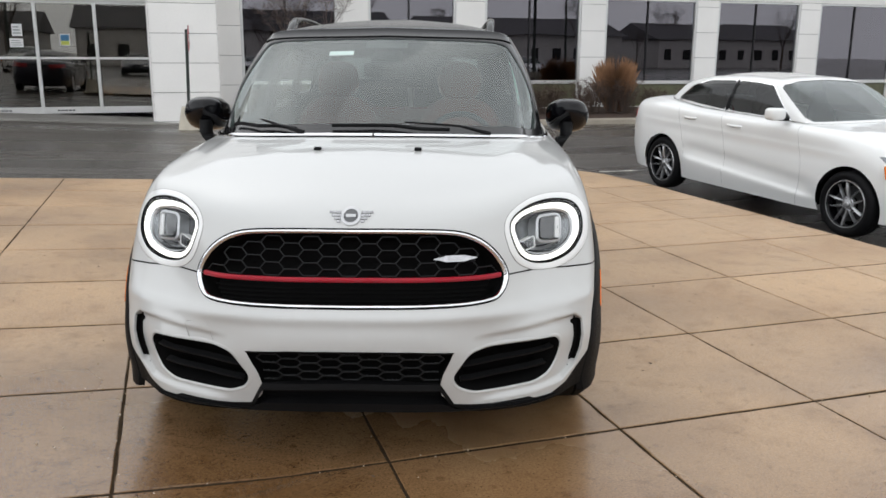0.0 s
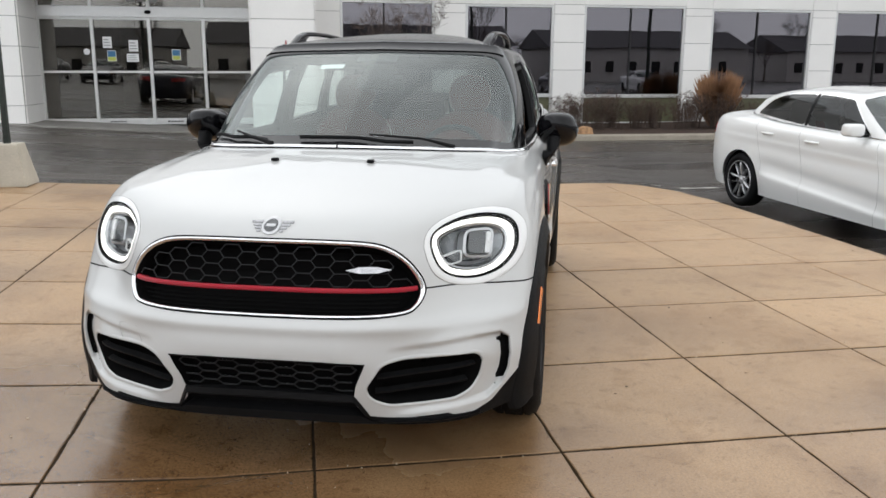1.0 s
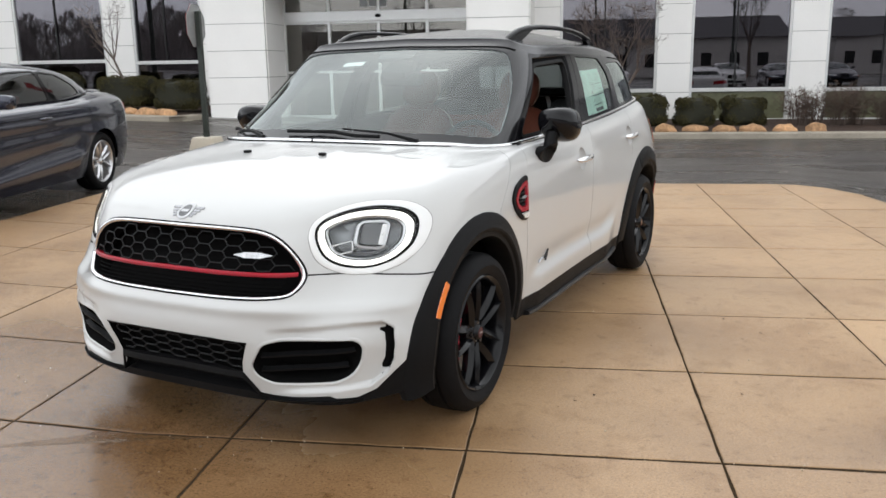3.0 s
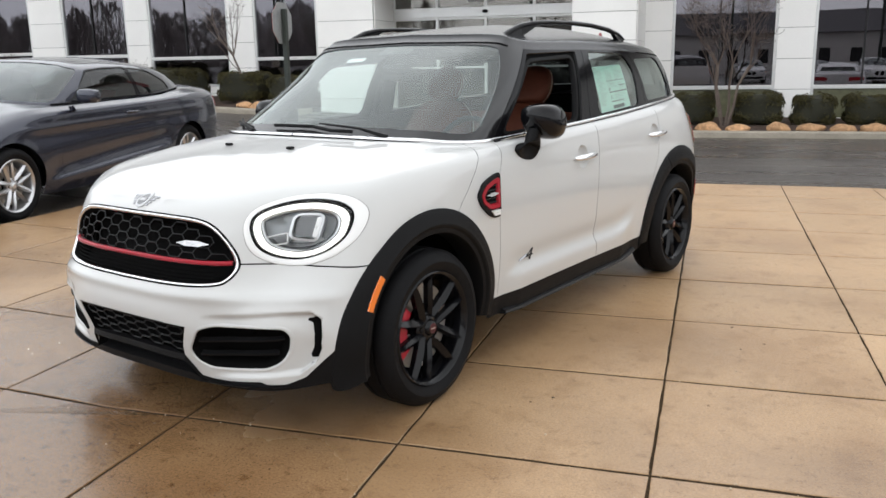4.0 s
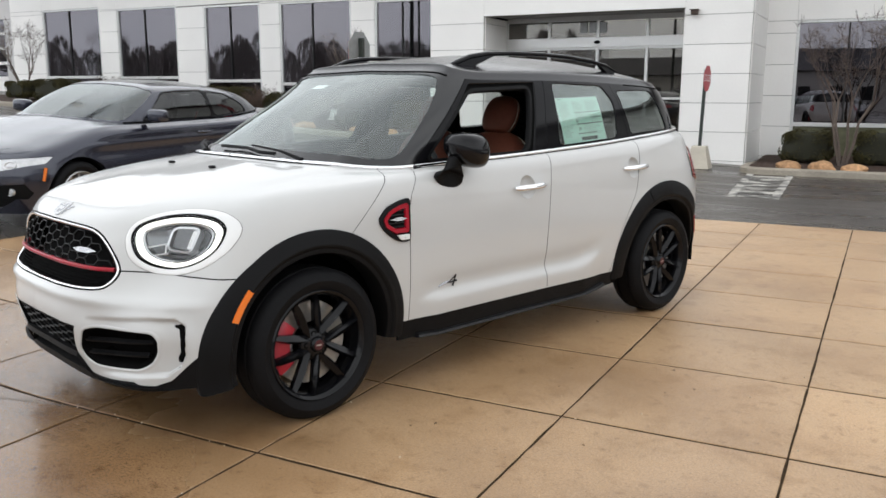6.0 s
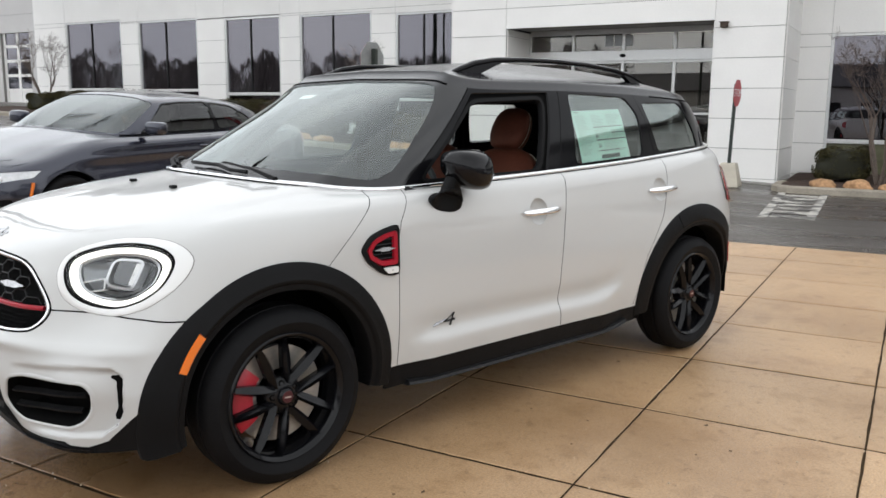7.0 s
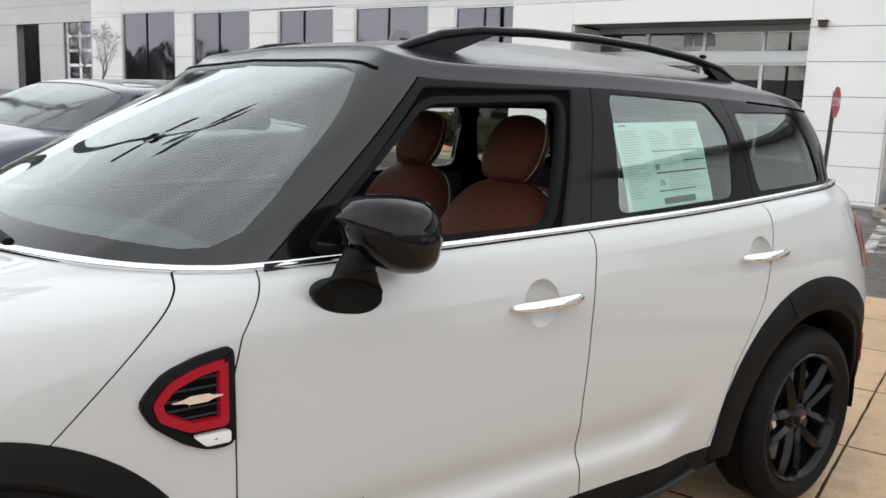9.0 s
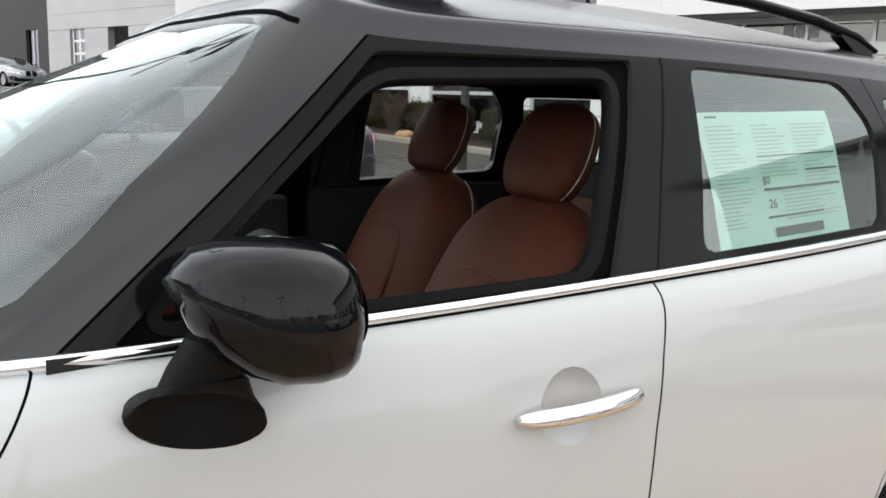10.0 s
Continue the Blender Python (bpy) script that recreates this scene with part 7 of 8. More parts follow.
    add("belt_trim", mesh_of(bm, "belt_trim", edge_mat, 60), "", True)
    for s in (1, -1):
        bm = bmesh.new()
        box(bm, -.008, min(s * .868, s * .892), -.06, .010, max(s * .868, s * .892), .06, .003, pose(.392, 0, .64 - nose_drop * 1.3, 0, -14, 0))
        add("side_marker", mesh_of(bm, "side_marker", M_ORANGE), "orange side reflector")
    return v


def grown_simple(c, d):
    n = len(c)
    cx, cy = sum(p[0] for p in c) / n, sum(p[1] for p in c) / n
    return [(x + d * (1 if x > cx else -1) * min(1, abs(x - cx) * 8), y + d * (1 if y > cy else -1) * min(1, abs(y - cy) * 8)) for x, y in c]


def stand(x, y, z, hx, hy, roll=0.0):
    """A pose with the nose along (hx, hy); roll: slope of the ground across."""
    l = math.hypot(hx, hy)
    hx, hy = hx / l, hy / l
    return Matrix(((hx, -hy, 0, x), (hy, hx, 0, y), (0, 0, 1, z), (0, 0, 0, 1))) @ pose(0, 0, 0, roll)


M_TWOTONE = mat("machined_alloy", (0.42, 0.42, 0.43), 0.25, 0.7, 0.2, 30)
saloon("white_saloon", stand(7.07, 6.52, -.306, .088, -.996) @ pose(0, 0, 0, 0, 1.5, 0), M_SEDAN, 0.0,
       [(-.93, .995), (-1.35, 1.318), (-1.6, 1.338), (-1.87, 1.345), (-1.89, 1.012)], [(-1.94, 1.014), (-1.92, 1.345), (-2.38, 1.322), (-2.66, 1.24), (-2.86, 1.08)],
       M_TWOTONE, "white four-door saloon parked on wet asphalt", M_CHROME, False, 0.05)
saloon("grey_coupe", stand(-3.90, 5.59, road_z(-3.90), .067, -.998, -2.86), M_GREY, 0.045,
       [(-.96, 1.0), (-1.36, 1.268), (-1.6, 1.288), (-2.0, 1.297), (-2.05, 1.02)], [(-2.10, 1.025), (-2.06, 1.29), (-2.40, 1.262), (-2.66, 1.16), (-2.73, 1.07)],
       M_ALLOY, "dark grey two-door coupe parked on wet asphalt", M_BLACK, True)

# ---- beds, plants and signs ----
def bed(name, x0, x1, y0, y1, label):
    bm = sheet([x0 + (x1 - x0) * i / 24 for i in range(25)], [y0 + (y1 - y0) * j / 8 for j in range(9)],
               lambda x, y: road_z(x) + .10 + .05 * noise.noise(Vector((x * 1.3, y * 1.3, 0))) + .06 * (y - y0) / (y1 - y0))
    return tagged(new(name, mesh_of(bm, name, M_MULCH)), label, "planting bed", kind="structure")


bed("bed_east", 1.25, 28, 17.5, 20.98, "planting bed of dark brown bark mulch")
bed("bed_west", -24.8, -6.62, 17.5, 20.98, "planting bed of dark brown bark mulch")


def kerb(name, pts, label):
    bm = bmesh.new()
    rings = []
    for i, (x, y) in enumerate(pts):
        a, b = Vector(pts[max(i - 1, 0)]), Vector(pts[min(i + 1, len(pts) - 1)])
        d = (b - a).normalized()
        n = Vector((-d.y, d.x))
        z = road_z(x)
        rings.append([(x + n.x * o, y + n.y * o, z + h) for o, h in ((-.10, -.2), (-.085, .10), (-.06, .125), (.06, .13), (.075, .11), (.08, -.2))])
    loft(bm, rings)
    bmesh.ops.recalc_face_normals(bm, faces=bm.faces)
    return tagged(new(name, mesh_of(bm, name, M_KERB)), label, "kerb", kind="structure")


kerb("kerb_east", [(1.22, 18.8), (1.22, 17.9)] + [(1.22 + .45 * (1 - math.cos(a)), 17.9 - .45 * math.sin(a)) for a in (radians(10 * k) for k in range(1, 10))] + [(2 + i, 17.45) for i in range(27)], "pale concrete kerb round the bed")
kerb("kerb_west", [(-24.8 + .9 * i, 17.45) for i in range(20)] + [(-6.9, 17.6), (-6.7, 17.9), (-6.65, 18.6)], "pale concrete kerb round the bed")

# fieldstones along the kerb
random.seed(21)
ROW = (2.05, 2.62, 3.2, 3.95, 4.55, 5.14, 5.67, 6.32, 6.95)
for i in range(24):
    x = ROW[i] if i < len(ROW) else random.uniform(-21, -7)
    y = random.uniform(17.88, 18.02)
    bm = bmesh.new()
    bmesh.ops.create_icosphere(bm, subdivisions=3, radius=1)
    r = (random.uniform(.21, .27), random.uniform(.14, .19), random.uniform(.12, .15))
    for v in bm.verts:
        f = 1 + .3 * noise.noise(v.co * 1.4 + Vector((i * 7, 0, 0)))
        v.co = Vector((v.co.x * r[0] * f, v.co.y * r[1] * f, v.co.z * r[2] * f))
    ob = new("fieldstone", mesh_of(bm, "fieldstone", M_STONE, 60))
    ob.matrix_world = pose(x, y, road_z(x) + .12, 0, 0, random.uniform(-30, 30))
    tagged(ob, "rounded orange fieldstone lying in the mulch bed", "stone", "stones along the kerb")


def leaf_cloud(bm, n, inside, size, rng, elong=1.6):
    for _ in range(n):
        p, nrm = inside(rng)
        a = Vector((rng.uniform(-1, 1), rng.uniform(-1, 1), rng.uniform(-1, 1))).normalized()
        b = (nrm * rng.uniform(.2, 1) + a * .8).normalized()
        t = b.cross(a).normalized()
        s = size * rng.uniform(.6, 1.3)
        k = b.cross(t)
        vs = [bm.verts.new(p + t * s * elong), bm.verts.new(p + k * s * .5), bm.verts.new(p - t * s * elong), bm.verts.new(p - k * s * .5)]
        bm.faces.new(vs)


def hedge(x0, x1, y, z, depth, height, seed):
    """A clipped box hedge: a dark core, coloured as the shade within, in a coat of small leaves."""
    rng = random.Random(seed)
    ob = thing("hedge", pose((x0 + x1) / 2, y, z), "clipped dark green box hedge in the mulch bed", "hedge", "clipped hedges")
    w, d, h = (x1 - x0) / 2, depth / 2, height

    def surface(q, grow):
        """A rounded box swollen by soft lumps."""
        c = Vector([math.copysign(abs(t) ** .42, t) for t in q])
        p = Vector((c.x * w, c.y * d, h * .5 + c.z * h * .5))
        lump = .07 * noise.noise(p * 2.6 + Vector((seed * 3, 0, 0))) + .04 * noise.noise(p * 6 + Vector((seed, 5, 0)))
        return p + Vector(q) * (lump + grow)
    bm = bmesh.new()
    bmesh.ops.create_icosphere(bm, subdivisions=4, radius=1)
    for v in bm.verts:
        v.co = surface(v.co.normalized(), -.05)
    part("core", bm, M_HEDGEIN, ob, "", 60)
    bm = bmesh.new()

    def shell_point(r):
        while True:
            q = Vector((r.gauss(0, 1), r.gauss(0, 1), r.gauss(0, 1)))
            if q.length > .1 and q.normalized().z > -.75:
                q.normalize()
                return surface(q, -.07 * r.random() ** 2 + .015 * r.random()), q
    leaf_cloud(bm, int(4200 * (w * 2)), shell_point, .020, rng)
    part("leaves", bm, M_HEDGE, ob)
    return ob


for k, (a, b) in enumerate(((1.75, 2.75), (3.1, 4.12), (4.30, 5.14), (5.30, 6.2))):
    hedge(a, b, 19.3 + .05 * (k % 2), road_z(a) + .13, .95, .62 + .05 * (k < 2), k)
for k, (a, b, h) in enumerate(((-9.3, -8.0, .75), (-7.9, -6.75, .72), (-11.7, -9.9, .74), (-14.4, -12.4, .78), (-18.4, -16.8, .75), (-21.2, -19.6, .7), (-22.6, -21.4, .6))):
    hedge(a, b, 19.1, road_z(a) + .13, 1.0, h, 20 + k)


def branchy(bm, start, direction, length, radius, depth, rng, tips, spread=.55, up=.25):
    pts, rs, p, d = [start], [radius], Vector(start), Vector(direction).normalized()
    n = 4
    for i in range(n):
        d = (d + Vector((rng.uniform(-1, 1), rng.uniform(-1, 1), rng.uniform(-.5, 1))) * .13).normalized()
        p = p + d * (length / n)
        pts.append(p.copy())
        rs.append(radius * (1 - .42 * (i + 1) / n))
    tube(bm, pts, rs, 6 if radius > .01 else 4, 1.0, False)
    if depth == 0:
        tips.append(p)
        return
    for _ in range(rng.choice((2, 2, 3))):
        e = (d + Vector((rng.uniform(-1, 1), rng.uniform(-1, 1), rng.uniform(-.3, .8))) * spread + Vector((0, 0, up))).normalized()
        branchy(bm, pts[rng.choice((2, 3, 4))], e, length * rng.uniform(.62, .8), rs[-1] * .8, depth - 1, rng, tips, spread, up)


def bare_tree(x, y, height, seed, stems=4, dense=5, twig=M_TWIG, scale=1.0, lean=210):
    rng = random.Random(seed)
    ob = thing("bare_tree", pose(x, y, road_z(x) + .12), "leafless multi-stemmed tree with reddish twigs in the bed" if stems > 1 else "small leafless tree on a single grey stem", "tree", "bare trees")
    bm, tips = bmesh.new(), []
    low = bmesh.new()
    for k in range(stems):
        a = 2 * math.pi * (k + rng.random() * .6) / stems
        base = Vector((.06 * math.cos(a), .06 * math.sin(a), 0))
        if stems == 1:
            a = radians(lean)
        d = Vector((math.cos(a) * .28, math.sin(a) * .28, 1)).normalized()
        pts = [base + d * (height * .16 * i) + Vector((rng.uniform(-.03, .03), rng.uniform(-.03, .03), 0)) * i for i in range(4)]
        tube(low, pts, [.032 * scale, .028 * scale, .025 * scale, .022 * scale], 8)
        for j in range(2 if stems > 1 else 6):
            e = (d + Vector((rng.uniform(-1, 1), rng.uniform(-1, 1), .3)) * .5).normalized()
            branchy(bm, pts[3], e, height * .24, .015 * scale, dense - 2, rng, tips)
        branchy(bm, pts[2], (d + Vector((math.cos(a), math.sin(a), .2)) * .5).normalized(), height * .22, .013 * scale, dense - 2, rng, tips)
    part("trunk", low, M_BARK, ob, "grey-brown stems", 60)
    for p in tips:
        for _ in range(4):
            e = Vector((rng.uniform(-1, 1), rng.uniform(-1, 1), rng.uniform(-.2, 1))).normalized()
            tube(bm, [p, p + e * rng.uniform(.06, .16), p + e * .2 + Vector((0, 0, .03))], [.004, .003, .002], 3, 1, False)
    part("crown", bm, twig, ob, "fine bare twigs")
    return ob


bare_tree(2.93, 18.75, 2.75, 3, 4, 5)
bare_tree(-8.38, 18.75, 2.55, 8, 1, 4, M_BARK, 1.1)
bare_tree(-22.3, 19.25, 2.35, 13, 4, 5, M_BARK, 1.0)


def shrub(x, y, r, h, seed, twigs=64, leaves=900, leaf=M_DRYLEAF):
    rng = random.Random(seed)
    ob = thing("shrub", pose(x, y, road_z(x) + .14), "leafless brown shrub with dry leaves in the mulch bed", "shrub", "brown shrubs")
    bm = bmesh.new()
    ends = []
    for _ in range(twigs):
        a, t = rng.uniform(0, 2 * math.pi), rng.random() ** .6
        d = Vector((math.cos(a) * r * t, math.sin(a) * r * t * .7, h * rng.uniform(.6, 1.05)))
        pts = [Vector((d.x * .45, d.y * .45, 0)), d * .6 + Vector((0, 0, .04)), d]
        tube(bm, pts, [.006, .004, .002], 3, 1, False)
        for _ in range(5):
            q = pts[0].lerp(pts[2], rng.uniform(.25, 1))
            e = q + Vector((rng.uniform(-1, 1), rng.uniform(-1, 1), rng.uniform(.2, 1))) * .14
            tube(bm, [q, e], [.003, .0015], 3, 1, False)
            ends.append(e)
    part("twig_tangle", bm, M_TWIG, ob)
    bm = bmesh.new()
    leaf_cloud(bm, leaves, lambda g: (g.choice(ends) + Vector((g.uniform(-.04, .04), g.uniform(-.04, .04), g.uniform(-.06, .03))), Vector((0, 0, 1))), .016, rng)
    part("leaves", bm, leaf, ob)


rng = random.Random(77)
for k in range(10):
    shrub(6.75 + .48 * k + rng.uniform(-.1, .1), 19.0 + rng.uniform(-.3, .3), rng.uniform(.40, .52), rng.uniform(.62, .86), 40 + k)
for k in range(6):
    shrub(11.7 + .9 * k, 19.0 + rng.uniform(-.4, .4), .45, .6, 60 + k)
for k in range(2):
    shrub(-12.25 + .35 * k, 18.9 + rng.uniform(-.3, .3), .4, .75, 70 + k)
for k in range(9):
    shrub(-19.3 + .62 * k + (2 if k > 5 else 0), 19.5 + rng.uniform(-.3, .3), .45, .85, 80 + k)


def grass_clump(x, y, h, r, seed):
    g = random.Random(seed)
    ob = thing("ornamental_grass", pose(x, y, road_z(x) + .14), "dry tan ornamental grass clump against the wall", "grass")
    bm = bmesh.new()
    for _ in range(1100):
        a, t = g.uniform(0, 2 * math.pi), g.random() ** .4 * g.uniform(.7, 1.35)
        hh = h * g.uniform(.55, 1.05)
        tip = Vector((math.cos(a) * r * t, math.sin(a) * r * t, hh * (1 - .18 * t)))
        base = Vector((math.cos(a) * .14 * t, math.sin(a) * .14 * t, 0))
        mid = base.lerp(tip, .6) + Vector((0, 0, .12 * hh))
        w = Vector((-math.sin(a), math.cos(a), 0)) * .003
        v = [bm.verts.new(p) for p in (base - w, base + w, mid + w, tip, mid - w)]
        bm.faces.new(v)
    part("blades", bm, M_DRYGRASS, ob)


grass_clump(10.85, 19.4, 1.5, .50, 5)


def stop_sign(x, y, z, lean, facing, size, label):
    """An octagonal sign on a post in a concrete foot; facing: where its face looks, in degrees from x."""
    ob = thing("stop_sign", pose(x, y, z), label, "sign", "stop signs")
    bm = bmesh.new()
    loft(bm, [[(sx * w, sy * w, h) for sx, sy in ((-1, -1), (1, -1), (1, 1), (-1, 1))] for w, h in ((.225, 0), (.22, .04), (.14, .43), (.13, .45))])
    bmesh.ops.recalc_face_normals(bm, faces=bm.faces)
    part("concrete_foot", bm, M_FOOT, ob, "pale tapered concrete foot")
    tilt = pose(0, 0, .5, 0, lean, 0)
    part("post_foot", boxed(-.03, -.03, .40, .03, .03, .52), M_POST, ob)
    bm = bmesh.new()
    box(bm, -.03, -.03, 0, .03, .03, 1.45, .006, tilt)
    part("post", bm, M_POST, ob, "dark green-black post")
    t = tilt @ pose(0, 0, 1.28, 0, 0, facing)
    for nm, o, mt, sc, lb in (("sign_back", 0, M_SIGNBACK, 1, "bare metal back"), ("sign_face", .005, M_SIGNRED, .985, "red face")):
        bm = bmesh.new()
        oct_ = [(math.cos(radians(22.5 + 45 * k)) * size * sc, math.sin(radians(22.5 + 45 * k)) * size * sc) for k in range(8)]
        loft(bm, [[(.032 + o + d, a, b) for a, b in oct_] for d in (0, .004)])
        bmesh.ops.recalc_face_normals(bm, faces=bm.faces)
        bmesh.ops.transform(bm, matrix=t, verts=bm.verts)
        part(nm, bm, mt, ob, lb)
    cu = bpy.data.curves.new("lettering", "FONT")
    cu.body, cu.size, cu.align_x, cu.align_y, cu.extrude = "STOP", size * .72, "CENTER", "CENTER", .001
    tmp = new("lettering_curve", cu)
    me = bpy.data.meshes.new_from_object(tmp.evaluated_get(bpy.context.evaluated_depsgraph_get()))
    bpy.data.objects.remove(tmp)
    me.materials.clear()
    me.materials.append(M_WHITE)
    me.transform(t @ Matrix.Translation((.044, 0, 0)) @ Matrix(((0, 0, 1, 0), (1, 0, 0, 0), (0, 1, 0, 0), (0, 0, 0, 1))))
    lt = new("lettering", me)
    lt.parent = ob


bm = bmesh.new()
loft(bm, [[(x, 10.84 + o, road_z(x) + bay_drop(x, 10.84 + o) + .006) for o in (-.05, .05)] for x in [5.35 + .25 * k for k in range(14)]], False, False)
tagged(new("bay_line", mesh_of(bm, "bay_line", M_PAINTLINE)), "worn white line of a parking bay", "marking", kind="structure")
stop_sign(-2.47, 9.68, pad_z(-2.47), .1, 180, .27, "stop sign on a dark post, seen from its bare back")
stop_sign(0.36, 17.7, road_z(.36) - .0, 1.5, -5, .27, "red stop sign on a dark post in a concrete foot")

# worn white markings across the drive by the entrance
marks = thing("road_marking", pose(0, 0, road_z(1.9) + .006), "worn white hatched marking on the wet asphalt", "road marking", kind="structure")
for k in range(2):
    bm = bmesh.new()
    a, b = (1.62 + .62 * k, 13.3), (1.34 + .72 * k, 17.35)
    loft(bm, [[(a[0], a[1], -.004), (a[0] + .13, a[1], -.004), (a[0] + .13, a[1], .002), (a[0], a[1], .002)], [(b[0], b[1], -.004), (b[0] + .13, b[1], -.004), (b[0] + .13, b[1], .002), (b[0], b[1], .002)]])
    bmesh.ops.recalc_face_normals(bm, faces=bm.faces)
    part("edge_line", bm, M_PAINTLINE, marks)
for k in range(7):
    bm = bmesh.new()
    y = 13.4 + .55 * k
    x = 1.75 - .07 * k * .9
    box(bm, x + .02, y, -.004, x + .52 + .03 * k, y + .3, .001)
    part("hatch_bar", bm, M_PAINTLINE, marks)

# leaf litter on the apron
M_LITTER = mat("dead_leaf", (0.10, 0.06, 0.03), 0.8, 0, 0.3, 30, vary=0.5)
random.seed(31)
spots = [(2.02, 3.15), (2.1, 3.22), (2.72, 3.3), (2.4, 3.9), (3.0, 2.9), (1.95, 3.08)] + [(random.uniform(-2, 5), random.uniform(.8, 7)) for _ in range(90)]
for x, y in spots:
    bm = bmesh.new()
    s = random.uniform(.003, .011)
    c = [bm.verts.new((s * math.cos(a) * (1 + .4 * math.sin(3 * a)), .7 * s * math.sin(a), .004 + .3 * s * math.sin(a * 2) ** 2)) for a in (2 * math.pi * k / 9 for k in range(9))]
    bm.faces.new(c)
    bmesh.ops.solidify(bm, geom=bm.faces, thickness=.0015)
    ob = new("dead_leaf", mesh_of(bm, "dead_leaf", M_LITTER))
    ob.matrix_world = pose(x, y, pad_z(x) + .002, 0, 0, random.uniform(0, 360))
    tagged(ob, "small dead brown leaf lying on the concrete", "leaf", "fallen leaves")

# grit washed into the joints
M_GRIT = mat("pale_grit", (0.45, 0.36, 0.26), 0.8, 0, 0.3, 200)
random.seed(44)
bm = bmesh.new()
for _ in range(900):
    if random.random() < .7:
        k = random.randint(-4, 4)
        along, off = random.uniform(.8, 6.5), random.gauss(0, .02)
        x, y = (GX + k * GRID + off, along) if random.random() < .4 else (random.uniform(-2.5, 5), GY + random.randint(-2, 4) * GRID + off)
    else:
        x, y = random.uniform(-2.5, 5), random.uniform(.8, 6.5)
    r = random.uniform(.0012, .0035) if random.random() < .85 else random.uniform(.0035, .006)
    bmesh.ops.create_icosphere(bm, subdivisions=1, radius=r, matrix=Matrix.Translation((x, y, pad_z(x) + r * .5)))
tagged(new("grit", mesh_of(bm, "grit", M_GRIT)), "pale grit scattered along the slab joints", "grit", kind="stuff")

# ---- west wing with garage doors ----
WY = 24.0
side_wall("wall_step", -25.2, 21.0, WY, 0.6, TOP, 0.69, WHITE, -1)
panel_wall("wing_fascia", -41.6, -25.2, 4.45, TOP, WY, 1.3, WHITE)
prev = -41.6
for k, (a, b) in enumerate(((-39.3, -37.8), (-35.6, -33.75), (-31.85, -29.85))):
    panel_wall("wing_wall_%d" % (k + 1), prev, a, 1.0, 4.44, WY, 3.5, WHITE)
    prev = b
    if k == 1:
        # a dark sheet painted as the unlit depth of the bay
        tagged(new("open_bay", mesh_of(boxed(a, WY + 1.5, 1.2, b, WY + 1.6, 4.44), "open_bay", M_INSIDE)), "dark sheet for the unlit depth of an open service bay", "doorway", kind="structure")
        continue
    g = thing("door_%d" % (k + 2), pose(a, WY + .14, 1.35), "white sectional garage door with glazed panels", "garage door", "garage doors", "structure")
    w = b - a
    for r in range(5):
        part("door_rail", boxed(0, 0, r * .62, w, .06, r * .62 + .12), M_PANEL, g)
        for c in range(2):
            if r < 5:
                part("glazed_panel", boxed(c * w / 2 + .08, .02, r * .62 + .12, (c + 1) * w / 2 - .08, .04, r * .62 + .62), M_WINGLASS if r else M_PANEL, g)
    for c in range(3):
        part("door_stile", boxed(c * (w - .16) / 2, -.004, 0, c * (w - .16) / 2 + .16, .064, 3.1), M_PANEL, g)
panel_wall("wing_wall_5", prev, -25.5, 1.0, 4.44, WY, 3.5, WHITE)
# another dark sheet, painted as unlit space behind the garage doors
tagged(new("wing_bay", mesh_of(boxed(-50, WY + 3, .8, -25.2, WY + 3.2, TOP), "wing_bay", M_INSIDE)), "dark sheet for the unlit service bay behind the doors", "room", kind="structure")

# dark-clad block beyond the wing, with a window
tagged(new("wall_west", mesh_of(boxed(-70, WY + .2, .5, -44.6, WY + .6, 9), "wall_west", M_DARKCLAD)), "dark brown clad wall beyond the garage wing", "wall", kind="structure")
tagged(new("wall_west_end", mesh_of(boxed(-43.2, WY + .2, .5, -41.62, WY + .6, 9), "wall_west_end", M_DARKCLAD)), "dark brown clad wall beyond the garage wing", "wall", kind="structure")
tagged(new("wall_west_head", mesh_of(boxed(-44.6, WY + .2, 4.6, -43.2, WY + .6, 9), "wall_west_head", M_DARKCLAD)), "dark brown clad wall beyond the garage wing", "wall", kind="structure")
wn_ob = thing("window_20", pose(-44.6, WY + .3, 1.6), "tall window in the dark clad wall", "window", kind="structure")
part("pane", boxed(0, .05, 0, 1.4, .07, 3.0), M_WINGLASS, wn_ob)
part("window_frame", boxed(.66, 0, 0, .72, .045, 3.0), M_FRAME, wn_ob)

# small wall lamp on the portal
wl_ob = thing("wall_lamp", pose(-.12, PORTAL, 3.05), "small brown lamp on the white portal wall", "lamp")
part("lamp_box", boxed(-.07, -.13, 0, .07, -.002, .09, .01), M_TWIG, wl_ob)
part("lamp_visor", boxed(-.09, -.16, .09, .09, -.002, .105, .004), M_TWIG, wl_ob)

# ---- across the road, seen in the glass: houses, trees, lamp posts and parked cars ----
M_ROOFTILE = mat("slate_roof", (0.09, 0.085, 0.09), 0.8, 0, 0.2, 4)
M_SIDING = mat("grey_siding", (0.50, 0.48, 0.46), 0.7, 0, 0.1, 2)
M_FARTREE = mat("bare_wood_mass", (0.11, 0.09, 0.085), 0.9, 0, 0.4, 1.5)

# bare wood lightened beyond bark: the distance haze is put into the colour
M_WOOD = mat("haze_paled_wood", (0.26, 0.235, 0.23), 0.9, 0, 0.3, 1.5)


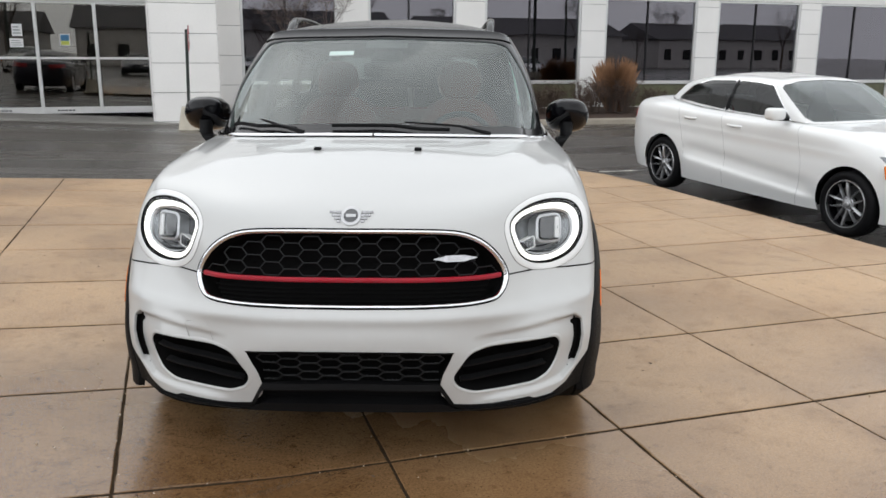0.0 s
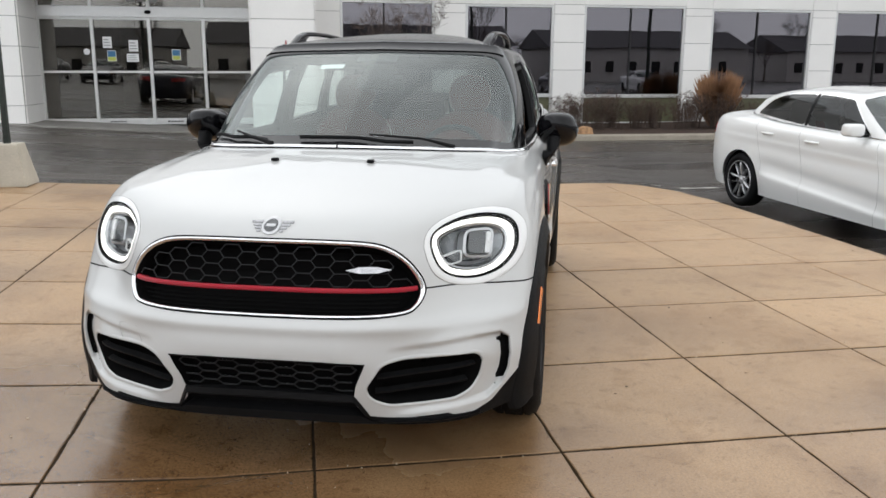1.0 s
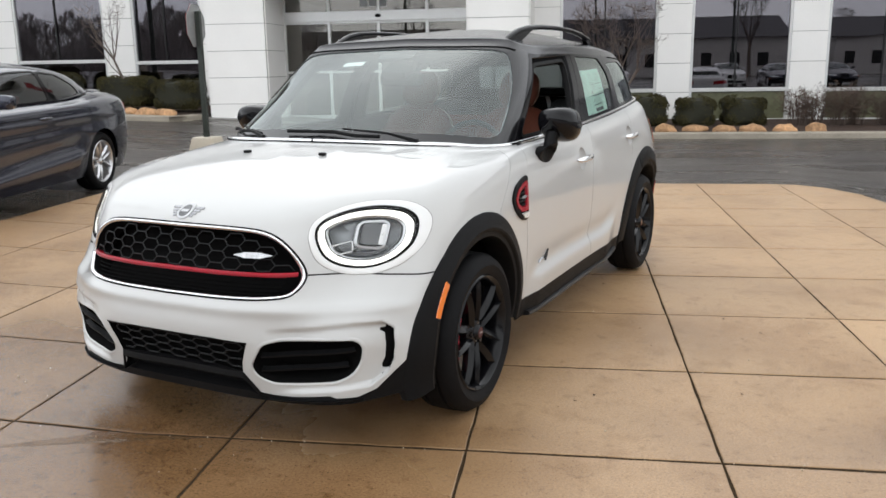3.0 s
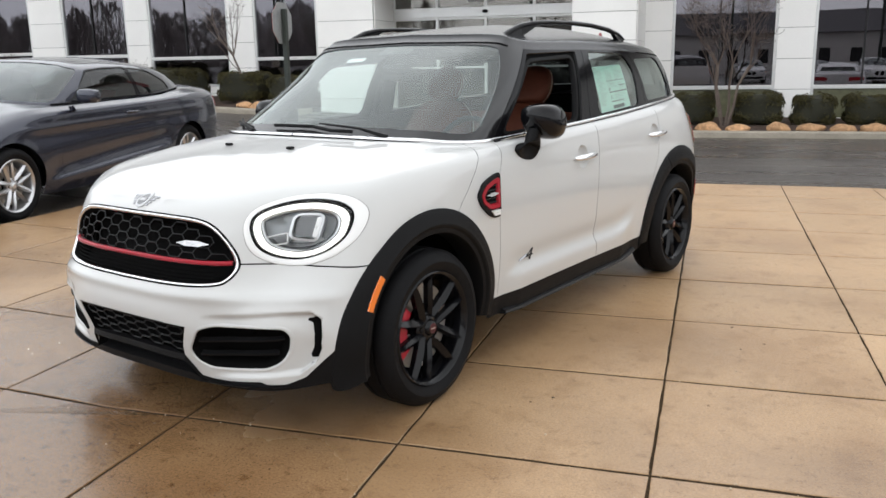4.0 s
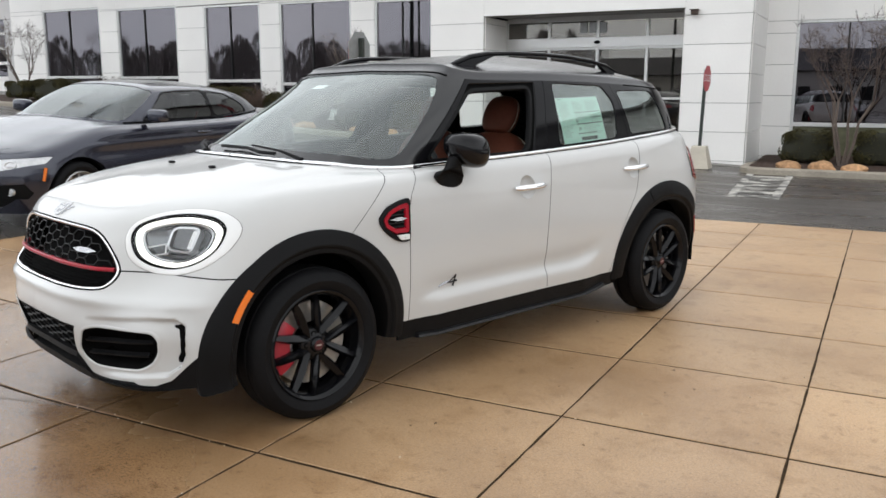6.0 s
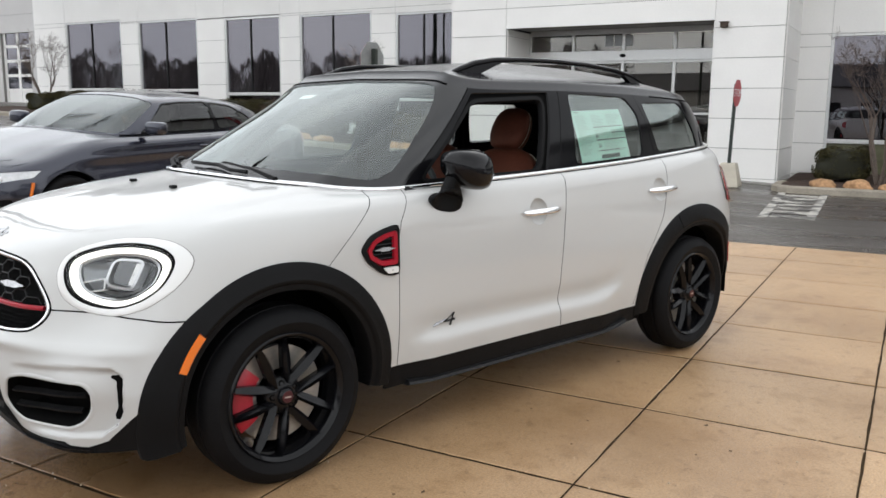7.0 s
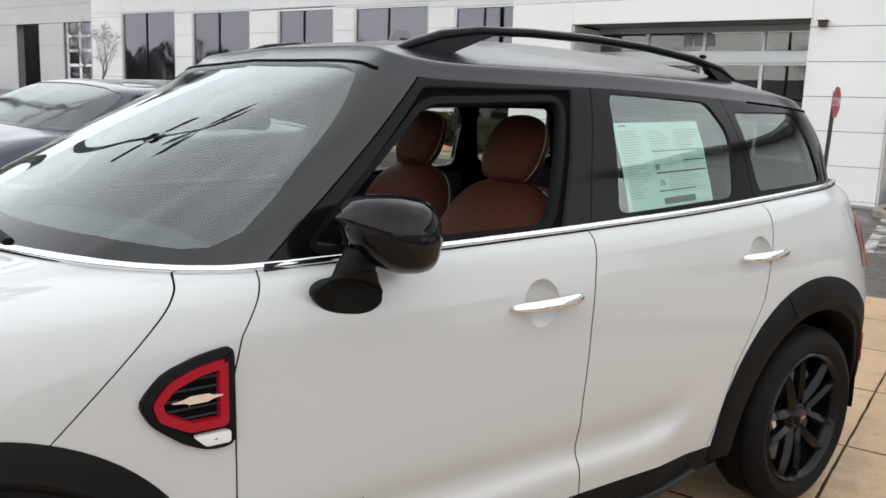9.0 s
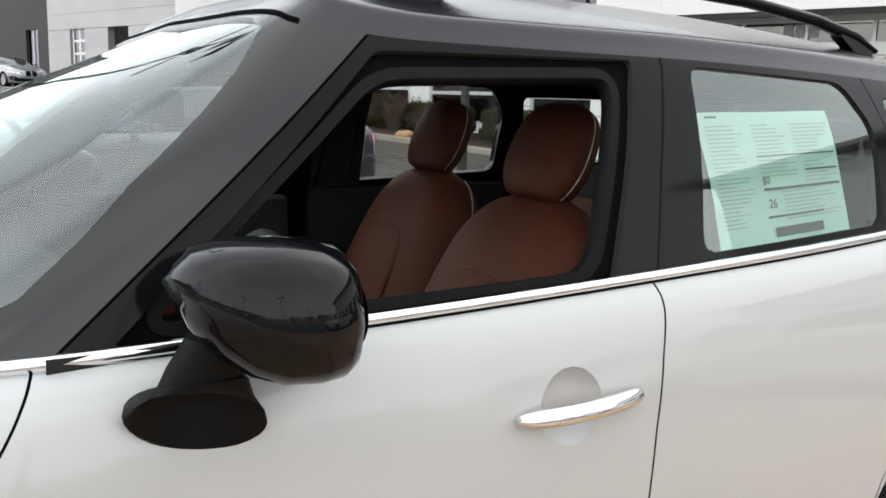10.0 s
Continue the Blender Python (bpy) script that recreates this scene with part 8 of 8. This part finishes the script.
def house(x, y, w, d, h, rise, seed):
    g = random.Random(seed)
    ob = thing("house", pose(x, y, 0), "grey two-storey house with a dark pitched roof", "house", "houses across the road")
    part("walls", boxed(-w / 2, -d / 2, -.2, w / 2, d / 2, h), M_SIDING, ob)
    bm = bmesh.new()
    loft(bm, [[(sx, -d / 2 - .5, h + .02), (sx, d / 2 + .5, h + .02), (sx, 0, h + rise)] for sx in (-w / 2 - .5, w / 2 + .5)])
    bmesh.ops.recalc_face_normals(bm, faces=bm.faces)
    part("roof", bm, M_ROOFTILE, ob)
    for i in range(int(w // 3)):
        for z in (1.0,):
            if z + 1.5 < h:
                part("window", boxed(-w / 2 + 1 + i * 3, d / 2 - .02, z, -w / 2 + 2.1 + i * 3, d / 2 + .06, z + 1.4), M_TRIMDARK, ob)


house(8, -62, 34, 14, 4.0, 2.6, 1)
house(44, -66, 26, 14, 4.0, 2.4, 2)
house(-26, -70, 24, 14, 3.8, 2.4, 3)
house(-58, -74, 22, 14, 3.8, 2.4, 4)
house(78, -70, 26, 14, 3.8, 2.4, 5)


def far_tree(x, y, h, seed):
    ob = thing("leafless_tree", pose(x, y, -.1), "tall leafless tree across the road", "tree", "trees across the road")
    rng = random.Random(seed)
    bm, tips = bmesh.new(), []
    tube(bm, [(0, 0, 0), (0, 0, h * .35)], [h * .022, h * .016], 7)
    part("trunk", bm, M_BARK, ob)
    bm = bmesh.new()
    for k in range(5):
        a = 2 * math.pi * k / 5 + rng.random()
        branchy(bm, Vector((0, 0, h * .33)), Vector((math.cos(a) * .5, math.sin(a) * .5, 1)), h * .24, h * .011, 3, rng, tips, .6, .2)
    for p in tips:
        for _ in range(5):
            e = Vector((rng.uniform(-1, 1), rng.uniform(-1, 1), rng.uniform(-.3, 1))).normalized() * h * .06
            tube(bm, [p, p + e], [h * .0022, h * .001], 3, 1, False)
    part("crown", bm, M_FARTREE, ob)


for k in range(16):
    far_tree(-72 + 10 * k + 3 * math.sin(k * 5), -52 - 9 * (k % 3), 8 + 2.2 * math.sin(k * 2.3), 200 + k)


def woodland(x0, y0, x1, y1, clumps, h, seed):
    """A belt of leafless wood: many upright slivers of branch in uneven clumps."""
    g = random.Random(seed)
    bm = bmesh.new()
    for k in range(clumps):
        t = (k + g.random()) / clumps
        cx, cy = x0 + (x1 - x0) * t + g.uniform(-3, 3), y0 + (y1 - y0) * t + g.uniform(-6, 6)
        hh, r = h * g.uniform(.7, 1.05), g.uniform(2.2, 4.2)
        for _ in range(760):
            a, q, u = g.uniform(0, 6.283), g.random() ** .5, g.random() ** .8
            wide = r * q * (1.1 - u * u)
            p = Vector((cx + wide * math.cos(a), cy + wide * math.sin(a), hh * u))
            d = Vector((g.uniform(-1, 1) * .6, g.uniform(-1, 1) * .6, 1)).normalized() * g.uniform(.3, .8)
            e = Vector((math.sin(a), math.cos(a), 0)) * g.uniform(.02, .06)
            bm.faces.new([bm.verts.new(p + c) for c in (-d - e * .4, e, d, -e)])
        tube(bm, [(cx, cy, -.2), (cx + g.uniform(-.5, .5), cy, hh * .8)], [.18, .05], 5)
    tagged(new("woodland", mesh_of(bm, "woodland", M_WOOD)), "belt of bare winter wood beyond the car park", "wood", kind="stuff")


woodland(-26, -44, -120, -26, 95, 8.0, 9)
woodland(75, -10, 80, 120, 60, 6.5, 10)


def lamp_post(x, y, h, heads, turn):
    ob = thing("car_park_lamp", pose(x, y, road_z(x), 0, 0, turn), "tall dark car park lamp with flat heads", "street lamp", "car park lamps")
    bm = bmesh.new()
    tube(bm, [(0, 0, 0), (0, 0, h)], [.10, .07], 12)
    part("pole", bm, M_POST, ob)
    bm = bmesh.new()
    loft(bm, [[(sx * .3, sy * .3, z) for sx, sy in ((-1, -1), (1, -1), (1, 1), (-1, 1))] for z in (0, .7)])
    bmesh.ops.recalc_face_normals(bm, faces=bm.faces)
    part("concrete_foot", bm, M_KERB, ob)
    for k in range(heads):
        a = 2 * math.pi * k / heads
        m = pose(0, 0, h - .1, 0, 0, math.degrees(a))
        bm = bmesh.new()
        box(bm, .06, -.04, 0, .45, .04, .08, .01, m)
        part("arm", bm, M_POST, ob)
        bm = bmesh.new()
        box(bm, .42, -.26, -.02, 1.45, .26, .12, .03, m)
        part("lamp_head", bm, M_POST, ob)


lamp_post(-10.3, 8.35, 9.8, 4, 90)
lamp_post(-14.6, 10.0, 9.6, 4, 60)
lamp_post(12, -14, 9.0, 2, 0)
lamp_post(-9, -16, 9.0, 2, 90)
lamp_post(30, -20, 9.0, 2, 0)
lamp_post(19, -1, 9.0, 2, 90)
lamp_post(34, 9, 9.0, 2, 0)
lamp_post(4, -34, 9.0, 2, 20)
lamp_post(-30, -18, 9.0, 2, 90)
src = {o.name: o for o in scene.objects if o.name in ("white_saloon", "grey_coupe")}
for k, (x, y, t) in enumerate(((8.5, -12, 90), (11.6, -12, 90), (14.8, -12.3, 90), (18, -12, 90), (-8, -13, 90), (-11.2, -13, 90), (-14.4, -13, 90), (24, -12, 90), (1.5, -17, 90), (-2, -17, 90), (5, -17, 90))):
    c = copy_thing(src["white_saloon" if k % 3 == 1 else "grey_coupe"], pose(x, y, road_z(x), 0, 0, t))
    tagged(c, "white saloon parked across the car park" if k % 3 == 1 else "dark grey coupe parked across the car park", group="cars across the car park")

# a silver coupe before the dark wall
c = copy_thing(src["grey_coupe"], pose(-36.2, 20.3, road_z(-36.2)))
tagged(c, "silver coupe parked before the dark clad wall", group="cars across the car park")
for q in c.children_recursive:
    if q.type == "MESH" and q.data.materials and q.data.materials[0] == M_GREY:
        q.material_slots[0].link = "OBJECT"
        q.material_slots[0].material = M_SILVER

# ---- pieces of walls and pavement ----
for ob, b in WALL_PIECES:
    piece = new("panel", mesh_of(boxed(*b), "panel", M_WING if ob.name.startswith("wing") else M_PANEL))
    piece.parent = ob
random.seed(5)
for i in range(-7, 5):
    for j in range(-11, 9):
        x0, y0 = GX + i * GRID, GY + j * GRID
        g = random.uniform(.0034, .0058)
        gy = random.uniform(.0065, .0092)
        poly = [(x0 + g, y0 + gy), (x0 + GRID - g, y0 + gy), (x0 + GRID - g, y0 + GRID - gy), (x0 + g, y0 + GRID - gy)]
        for a, b in zip(PAD, PAD[1:] + PAD[:1]):
            poly = clip(poly, a, b)
            if len(poly) < 3:
                break
        if len(poly) < 3:
            continue
        lift = random.uniform(-.0008, .0008)
        worn = []
        for (ax, ay), (bx, by) in zip(poly, poly[1:] + poly[:1]):
            n = 11 if math.hypot(bx - ax, by - ay) > .3 else 1
            for q in range(n):
                w = random.uniform(-.0012, .0030) if q else 0
                l = math.hypot(bx - ax, by - ay) or 1
                worn.append((ax + (bx - ax) * q / n - w * (by - ay) / l, ay + (by - ay) * q / n + w * (bx - ax) / l))
        poly = worn
        bm = bmesh.new()
        loft(bm, [[(x, y, pad_z(x) - .13) for x, y in poly], [(x, y, pad_z(x) - .002 + lift) for x, y in poly], [(x, y, pad_z(x) + lift) for x, y in inset(poly, .003)]])
        slab = new("slab", mesh_of(bm, "slab", M_CONCRETE))
        slab.parent = pavement
